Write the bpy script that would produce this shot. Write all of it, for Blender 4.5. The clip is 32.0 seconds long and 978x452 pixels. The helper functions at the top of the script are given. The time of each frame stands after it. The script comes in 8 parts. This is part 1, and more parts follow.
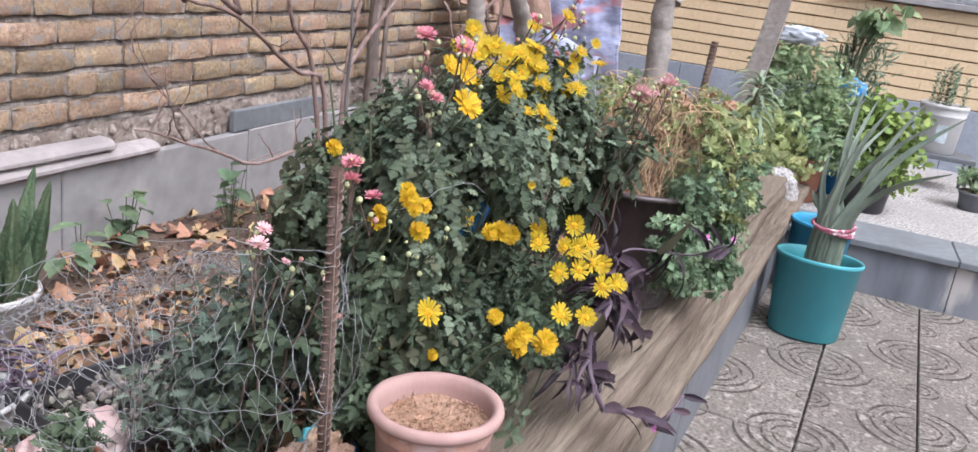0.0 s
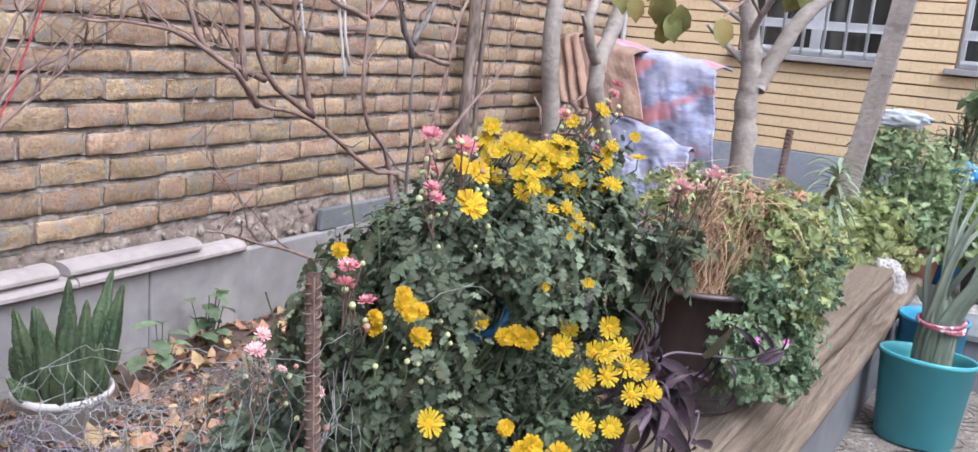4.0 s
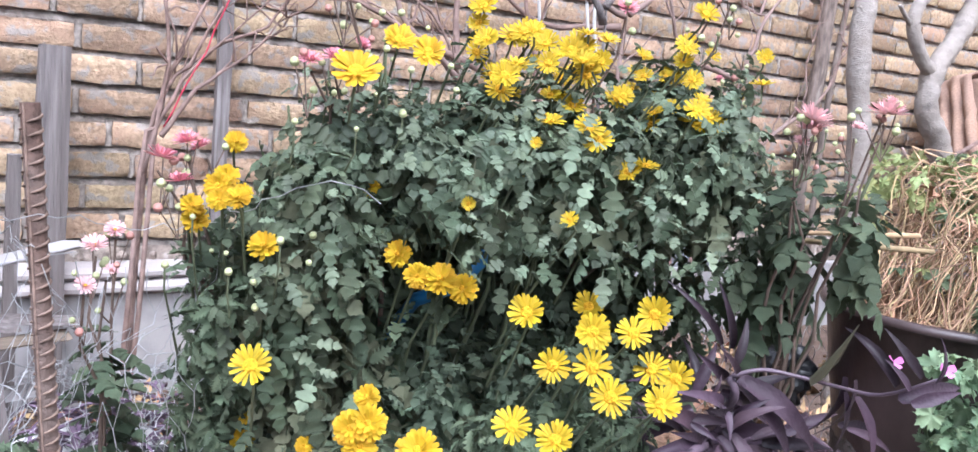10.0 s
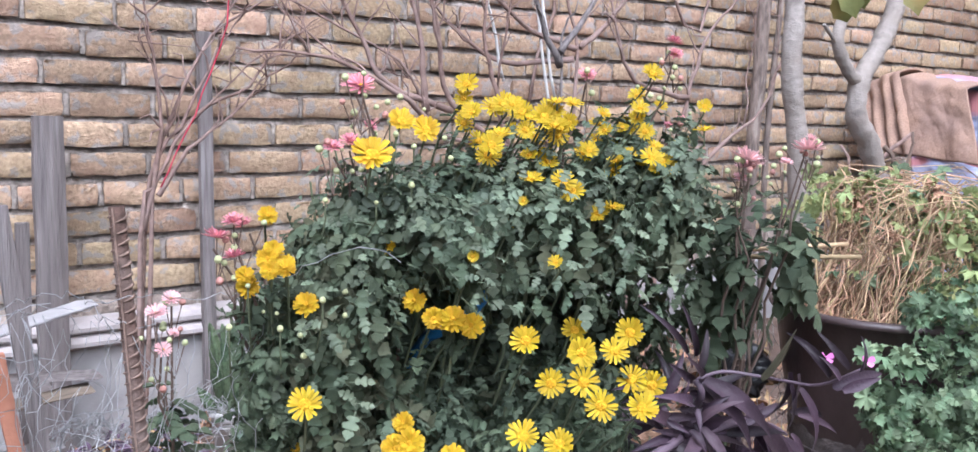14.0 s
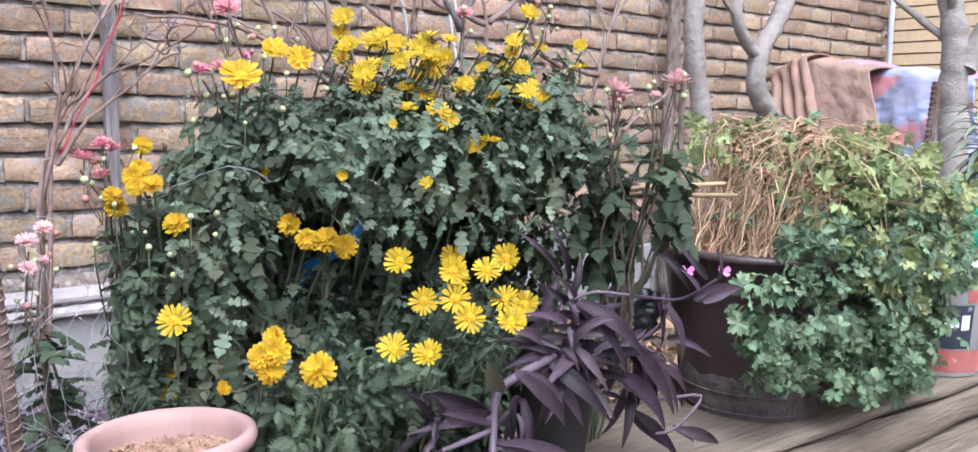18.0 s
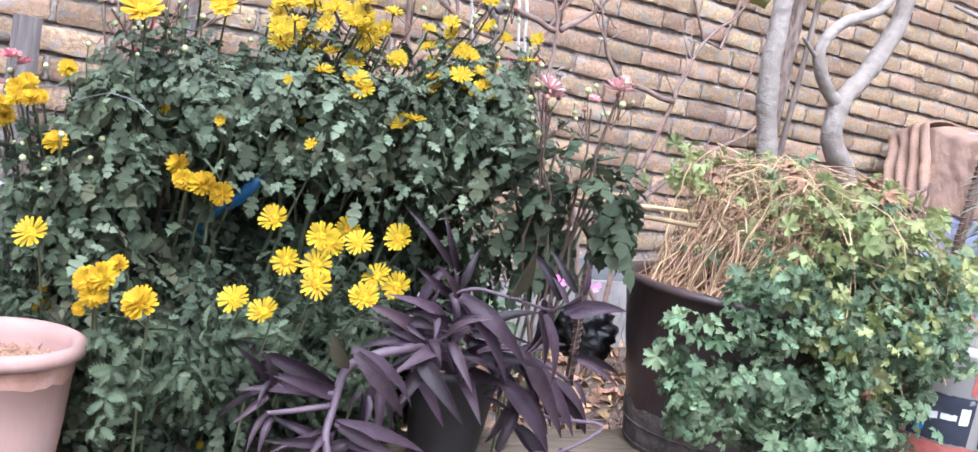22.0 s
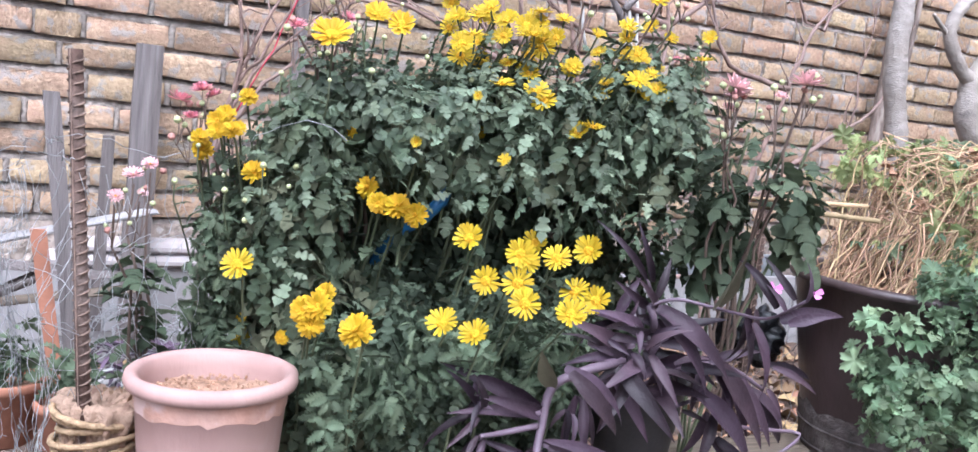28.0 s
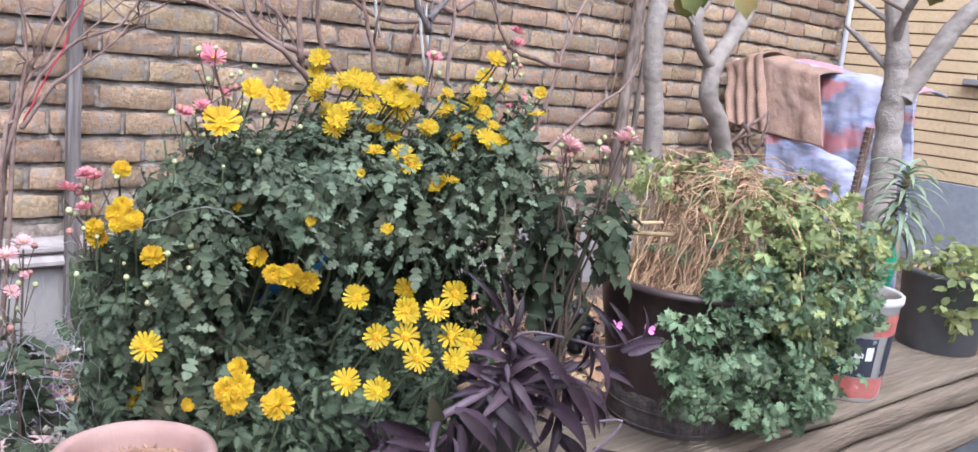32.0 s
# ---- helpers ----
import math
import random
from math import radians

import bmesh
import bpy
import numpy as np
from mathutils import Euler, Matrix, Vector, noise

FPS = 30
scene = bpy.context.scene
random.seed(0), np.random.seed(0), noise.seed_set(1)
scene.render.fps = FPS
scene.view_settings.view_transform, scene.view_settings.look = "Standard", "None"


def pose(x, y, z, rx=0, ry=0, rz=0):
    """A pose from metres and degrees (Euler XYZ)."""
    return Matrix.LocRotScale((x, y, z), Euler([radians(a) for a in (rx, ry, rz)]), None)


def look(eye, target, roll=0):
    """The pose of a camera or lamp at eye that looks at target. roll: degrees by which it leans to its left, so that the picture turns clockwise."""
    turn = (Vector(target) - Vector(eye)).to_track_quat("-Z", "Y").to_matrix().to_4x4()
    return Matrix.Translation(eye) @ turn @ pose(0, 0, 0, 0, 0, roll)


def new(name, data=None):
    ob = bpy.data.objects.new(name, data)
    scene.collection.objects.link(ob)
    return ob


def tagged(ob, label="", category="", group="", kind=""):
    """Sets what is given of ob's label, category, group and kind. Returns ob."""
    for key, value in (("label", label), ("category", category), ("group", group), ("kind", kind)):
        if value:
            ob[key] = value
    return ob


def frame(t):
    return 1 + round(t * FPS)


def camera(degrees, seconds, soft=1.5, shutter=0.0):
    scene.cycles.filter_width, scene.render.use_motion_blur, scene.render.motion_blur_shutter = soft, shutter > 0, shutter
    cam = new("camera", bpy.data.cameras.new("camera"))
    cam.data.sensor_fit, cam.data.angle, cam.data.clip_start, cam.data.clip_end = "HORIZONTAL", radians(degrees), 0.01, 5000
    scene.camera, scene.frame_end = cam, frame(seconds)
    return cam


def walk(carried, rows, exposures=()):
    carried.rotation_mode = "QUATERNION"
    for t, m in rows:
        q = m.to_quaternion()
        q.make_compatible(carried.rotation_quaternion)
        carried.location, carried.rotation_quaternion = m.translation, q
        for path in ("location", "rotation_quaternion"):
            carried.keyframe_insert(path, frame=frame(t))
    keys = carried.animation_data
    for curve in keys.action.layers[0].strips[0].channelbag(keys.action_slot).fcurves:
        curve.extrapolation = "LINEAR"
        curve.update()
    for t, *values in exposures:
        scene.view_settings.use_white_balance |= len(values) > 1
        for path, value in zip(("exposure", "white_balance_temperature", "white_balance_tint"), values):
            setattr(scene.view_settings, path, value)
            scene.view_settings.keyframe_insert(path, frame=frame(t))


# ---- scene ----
cam = camera(57.4, 32.0, 1.5)
PATH = [
    (0, (0.277, -0.112, 1.244), (2.082, 0.522, 0.661), 7.9),
    (0.5, (0.211, -0.114, 1.27), (2.023, 0.539, 0.731), 7.4),
    (1, (0.173, -0.12, 1.3), (1.996, 0.561, 0.835), 6.1),
    (1.5, (0.154, -0.14, 1.331), (1.983, 0.553, 0.912), 5.8),
    (2, (0.165, -0.172, 1.332), (2.0, 0.517, 0.933), 5.9),
    (2.5, (0.211, -0.196, 1.318), (2.053, 0.489, 0.945), 6.2),
    (3, (0.258, -0.209, 1.293), (2.084, 0.521, 0.929), 5.8),
    (3.5, (0.322, -0.208, 1.274), (2.095, 0.634, 0.893), 5.2),
    (5.5, (0.564, -0.26, 1.162), (2.187, 0.801, 0.673), 5.2),
    (6, (0.639, -0.246, 1.107), (2.207, 0.891, 0.607), 4.7),
    (6.5, (0.691, -0.26, 1.099), (2.249, 0.878, 0.575), 5.1),
    (7, (0.734, -0.305, 1.098), (2.28, 0.851, 0.576), 6.2),
    (7.5, (0.74, -0.339, 1.083), (2.27, 0.845, 0.576), 8.4),
    (8, (0.76, -0.364, 1.034), (2.229, 0.902, 0.547), 8.1),
    (8.5, (0.82, -0.393, 1.031), (2.223, 0.983, 0.658), 8.1),
    (9, (0.925, -0.393, 1.044), (2.285, 1.032, 0.693), 7.8),
    (9.5, (0.99, -0.428, 1.068), (2.176, 1.145, 0.721), 6.8),
    (10, (0.978, -0.41, 1.052), (2.081, 1.231, 0.756), 5.3),
    (10.5, (0.958, -0.404, 1.044), (2.045, 1.256, 0.798), 2.0),
    (11, (0.933, -0.404, 1.064), (2.023, 1.258, 0.835), 1.7),
    (11.5, (0.898, -0.418, 1.065), (2.031, 1.216, 0.852), 1.8),
    (12, (0.886, -0.446, 1.088), (2.032, 1.178, 0.867), 1.9),
    (12.5, (0.877, -0.468, 1.092), (2.029, 1.151, 0.871), 1.7),
    (13, (0.866, -0.492, 1.104), (2.025, 1.12, 0.862), 1.8),
    (13.5, (0.862, -0.505, 1.105), (2.029, 1.1, 0.854), 1.5),
    (14, (0.854, -0.518, 1.11), (2.03, 1.078, 0.847), 1.3),
    (14.5, (0.844, -0.542, 1.096), (2.025, 1.052, 0.844), 1.0),
    (15, (0.847, -0.57, 1.081), (2.033, 1.022, 0.838), 0.9),
    (15.5, (0.871, -0.588, 1.061), (2.109, 0.965, 0.826), 1.0),
    (17.5, (0.888, -0.596, 1.029), (2.176, 0.912, 0.772), 1.3),
    (18, (0.891, -0.595, 1.023), (2.174, 0.919, 0.775), 0.8),
    (18.5, (0.89, -0.59, 1.024), (2.174, 0.924, 0.783), 0.6),
    (19, (0.904, -0.609, 1.024), (2.198, 0.898, 0.785), 0.6),
    (19.5, (0.955, -0.632, 0.984), (2.257, 0.869, 0.761), 0.5),
    (20, (0.982, -0.652, 0.961), (2.285, 0.85, 0.745), 1.8),
    (20.5, (1.012, -0.667, 0.977), (2.246, 0.89, 0.754), 6.7),
    (21, (1.065, -0.697, 0.979), (2.182, 0.947, 0.756), 9.1),
    (21.5, (1.112, -0.712, 0.993), (2.171, 0.968, 0.762), 9.4),
    (22, (1.145, -0.735, 1.006), (2.18, 0.96, 0.771), 9.7),
    (22.5, (1.184, -0.753, 1.0), (2.196, 0.957, 0.773), 9.6),
    (23, (1.195, -0.765, 0.999), (2.197, 0.953, 0.783), 9.5),
    (23.5, (1.208, -0.771, 1.004), (2.206, 0.949, 0.791), 9.7),
    (24, (1.221, -0.76, 1.02), (2.169, 0.986, 0.792), 10.8),
    (24.5, (1.24, -0.746, 1.017), (2.169, 1.012, 0.8), 10.7),
    (25, (1.24, -0.729, 1.017), (2.147, 1.042, 0.815), 10.2),
    (25.5, (1.243, -0.733, 1.039), (2.137, 1.045, 0.833), 10.0),
    (26, (1.204, -0.706, 1.025), (2.092, 1.075, 0.829), 9.4),
    (26.5, (1.151, -0.661, 0.989), (2.036, 1.123, 0.801), 7.9),
    (28.5, (0.99, -0.644, 1.015), (1.927, 1.099, 0.72), 5.5),
    (29, (0.939, -0.64, 1.053), (1.987, 1.037, 0.754), 5.8),
    (29.5, (0.881, -0.614, 1.07), (2.037, 0.995, 0.793), 5.8),
    (30, (0.833, -0.604, 1.107), (2.056, 0.956, 0.836), 6.1),
    (30.5, (0.837, -0.613, 1.124), (2.137, 0.888, 0.884), 6.2),
    (31, (0.835, -0.622, 1.133), (2.174, 0.834, 0.841), 6.0),
    (31.5, (0.836, -0.635, 1.148), (2.179, 0.809, 0.818), 5.9),
    (32, (0.835, -0.641, 1.163), (2.194, 0.778, 0.791), 6.0),
]
walk(cam, [(t, look(eye, target, roll)) for t, eye, target, roll in PATH], [(0, 1.24, 5800, 13), (3, 1.26, 5750, 13), (6, 1.39, 5650, 13), (7, 1.52, 5600, 13), (8.5, 1.72, 5450, 13), (10, 1.76, 5450, 13), (12, 1.62, 5450, 13), (14, 1.47, 5450, 13), (19, 1.55, 5450, 13), (20, 1.72, 5450, 13), (23, 1.75, 5450, 13), (27, 1.70, 5450, 13), (29, 1.72, 5350, 13), (30, 1.48, 5450, 13), (32, 1.39, 5550, 13)])
# ---- light ----
world = bpy.data.worlds.new("overcast_sky")
scene.world = world
world.use_nodes = True
wn = world.node_tree.nodes
sky = wn.new("ShaderNodeTexSky")
sky.sky_type = "NISHITA"
sky.sun_disc = False
sky.sun_elevation = radians(56)
sky.sun_rotation = radians(200)
sky.dust_density = 6.0
pale = wn.new("ShaderNodeHueSaturation")
pale.inputs["Saturation"].default_value = 0.35
world.node_tree.links.new(sky.outputs[0], pale.inputs["Color"])
world.node_tree.links.new(pale.outputs[0], wn["Background"].inputs["Color"])
wn["Background"].inputs["Strength"].default_value = 0.15
sun_data = bpy.data.lights.new("sun", "SUN")
sun_data.energy = 0.7
sun_data.angle = radians(35)
sun_data.color = (1.0, 0.97, 0.94)
sun = new("sun", sun_data)
sun.matrix_world = look((-2.6, -3.1, 8.6), (1.5, 0.5, 0.5))

# ---- helpers ----
rnd = random.Random(7)
U = rnd.uniform


def mat(name, base, rough=0.8, spec=0.3, metal=0.0, vary=0.25, scale=30.0, big=4.0, bump=0.3, tint=None, per="", amount=0.25, fine=200.0, stretch=(1, 1, 1), transmit=0.0, blotch=None, translucent=0.0):
    """Two scales of noise on colour and relief; per: 'object' or 'island' randomness."""
    m = bpy.data.materials.new(name)
    m.use_nodes = True
    n, l = m.node_tree.nodes, m.node_tree.links
    b = n["Principled BSDF"]
    b.inputs["Roughness"].default_value = rough
    b.inputs["Specular IOR Level"].default_value = spec
    b.inputs["Metallic"].default_value = metal
    tc = n.new("ShaderNodeTexCoord")
    mp = n.new("ShaderNodeMapping")
    mp.inputs["Scale"].default_value = stretch
    l.new(tc.outputs["Object"], mp.inputs["Vector"])
    if per == "object":
        info = n.new("ShaderNodeObjectInfo")
        add = n.new("ShaderNodeVectorMath")
        add.operation = "MULTIPLY_ADD"
        add.inputs[1].default_value = (37, 53, 71)
        l.new(info.outputs["Random"], add.inputs[0])
        l.new(mp.outputs[0], add.inputs[2])
        vec, ran = add.outputs[0], info.outputs["Random"]
    else:
        vec, ran = mp.outputs[0], None
        if per == "island":
            ran = n.new("ShaderNodeNewGeometry").outputs["Random Per Island"]
    n1 = n.new("ShaderNodeTexNoise")
    n1.inputs["Scale"].default_value, n1.inputs["Detail"].default_value = scale, 6
    n2 = n.new("ShaderNodeTexNoise")
    n2.inputs["Scale"].default_value, n2.inputs["Detail"].default_value = big, 4
    l.new(vec, n1.inputs["Vector"]), l.new(vec, n2.inputs["Vector"])
    dark = tuple(c * (1 - vary) for c in base)
    light = tuple(min(1, c * (1 + vary)) for c in base)
    r1 = n.new("ShaderNodeValToRGB")
    r1.color_ramp.elements[0].position, r1.color_ramp.elements[1].position = 0.3, 0.72
    r1.color_ramp.elements[0].color, r1.color_ramp.elements[1].color = (*dark, 1), (*light, 1)
    l.new(n1.outputs["Fac"], r1.inputs[0])
    col = r1.outputs[0]

    def mix(fac, a, c, kind="MIX"):
        x = n.new("ShaderNodeMix")
        x.data_type, x.blend_type = "RGBA", kind
        l.new(fac, x.inputs[0]) if not isinstance(fac, float) else setattr(x.inputs[0], "default_value", fac)
        l.new(a, x.inputs[6])
        l.new(c, x.inputs[7]) if not isinstance(c, tuple) else setattr(x.inputs[7], "default_value", (*c, 1))
        return x.outputs[2]

    second = tint or tuple(c * 0.75 for c in base)
    r2 = n.new("ShaderNodeValToRGB")
    r2.color_ramp.elements[0].position, r2.color_ramp.elements[1].position = 0.42, 0.68
    r2.color_ramp.elements[0].color, r2.color_ramp.elements[1].color = (0, 0, 0, 1), (0.75, 0.75, 0.75, 1)
    l.new(n2.outputs["Fac"], r2.inputs[0])
    col = mix(r2.outputs[0], col, second)
    if blotch:
        n3 = n.new("ShaderNodeTexNoise")
        n3.inputs["Scale"].default_value, n3.inputs["Detail"].default_value = blotch[1], 8
        l.new(vec, n3.inputs["Vector"])
        r3 = n.new("ShaderNodeValToRGB")
        r3.color_ramp.elements[0].position, r3.color_ramp.elements[1].position = blotch[2], blotch[2] + 0.08
        l.new(n3.outputs["Fac"], r3.inputs[0])
        col = mix(r3.outputs[0], col, blotch[0])
    if ran is not None:
        hs = n.new("ShaderNodeHueSaturation")
        mr = n.new("ShaderNodeMapRange")
        mr.inputs[3].default_value, mr.inputs[4].default_value = 1 - amount, 1 + amount
        l.new(ran, mr.inputs[0])
        l.new(mr.outputs[0], hs.inputs["Value"])
        mh = n.new("ShaderNodeMapRange")
        mh.inputs[3].default_value, mh.inputs[4].default_value = 0.5 - 0.05 * amount, 0.5 + 0.05 * amount
        wh = n.new("ShaderNodeMath")
        wh.operation = "FRACT"
        ml = n.new("ShaderNodeMath")
        ml.operation = "MULTIPLY"
        ml.inputs[1].default_value = 7.31
        l.new(ran, ml.inputs[0]), l.new(ml.outputs[0], wh.inputs[0]), l.new(wh.outputs[0], mh.inputs[0])
        l.new(mh.outputs[0], hs.inputs["Hue"])
        l.new(col, hs.inputs["Color"])
        col = hs.outputs[0]
    l.new(col, b.inputs["Base Color"])
    if transmit:
        b.inputs["Transmission Weight"].default_value = transmit
    if translucent:
        tr = n.new("ShaderNodeBsdfTranslucent")
        l.new(col, tr.inputs["Color"])
        ms = n.new("ShaderNodeMixShader")
        ms.inputs[0].default_value = translucent
        l.new(b.outputs[0], ms.inputs[1]), l.new(tr.outputs[0], ms.inputs[2])
        l.new(ms.outputs[0], n["Material Output"].inputs["Surface"])
    if bump:
        nf = n.new("ShaderNodeTexNoise")
        nf.inputs["Scale"].default_value, nf.inputs["Detail"].default_value = fine, 4
        l.new(vec, nf.inputs["Vector"])
        ad = n.new("ShaderNodeMath")
        ad.operation = "ADD"
        l.new(n1.outputs["Fac"], ad.inputs[0]), l.new(nf.outputs["Fac"], ad.inputs[1])
        bp = n.new("ShaderNodeBump")
        bp.inputs["Strength"].default_value = bump
        bp.inputs["Distance"].default_value = 0.004
        l.new(ad.outputs[0], bp.inputs["Height"])
        l.new(bp.outputs[0], b.inputs["Normal"])
    return m


def mesh(name, verts, faces, material, smooth=True):
    me = bpy.data.meshes.new(name)
    me.from_pydata([tuple(v) for v in verts], [], faces)
    me.materials.append(material)
    if smooth:
        me.polygons.foreach_set("use_smooth", [True] * len(me.polygons))
    me.update()
    return me


def thing(name, data=None, at=(0, 0, 0), label="", category="", group="", kind="", turn=0):
    ob = new(name, data)
    ob.matrix_basis = pose(*at, 0, 0, turn)
    return tagged(ob, label, category, group, kind)


def part(name, data, parent, label="", m=None, kind=""):
    ob = new(name, data)
    ob.parent = parent
    if m is not None:
        ob.matrix_basis = m
    return tagged(ob, label, kind=kind)


class Geo:
    """Gathers pieces into one mesh."""

    def __init__(self):
        self.v, self.f = [], []

    def add(self, verts, faces):
        k = len(self.v)
        self.v.extend(tuple(p) for p in verts)
        self.f.extend(tuple(i + k for i in q) for q in faces)
        return self

    def box(self, x0, x1, y0, y1, z0, z1, bev=0.0, m=None):
        b = min(bev, (x1 - x0) / 3, (y1 - y0) / 3, (z1 - z0) / 3)
        if b <= 0:
            vs = [(x, y, z) for x in (x0, x1) for y in (y0, y1) for z in (z0, z1)]
            fs = [(0, 1, 3, 2), (4, 6, 7, 5), (0, 4, 5, 1), (2, 3, 7, 6), (0, 2, 6, 4), (1, 5, 7, 3)]
        else:
            bm = bmesh.new()
            bmesh.ops.create_cube(bm, size=1)
            for v in bm.verts:
                v.co = ((x0 + x1) / 2 + v.co.x * (x1 - x0), (y0 + y1) / 2 + v.co.y * (y1 - y0), (z0 + z1) / 2 + v.co.z * (z1 - z0))
            bmesh.ops.bevel(bm, geom=bm.edges, offset=b, segments=1, affect="EDGES")
            bm.verts.index_update()
            vs, fs = [v.co[:] for v in bm.verts], [[v.index for v in q.verts] for q in bm.faces]
            bm.free()
        if m is not None:
            vs = [m @ Vector(v) for v in vs]
        return self.add(vs, fs)

    def tube(self, pts, radii, sides=6, cap=True, ridge=0.0):
        pts = [Vector(p) for p in pts]
        if not hasattr(radii, "__len__"):
            radii = [radii] * len(pts)
        d = (pts[1] - pts[0]).normalized()
        a = d.orthogonal().normalized()
        vs, fs = [], []
        for i, p in enumerate(pts):
            t = (pts[min(i + 1, len(pts) - 1)] - pts[max(i - 1, 0)]).normalized()
            a = (a - a.dot(t) * t)
            a = a.normalized() if a.length > 1e-6 else t.orthogonal().normalized()
            c = t.cross(a)
            for k in range(sides):
                w = 2 * math.pi * k / sides
                vs.append(p + radii[i] * (math.cos(w) * a + math.sin(w) * c))
        for i in range(len(pts) - 1):
            for k in range(sides):
                q = (k + 1) % sides
                fs.append((i * sides + k, i * sides + q, (i + 1) * sides + q, (i + 1) * sides + k))
        if cap:
            fs.append(tuple(range(sides))[::-1])
            fs.append(tuple((len(pts) - 1) * sides + k for k in range(sides)))
        return self.add(vs, fs)

    def lathe(self, profile, sides=48, cx=0.0, cy=0.0, wob=0.0, flute=0.0, flutes=0):
        vs, fs = [], []
        for r, z in profile:
            for k in range(sides):
                w = 2 * math.pi * k / sides
                rr = r * (1 + wob * math.sin(2 * w + 5 * z)) + (flute * math.cos(flutes * w) if flutes else 0)
                vs.append((cx + rr * math.cos(w), cy + rr * math.sin(w), z))
        for i in range(len(profile) - 1):
            for k in range(sides):
                q = (k + 1) % sides
                fs.append((i * sides + k, i * sides + q, (i + 1) * sides + q, (i + 1) * sides + k))
        return self.add(vs, fs)

    def spread(self, tv, tf, mats):
        """Copies of a small template, one for each 4 x 4 array of mats."""
        tv = np.asarray(tv, float)
        mats = np.asarray(mats, float)
        if not len(mats):
            return self
        pts = np.einsum("nij,vj->nvi", mats[:, :3, :3], tv) + mats[:, None, :3, 3]
        k, n = len(self.v), len(tv)
        self.v.extend(map(tuple, pts.reshape(-1, 3).tolist()))
        for i in range(len(mats)):
            o = k + i * n
            self.f.extend(tuple(j + o for j in q) for q in tf)
        return self

    def mesh(self, name, material, smooth=True):
        return mesh(name, self.v, self.f, material, smooth)


def frame_to(p, ahead, up, size=1.0, width=1.0):
    """A pose as a 4 x 4 array: local y ahead, local z near up."""
    y = Vector(ahead).normalized()
    x = y.cross(Vector(up))
    x = x.normalized() if x.length > 1e-5 else y.orthogonal().normalized()
    z = x.cross(y)
    a = np.eye(4)
    a[:3, 0], a[:3, 1], a[:3, 2], a[:3, 3] = np.array(x) * size * width, np.array(y) * size, np.array(z) * size, p
    return a


def jig(v, s):
    return Vector((v[0] + U(-s, s), v[1] + U(-s, s), v[2] + U(-s, s)))


def bend(a, b, sag=0.0, wob=0.0, n=6):
    """A line of points from a to b that bows by sag (z) and wavers."""
    a, b = Vector(a), Vector(b)
    out = []
    for i in range(n + 1):
        s = i / n
        p = a.lerp(b, s)
        p.z += 4 * sag * s * (1 - s)
        if 0 < i < n:
            p = jig(p, wob)
        out.append(p)
    return out


def lobed_leaf(lobes=5, depth=0.4, fold=0.18, droop=0.25, width=0.42):
    """A unit leaf along +y with lobed edges, folded on its midrib."""
    vs, fs, n = [], [], lobes * 2 + 1
    for i in range(n):
        s = (i + 0.35) / n
        y = s
        w = width * math.sin(math.pi * min(1, s * 0.86 + 0.12)) ** 0.7
        if i % 2 == 0:
            w *= 1 - depth
        up = 0.05 if i % 2 == 0 else 0.0
        z = -droop * s * s
        vs += [(0, y, z), (w, y + (0.07 if i % 2 else -0.02), z + fold * w + up), (-w, y + (0.07 if i % 2 else -0.02), z + fold * w + up)]
    vs.append((0, 1.06, -droop * 1.1))
    vs.append((0, -0.12, 0.0))
    tip, base = len(vs) - 2, len(vs) - 1
    for i in range(n - 1):
        a, b = 3 * i, 3 * i + 3
        fs += [(a, a + 1, b + 1, b), (b, b + 2, a + 2, a)]
    a = 3 * (n - 1)
    fs += [(a, a + 1, tip), (a, tip, a + 2), (base, 1, 0), (base, 0, 2)]
    return vs, fs


def cut_leaf(wide=1.0, droop=0.35, fold=0.25, curl=0.12):
    """A unit leaf along +y with two pairs of deep round lobes and a toothed tip."""
    half = ((0.025, -0.2), (0.03, 0.03), (0.16, 0.06), (0.29, 0.14), (0.33, 0.24), (0.25, 0.27), (0.15, 0.29), (0.24, 0.37), (0.38, 0.45), (0.43, 0.55), (0.35, 0.58), (0.36, 0.65), (0.24, 0.64), (0.15, 0.63), (0.22, 0.72), (0.29, 0.8), (0.27, 0.88), (0.19, 0.9), (0.16, 0.97), (0.07, 0.99), (0.015, 1.08))
    vs, fs = [], []
    for w, y in half:
        z = -droop * max(0, y) ** 2
        e = fold * w - curl * (w / 0.4) ** 3
        vs += [(0, y, z), (w * wide, y, z + e), (-w * wide, y, z + e)]
    for i in range(len(half) - 1):
        a, b = 3 * i, 3 * i + 3
        fs += [(a, a + 1, b + 1, b), (b, b + 2, a + 2, a)]
    return vs, fs


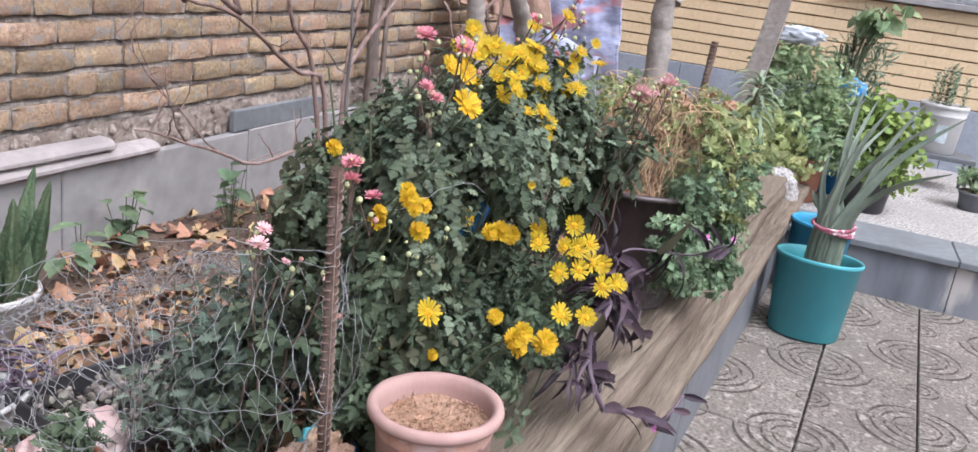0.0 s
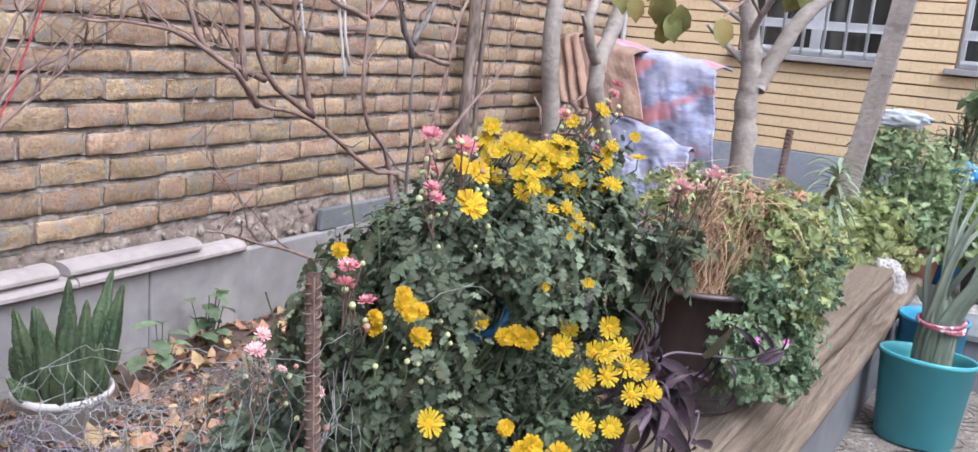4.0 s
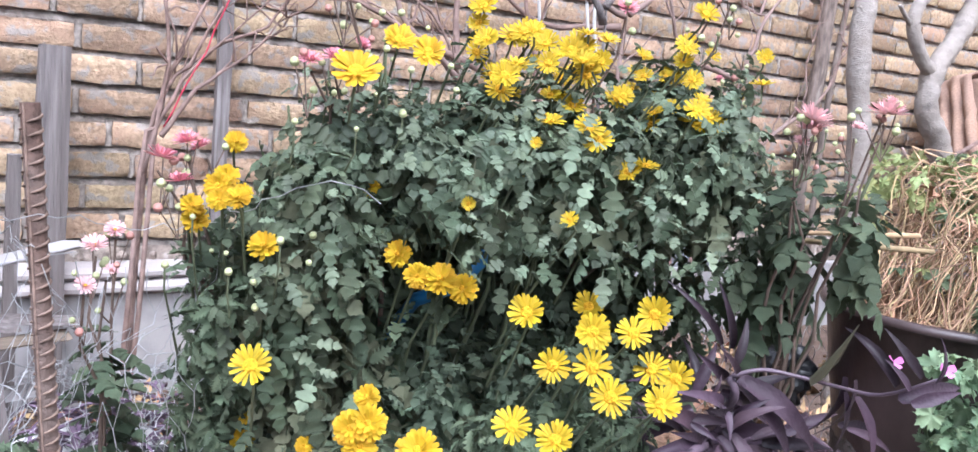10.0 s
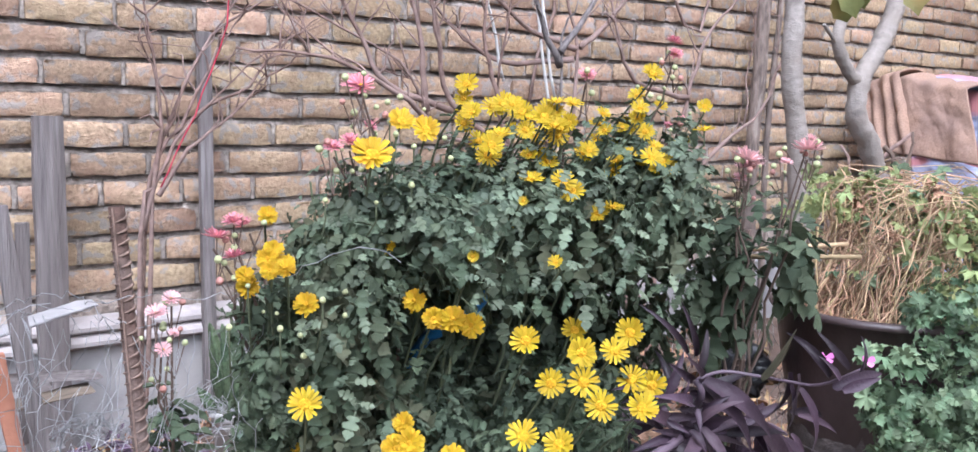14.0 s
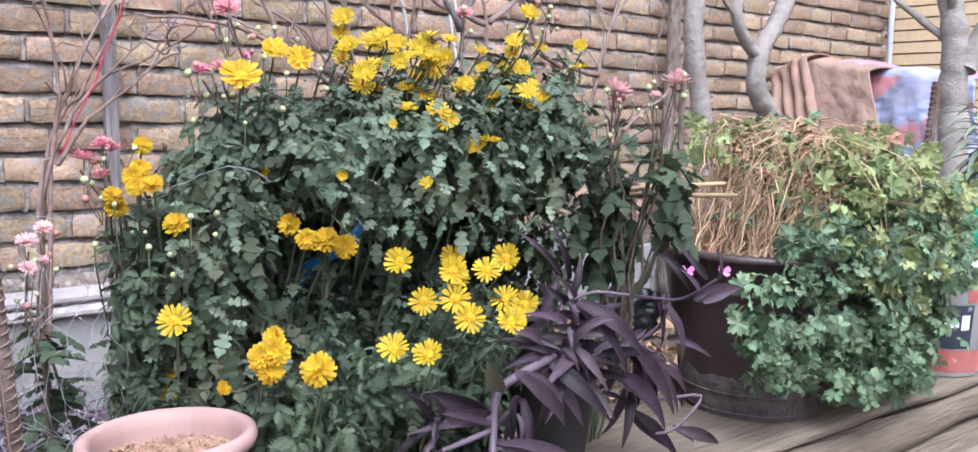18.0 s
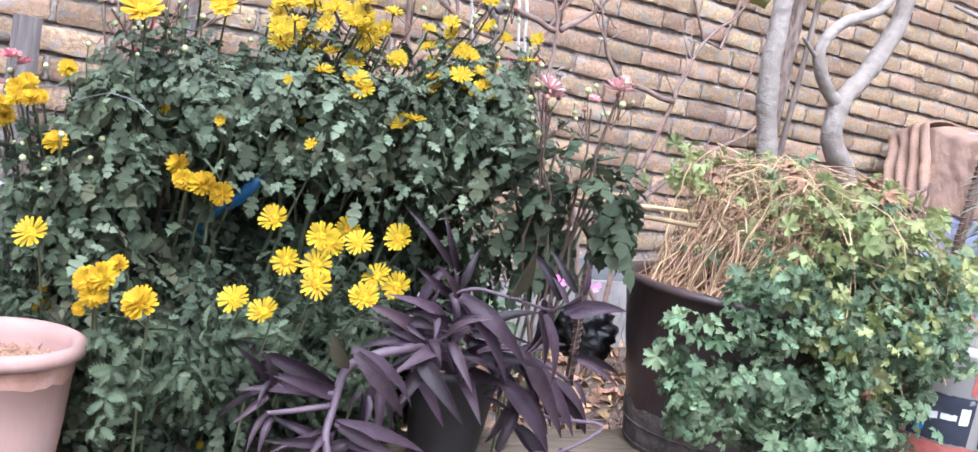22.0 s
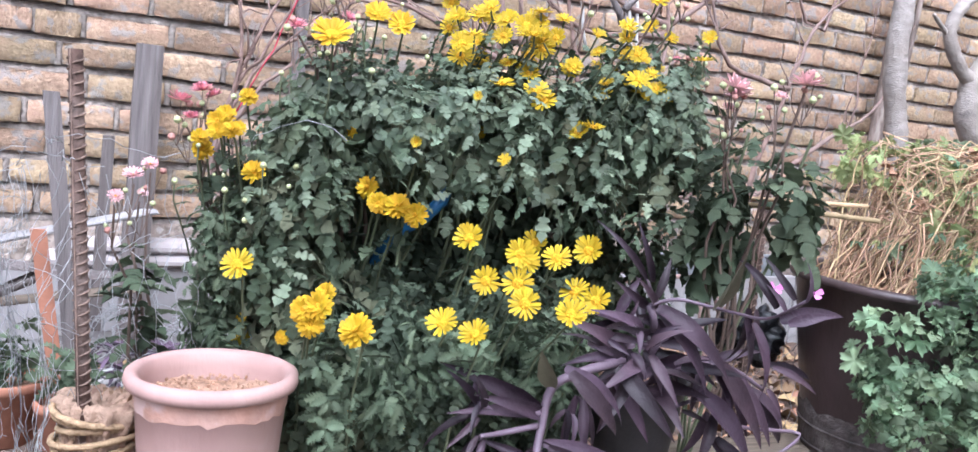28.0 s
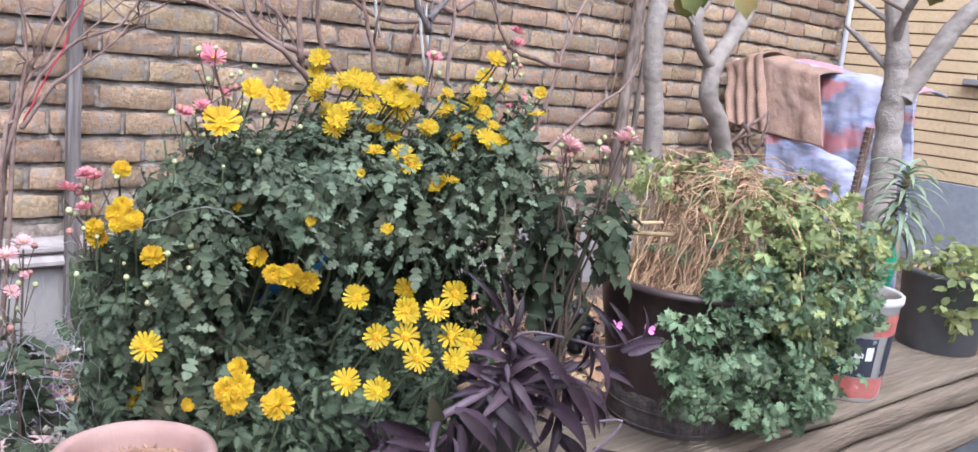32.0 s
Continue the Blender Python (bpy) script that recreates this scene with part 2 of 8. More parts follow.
def blade(width=0.12, curl=0.6, keel=0.3, n=6, tip=1.0):
    """A unit strap leaf along +y that arches down, folded to a keel."""
    vs, fs = [], []
    for i in range(n + 1):
        s = i / n
        w = width * (1 - s ** 2.2 * tip) * (0.75 + 0.5 * min(1, s * 3))
        y = math.sin(curl * s) / curl if curl else s
        z = -(1 - math.cos(curl * s)) / curl if curl else 0.0
        vs += [(-w, y, z + keel * w), (0, y, z - 0.15 * width), (w, y, z + keel * w)]
    for i in range(n):
        a, b = 3 * i, 3 * i + 3
        fs += [(a, a + 1, b + 1, b), (a + 1, a + 2, b + 2, b + 1)]
    return vs, fs


# ---- materials ----
M_BRICK = mat("old_yellow_brick", (0.345, 0.252, 0.17), 0.97, 0.08, vary=0.34, scale=85, big=12, bump=1.0, tint=(0.30, 0.20, 0.14), per="object", amount=0.26, blotch=((0.275, 0.24, 0.212), 30, 0.54))
M_BRICK_FAR = mat("old_yellow_brick_far", (0.345, 0.252, 0.17), 0.97, 0.08, vary=0.34, scale=85, big=12, bump=1.0, tint=(0.30, 0.20, 0.14), per="island", amount=0.26, blotch=((0.275, 0.24, 0.212), 30, 0.54))
M_MORTAR = mat("rough_grey_mortar", (0.315, 0.275, 0.245), 0.98, 0.1, vary=0.45, scale=55, big=8, bump=1.0, tint=(0.165, 0.14, 0.125))
M_HOUSE = mat("facing_brick", (0.60, 0.455, 0.285), 0.85, 0.25, vary=0.1, scale=50, big=3, bump=0.2, tint=(0.62, 0.475, 0.305), per="island", amount=0.03)
M_HOUSE_JOINT = mat("dark_joint", (0.24, 0.15, 0.09), 0.95, 0.1)
M_PLINTH = mat("blue_grey_stone", (0.27, 0.29, 0.33), 0.7, 0.3, vary=0.12, scale=40, big=3, bump=0.15)
M_SLAB = mat("grey_marble_slab", (0.275, 0.262, 0.262), 0.75, 0.3, vary=0.16, scale=14, big=3, bump=0.25, tint=(0.215, 0.20, 0.20), blotch=((0.33, 0.31, 0.30), 5, 0.58))
M_SLAB_DARK = mat("dark_grey_slab", (0.17, 0.18, 0.19), 0.7, 0.3, vary=0.15, bump=0.2)
M_COPING = mat("pale_limestone", (0.385, 0.344, 0.335), 0.85, 0.2, vary=0.12, scale=35, bump=0.35)
M_TILE = mat("mosaic_tile", (0.185, 0.163, 0.142), 0.85, 0.25, vary=0.6, scale=110, big=7, bump=0.9, tint=(0.135, 0.118, 0.103), per="object", amount=0.1, blotch=((0.30, 0.275, 0.245), 45, 0.58))
M_TILE_LINE = mat("tile_groove_dirt", (0.085, 0.073, 0.063), 0.95, 0.1, vary=0.6, scale=90, bump=0.8, blotch=((0.17, 0.15, 0.13), 50, 0.56))
M_TERRAZZO = mat("pale_terrazzo", (0.35, 0.33, 0.315), 0.75, 0.25, vary=0.75, scale=75, big=2, bump=0.3)
M_MARBLE = mat("veined_marble", (0.15, 0.158, 0.178), 0.4, 0.5, vary=0.25, scale=9, big=3, bump=0.05, tint=(0.24, 0.24, 0.26), blotch=((0.44, 0.41, 0.385), 3.2, 0.58), stretch=(1, 1.8, 0.5))
M_FACE = mat("grey_stone_face", (0.125, 0.13, 0.145), 0.6, 0.4, vary=0.2, scale=12, big=3, bump=0.1, tint=(0.16, 0.165, 0.175))
M_TIMBER = mat("weathered_timber", (0.172, 0.138, 0.107), 0.96, 0.08, vary=0.3, scale=60, big=6, bump=1.0, tint=(0.148, 0.118, 0.093), stretch=(0.16, 1.6, 1.6), fine=140, per="object", amount=0.08, blotch=((0.06, 0.046, 0.037), 22, 0.68))
M_SOIL = mat("brown_soil", (0.10, 0.07, 0.056), 1.0, 0.05, vary=0.5, scale=75, big=9, bump=1.0, tint=(0.165, 0.125, 0.103), blotch=((0.24, 0.195, 0.165), 45, 0.66))
M_POTSOIL = mat("dry_soil", (0.32, 0.195, 0.13), 1.0, 0.05, vary=0.5, scale=110, big=20, bump=1.0, tint=(0.39, 0.26, 0.19))
M_DEAD = mat("dead_leaf", (0.29, 0.18, 0.105), 0.85, 0.2, vary=0.35, scale=40, big=9, bump=0.3, tint=(0.29, 0.18, 0.11), per="island", amount=0.55)
M_LEAF = mat("chrysanthemum_leaf", (0.070, 0.089, 0.053), 0.65, 0.22, vary=0.25, scale=60, big=6, bump=0.35, tint=(0.06, 0.084, 0.05), per="island", amount=0.42, translucent=0.2)
M_LEAF_ONE = mat("chrysanthemum_leaf_single", (0.070, 0.089, 0.053), 0.65, 0.22, vary=0.25, scale=60, big=6, bump=0.35, tint=(0.06, 0.084, 0.05), per="object", amount=0.42, translucent=0.2)
# Inner bush leaves: the depth of shade in the gaps is set by this colour.
M_GAP_LEAF = mat("gap_shade_leaf", (0.108, 0.114, 0.072), 0.85, 0.1, vary=0.3, scale=60, big=6, bump=0.3, tint=(0.085, 0.093, 0.058), per="island", amount=0.3, translucent=0.25)
M_FRONT = mat("dusty_shoot_leaf", (0.088, 0.11, 0.074), 0.75, 0.15, vary=0.25, scale=60, big=6, bump=0.35, tint=(0.075, 0.1, 0.065), per="island", amount=0.35, translucent=0.2)
M_FERN = mat("young_leaf", (0.115, 0.148, 0.092), 0.7, 0.2, vary=0.22, scale=60, big=9, bump=0.3, per="island", amount=0.35, translucent=0.3)
M_GERAN = mat("lobed_leaf", (0.195, 0.262, 0.155), 0.65, 0.3, vary=0.25, scale=50, big=6, bump=0.35, tint=(0.12, 0.185, 0.11), per="island", amount=0.55, translucent=0.45)
M_GERAN_ONE = mat("lobed_leaf_single", (0.195, 0.262, 0.155), 0.65, 0.3, vary=0.25, scale=50, big=6, bump=0.35, tint=(0.12, 0.185, 0.11), per="object", amount=0.55, translucent=0.45)
M_TERRACE = mat("terrace_leaf", (0.32, 0.40, 0.22), 0.55, 0.4, vary=0.25, scale=50, big=6, bump=0.3, tint=(0.22, 0.31, 0.18), per="island", amount=0.45, translucent=0.45)
M_GERAN_Y = mat("yellowing_leaf", (0.35, 0.385, 0.165), 0.55, 0.4, vary=0.25, scale=50, big=6, bump=0.3, tint=(0.21, 0.26, 0.115), per="island", amount=0.45, translucent=0.45)
M_STEM = mat("green_stem", (0.105, 0.12, 0.068), 0.7, 0.3, bump=0.2)
M_BROWNSTEM = mat("brown_stem", (0.14, 0.10, 0.08), 0.85, 0.2, bump=0.4)
M_STRAW = mat("dry_straw", (0.45, 0.31, 0.19), 0.8, 0.25, vary=0.35, bump=0.2, per="object", amount=0.5)
M_STRAW_REST = mat("dry_straw_rest", (0.45, 0.31, 0.19), 0.8, 0.25, vary=0.35, bump=0.2, per="island", amount=0.5)
M_YELLOW = mat("yellow_petal", (0.44, 0.318, 0.012), 0.6, 0.25, vary=0.07, scale=80, big=20, bump=0.12, tint=(0.455, 0.31, 0.012), per="island", amount=0.14, translucent=0.22)
M_GOLD = mat("golden_petal", (0.54, 0.36, 0.016), 0.6, 0.25, vary=0.1, scale=80, big=20, bump=0.12, tint=(0.51, 0.30, 0.013), per="island", amount=0.2, translucent=0.22)
M_DISC = mat("orange_disc", (0.55, 0.30, 0.01), 0.8, 0.2, vary=0.3, scale=300, bump=0.8)
M_PINK = mat("pink_petal", (0.60, 0.22, 0.265), 0.6, 0.25, vary=0.2, scale=60, bump=0.1, tint=(0.70, 0.36, 0.37), per="island", amount=0.25, translucent=0.2)
M_PALEPINK = mat("pale_pink_petal", (0.72, 0.47, 0.47), 0.6, 0.25, vary=0.12, scale=60, bump=0.1, tint=(0.72, 0.33, 0.36), per="island", amount=0.15, translucent=0.2)
M_BUD = mat("pale_bud", (0.36, 0.38, 0.2), 0.6, 0.3, bump=0.2)
M_BUD_RED = mat("reddish_bud", (0.34, 0.17, 0.14), 0.6, 0.3, vary=0.3, bump=0.2)
M_SHRUB = mat("grey_green_leaf", (0.175, 0.215, 0.165), 0.65, 0.25, vary=0.25, scale=60, bump=0.3, tint=(0.12, 0.16, 0.122), per="island", amount=0.45, translucent=0.3)
# Lighter leaf colour for tips and bush top: skylight put into the colour.
M_LEAF_TOP = mat("sky_lit_young_leaf", (0.135, 0.168, 0.108), 0.58, 0.35, vary=0.25, scale=60, big=6, bump=0.35, tint=(0.095, 0.128, 0.085), per="island", amount=0.45, translucent=0.32)
M_PURPLE_STEM = mat("purple_stem", (0.12, 0.085, 0.11), 0.5, 0.4, vary=0.25, bump=0.2)
M_PURPLE = mat("purple_heart_leaf", (0.034, 0.020, 0.029), 0.5, 0.24, vary=0.3, scale=40, big=14, bump=0.25, tint=(0.050, 0.034, 0.044), per="object", amount=0.7)
M_PURPLE_G = mat("greenish_purple_leaf", (0.10, 0.09, 0.055), 0.5, 0.4, vary=0.2, bump=0.2)
M_MAGENTA = mat("magenta_petal", (0.62, 0.2, 0.48), 0.6, 0.3, vary=0.1, bump=0.1)
M_CLAY = mat("faded_pink_plastic", (0.350, 0.221, 0.198), 0.72, 0.25, vary=0.1, scale=30, big=9, bump=0.15, tint=(0.363, 0.244, 0.216), blotch=((0.377, 0.276, 0.248), 13, 0.6), stretch=(1, 1, 0.4))
M_STAIN = mat("soil_stained_plastic", (0.36, 0.20, 0.15), 0.75, 0.25, vary=0.25, scale=50, big=16, bump=0.15, tint=(0.40, 0.26, 0.22), blotch=((0.44, 0.31, 0.28), 24, 0.52))
M_BROWNPOT = mat("brown_plastic", (0.052, 0.034, 0.034), 0.38, 0.45, vary=0.25, scale=40, big=7, bump=0.15, tint=(0.066, 0.047, 0.046), blotch=((0.085, 0.066, 0.06), 16, 0.66), stretch=(1, 1, 0.4))
M_BLACKPOT = mat("black_plastic", (0.04, 0.038, 0.041), 0.5, 0.4, vary=0.2, bump=0.1, tint=(0.065, 0.06, 0.063))
M_TEAL = mat("teal_plastic", (0.065, 0.275, 0.315), 0.45, 0.4, vary=0.06, scale=12, big=3, bump=0.08, tint=(0.06, 0.31, 0.35))
M_WHITE = mat("white_plastic", (0.50, 0.49, 0.48), 0.5, 0.4, vary=0.06, bump=0.08, tint=(0.42, 0.40, 0.38))
M_RUST = mat("rusty_steel", (0.075, 0.046, 0.036), 0.85, 0.25, metal=0.2, vary=0.45, scale=90, big=14, bump=0.7, tint=(0.15, 0.115, 0.10))
M_RUST_L = mat("worn_rib", (0.22, 0.155, 0.125), 0.75, 0.3, metal=0.25, vary=0.35, scale=90, big=20, bump=0.5)
M_WIRE = mat("galvanised_wire", (0.33, 0.33, 0.335), 0.45, 0.5, metal=0.5, vary=0.35, bump=0.1)
M_BARK = mat("pale_bark", (0.305, 0.27, 0.245), 0.92, 0.12, vary=0.22, scale=45, big=7, bump=0.9, tint=(0.26, 0.222, 0.195), stretch=(0.9, 0.9, 1.3), blotch=((0.20, 0.175, 0.16), 14, 0.63))
M_TWIG = mat("brown_twig", (0.20, 0.135, 0.115), 0.85, 0.2, vary=0.4, scale=40, bump=0.4, tint=(0.28, 0.21, 0.19))
M_GREYWOOD = mat("grey_wood", (0.178, 0.157, 0.153), 0.95, 0.1, vary=0.4, scale=40, big=7, bump=1.0, stretch=(2, 2, 0.1), tint=(0.123, 0.102, 0.095), blotch=((0.255, 0.234, 0.230), 18, 0.6))
M_ALOE = mat("aloe_leaf", (0.165, 0.20, 0.155), 0.5, 0.35, vary=0.2, scale=25, big=7, bump=0.2, tint=(0.212, 0.246, 0.187), per="object", amount=0.25)
M_CACTUS = mat("cactus_green", (0.06, 0.095, 0.05), 0.6, 0.25, vary=0.55, scale=110, big=14, bump=1.0, tint=(0.125, 0.16, 0.085), per="object", amount=0.3)
M_BROADLEAF = mat("fig_leaf", (0.15, 0.165, 0.055), 0.6, 0.3, vary=0.3, scale=30, big=9, bump=0.3, tint=(0.27, 0.19, 0.06), per="island", amount=0.3, translucent=0.25)
M_OLEANDER = mat("narrow_leaf", (0.23, 0.285, 0.19), 0.55, 0.35, vary=0.2, per="island", amount=0.35, translucent=0.15)
M_CLOTH = mat("brown_cloth", (0.30, 0.197, 0.147), 0.95, 0.1, vary=0.16, scale=120, big=5, bump=0.4, tint=(0.25, 0.175, 0.15))
M_BLANKET = mat("printed_tarpaulin", (0.26, 0.28, 0.40), 0.7, 0.2, vary=0.5, scale=17, big=6, bump=0.3, tint=(0.38, 0.36, 0.43), blotch=((0.44, 0.19, 0.2), 3.6, 0.54), stretch=(1, 0.8, 2.0))
M_ALU = mat("white_paint_metal", (0.52, 0.53, 0.55), 0.5, 0.4, vary=0.06, bump=0.05)
M_DARKROOM = mat("drawn_curtain", (0.085, 0.08, 0.074), 0.9, 0.1, vary=0.4, scale=14, big=4, bump=0.4, tint=(0.04, 0.045, 0.04), stretch=(1, 3, 0.15))
M_BLUE = mat("blue_strap", (0.02, 0.11, 0.25), 0.5, 0.4, vary=0.15, bump=0.1)
M_ROPE = mat("hemp_rope", (0.33, 0.23, 0.14), 0.95, 0.1, vary=0.3, scale=120, bump=0.8)
M_BLACKBAG = mat("black_bag", (0.012, 0.012, 0.014), 0.35, 0.5, vary=0.2, bump=0.4)
M_RED = mat("red_print", (0.36, 0.105, 0.09), 0.6, 0.3, vary=0.3, scale=45, big=9, bump=0.05, tint=(0.40, 0.17, 0.15), blotch=((0.45, 0.36, 0.34), 38, 0.62))
M_NAVY = mat("navy_print", (0.03, 0.034, 0.05), 0.6, 0.3, vary=0.3, scale=40, bump=0.05, blotch=((0.32, 0.32, 0.34), 55, 0.66))
M_SKYBLUE = mat("blue_print", (0.02, 0.19, 0.48), 0.5, 0.4, vary=0.1, bump=0.05)
M_LETTER = mat("white_print", (0.62, 0.62, 0.62), 0.5, 0.4, vary=0.05, bump=0.0)
M_TERRACOTTA = mat("terracotta", (0.34, 0.155, 0.10), 0.85, 0.2, vary=0.2, bump=0.3)
M_GREYPOT = mat("grey_plastic", (0.12, 0.125, 0.135), 0.55, 0.4, vary=0.12, bump=0.08)
M_REDCORD = mat("red_cord", (0.42, 0.03, 0.06), 0.7, 0.3)
M_DARKBARK = mat("dark_bark", (0.19, 0.15, 0.13), 0.95, 0.1, vary=0.5, scale=60, big=12, bump=1.0, tint=(0.11, 0.09, 0.08), stretch=(1, 1, 0.25), blotch=((0.27, 0.23, 0.2), 30, 0.6))
M_BURLAP = mat("torn_sacking", (0.33, 0.225, 0.15), 0.95, 0.1, vary=0.35, scale=90, big=16, bump=0.8, tint=(0.21, 0.13, 0.085), blotch=((0.46, 0.36, 0.30), 22, 0.62))
M_SACKCLOTH = mat("stained_sackcloth", (0.29, 0.20, 0.145), 0.9, 0.15, vary=0.3, scale=50, big=14, bump=0.8, tint=(0.22, 0.135, 0.095), blotch=((0.15, 0.09, 0.065), 26, 0.6))
M_GLASS = bpy.data.materials.new("window_glass")
M_GLASS.use_nodes = True
gb = M_GLASS.node_tree.nodes["Principled BSDF"]
gb.inputs["Base Color"].default_value = (0.9, 0.95, 0.95, 1)
gb.inputs["Roughness"].default_value = 0.02
gb.inputs["Transmission Weight"].default_value = 1.0

# ---- the setting ----
PATIO, PLANK, SOIL = 0.18, 0.548, 0.31
WALL_Y, HOUSE_X, SLANT = 1.955, 6.1, -3.9


def sheet(x0, x1, y0, y1, nx, ny, height):
    vs = [(x0 + (x1 - x0) * i / nx, y0 + (y1 - y0) * j / ny, 0) for j in range(ny + 1) for i in range(nx + 1)]
    vs = [(x, y, height(x, y)) for x, y, _ in vs]
    fs = [(j * (nx + 1) + i, j * (nx + 1) + i + 1, (j + 1) * (nx + 1) + i + 1, (j + 1) * (nx + 1) + i) for j in range(ny) for i in range(nx)]
    return vs, fs


M_GROUND = mat("dusty_concrete", (0.24, 0.22, 0.2), 0.95, 0.1, vary=0.3, scale=60, big=3, bump=0.5)
ground = thing("ground", mesh("ground", *sheet(-60, 60, -60, 60, 8, 8, lambda x, y: PATIO - 0.014), M_GROUND), label="dusty grey concrete ground of a walled yard", category="ground", kind="structure")


def soil_height(x, y):
    k = max(0.0, min(1.0, (0.75 - y) / 0.5))
    return SOIL - 0.11 * max(0, min(1, (y - 0.9))) + 0.17 * k * k * (3 - 2 * k) + 0.03 * noise.noise((x * 2.3, y * 2.3, 0)) + 0.012 * noise.noise((x * 11, y * 11, 3)) + 0.006 * noise.noise((x * 31, y * 31, 5))


bed = thing("soil_bed", mesh("soil_bed", *sheet(0.2, 6.1, 0.12, 1.97, 200, 70, soil_height), M_SOIL), label="bare brown garden soil littered with dead leaves", category="soil", kind="structure")

# brick wall behind the bed
wall = thing("wall_north", Geo().box(-1.5, 6.3, 1.978, 2.2, 0.1, 2.9).mesh("wall_north", M_MORTAR, False), label="old yellow brick wall with rough grey mortar", category="wall", kind="structure")
BW, BH, PITCH, COURSE = 0.193, 0.059, 0.208, 0.078


def brick_mesh(seed, material):
    r = random.Random(seed)
    us, ws, vs = (-1, -0.955, -0.7, -0.35, 0, 0.35, 0.7, 0.955, 1), (-1, -0.85, -0.3, 0.3, 0.85, 1), []
    nx, nz = len(us) - 1, len(ws) - 1
    for j in range(nz + 1):
        for i in range(nx + 1):
            u, w = us[i], ws[j]
            edge = 1.0 if abs(u) == 1 or abs(w) == 1 else 0.0
            x = u * BW / 2 * (1 - 0.02 * abs(w) ** 4) + 0.003 * noise.noise((w * 2.5, seed * 3.1, i * 0.3 if abs(u) > 0.9 else 9))
            z = w * BH * 1.02 / 2 * (1 - 0.06 * abs(u) ** 10) + 0.0045 * noise.noise((u * 4, seed * 5.3, w))
            y = -0.025 + 0.0035 * edge + 0.0035 * noise.noise((u * 3, w * 1.5, seed)) + r.uniform(-0.0012, 0.0012)
            if max(abs(u), abs(w)) > 0.8 and noise.noise((u * 6, w * 3, seed + 40)) > 0.22:
                y += 0.007
            vs.append((x, y, z))
    fs = [(j * (nx + 1) + i, j * (nx + 1) + i + 1, (j + 1) * (nx + 1) + i + 1, (j + 1) * (nx + 1) + i) for j in range(nz) for i in range(nx)]
    rim = [i for i in range(nx + 1)] + [(j + 1) * (nx + 1) + nx for j in range(nz)] + [nz * (nx + 1) + i for i in range(nx - 1, -1, -1)] + [j * (nx + 1) for j in range(nz - 1, 0, -1)]
    k, m = len(vs), len(rim)
    vs += [vs[q] for q in rim] + [(vs[q][0], 0.025, vs[q][2]) for q in rim]
    fs += [(k + (q + 1) % m, k + q, k + m + q, k + m + (q + 1) % m) for q in range(m)]
    return mesh("brick", vs, fs, material)


BRICKS = [brick_mesh(k, M_BRICK) for k in range(16)]
JOINTS = {0: 1.88, 1: 1.79, 2: 1.88, 3: 1.98, 4: 1.894, 5: 1.755, 6: 1.829}
far = Geo()
brick_rows = []
for k in range(-16, 10):
    z = 1.301 - COURSE * k + BH / 2
    first = JOINTS.get(k, 1.8 + (0.1 if k % 2 else 0) + U(-0.04, 0.04))
    x = first - PITCH * 12
    while x < HOUSE_X - 0.05:
        w = PITCH * U(0.93, 1.07)
        if k % 5 == 3 and U(0, 1) < 0.12:
            w = PITCH * 0.55
        brick_rows.append((k, x + w / 2, z, w))
        x += w
    # keep the known joint where it is
    near = min((b for b in brick_rows if b[0] == k), key=lambda b: abs(b[1] - b[3] / 2 - first))
    d = first - (near[1] - near[3] / 2)
    brick_rows = [(a, bx + d, bz, bw) if a == k else (a, bx, bz, bw) for a, bx, bz, bw in brick_rows]
near_bricks = []
for k, x, z, w in brick_rows:
    if x > HOUSE_X - 0.06 or x < -1.2:
        continue
    m = Matrix.Translation((x, WALL_Y + 0.025 + U(-0.004, 0.004), z + U(-0.003, 0.003))) @ Euler((U(-0.02, 0.02), U(-0.012, 0.012), U(-0.02, 0.02))).to_matrix().to_4x4() @ Matrix.Diagonal((w / PITCH * U(0.985, 1.015), 1, U(0.93, 1.05), 1))
    if -4 <= k <= 9 and 0.85 < x < 4.4:
        near_bricks.append((rnd.choice(BRICKS), m))
    else:
        me = rnd.choice(BRICKS)
        far.add([m @ v.co for v in me.vertices], [tuple(p.vertices) for p in me.polygons])
# mortar beds: flush on the lower brick, hollow under the upper one
beds = Geo()
for k in range(-16, 11):
    z0 = 1.301 - COURSE * k + BH
    for x0 in np.arange(-1.4, HOUSE_X - 0.1, 0.35):
        n, vs = 18, []
        for i in range(n + 1):
            x = x0 + 0.35 * i / n
            q = noise.noise((x * 14, k * 3.7, 1)) + 0.6 * noise.noise((x * 40, k * 3.7, 4))
            y = WALL_Y + 0.013 + 0.009 * q
            top = z0 + 0.0155 + 0.004 * noise.noise((x * 22, k * 5.1, 7))
            vs += [(x, 1.98, z0 - 0.006), (x, y, z0 - 0.005), (x, y + 0.003, z0 + 0.004), (x, y + 0.008, top), (x, 1.98, top + 0.001)]
        beds.add(vs, [(i * 5 + j, i * 5 + 5 + j, i * 5 + 6 + j, i * 5 + 1 + j) for i in range(n) for j in range(4)])
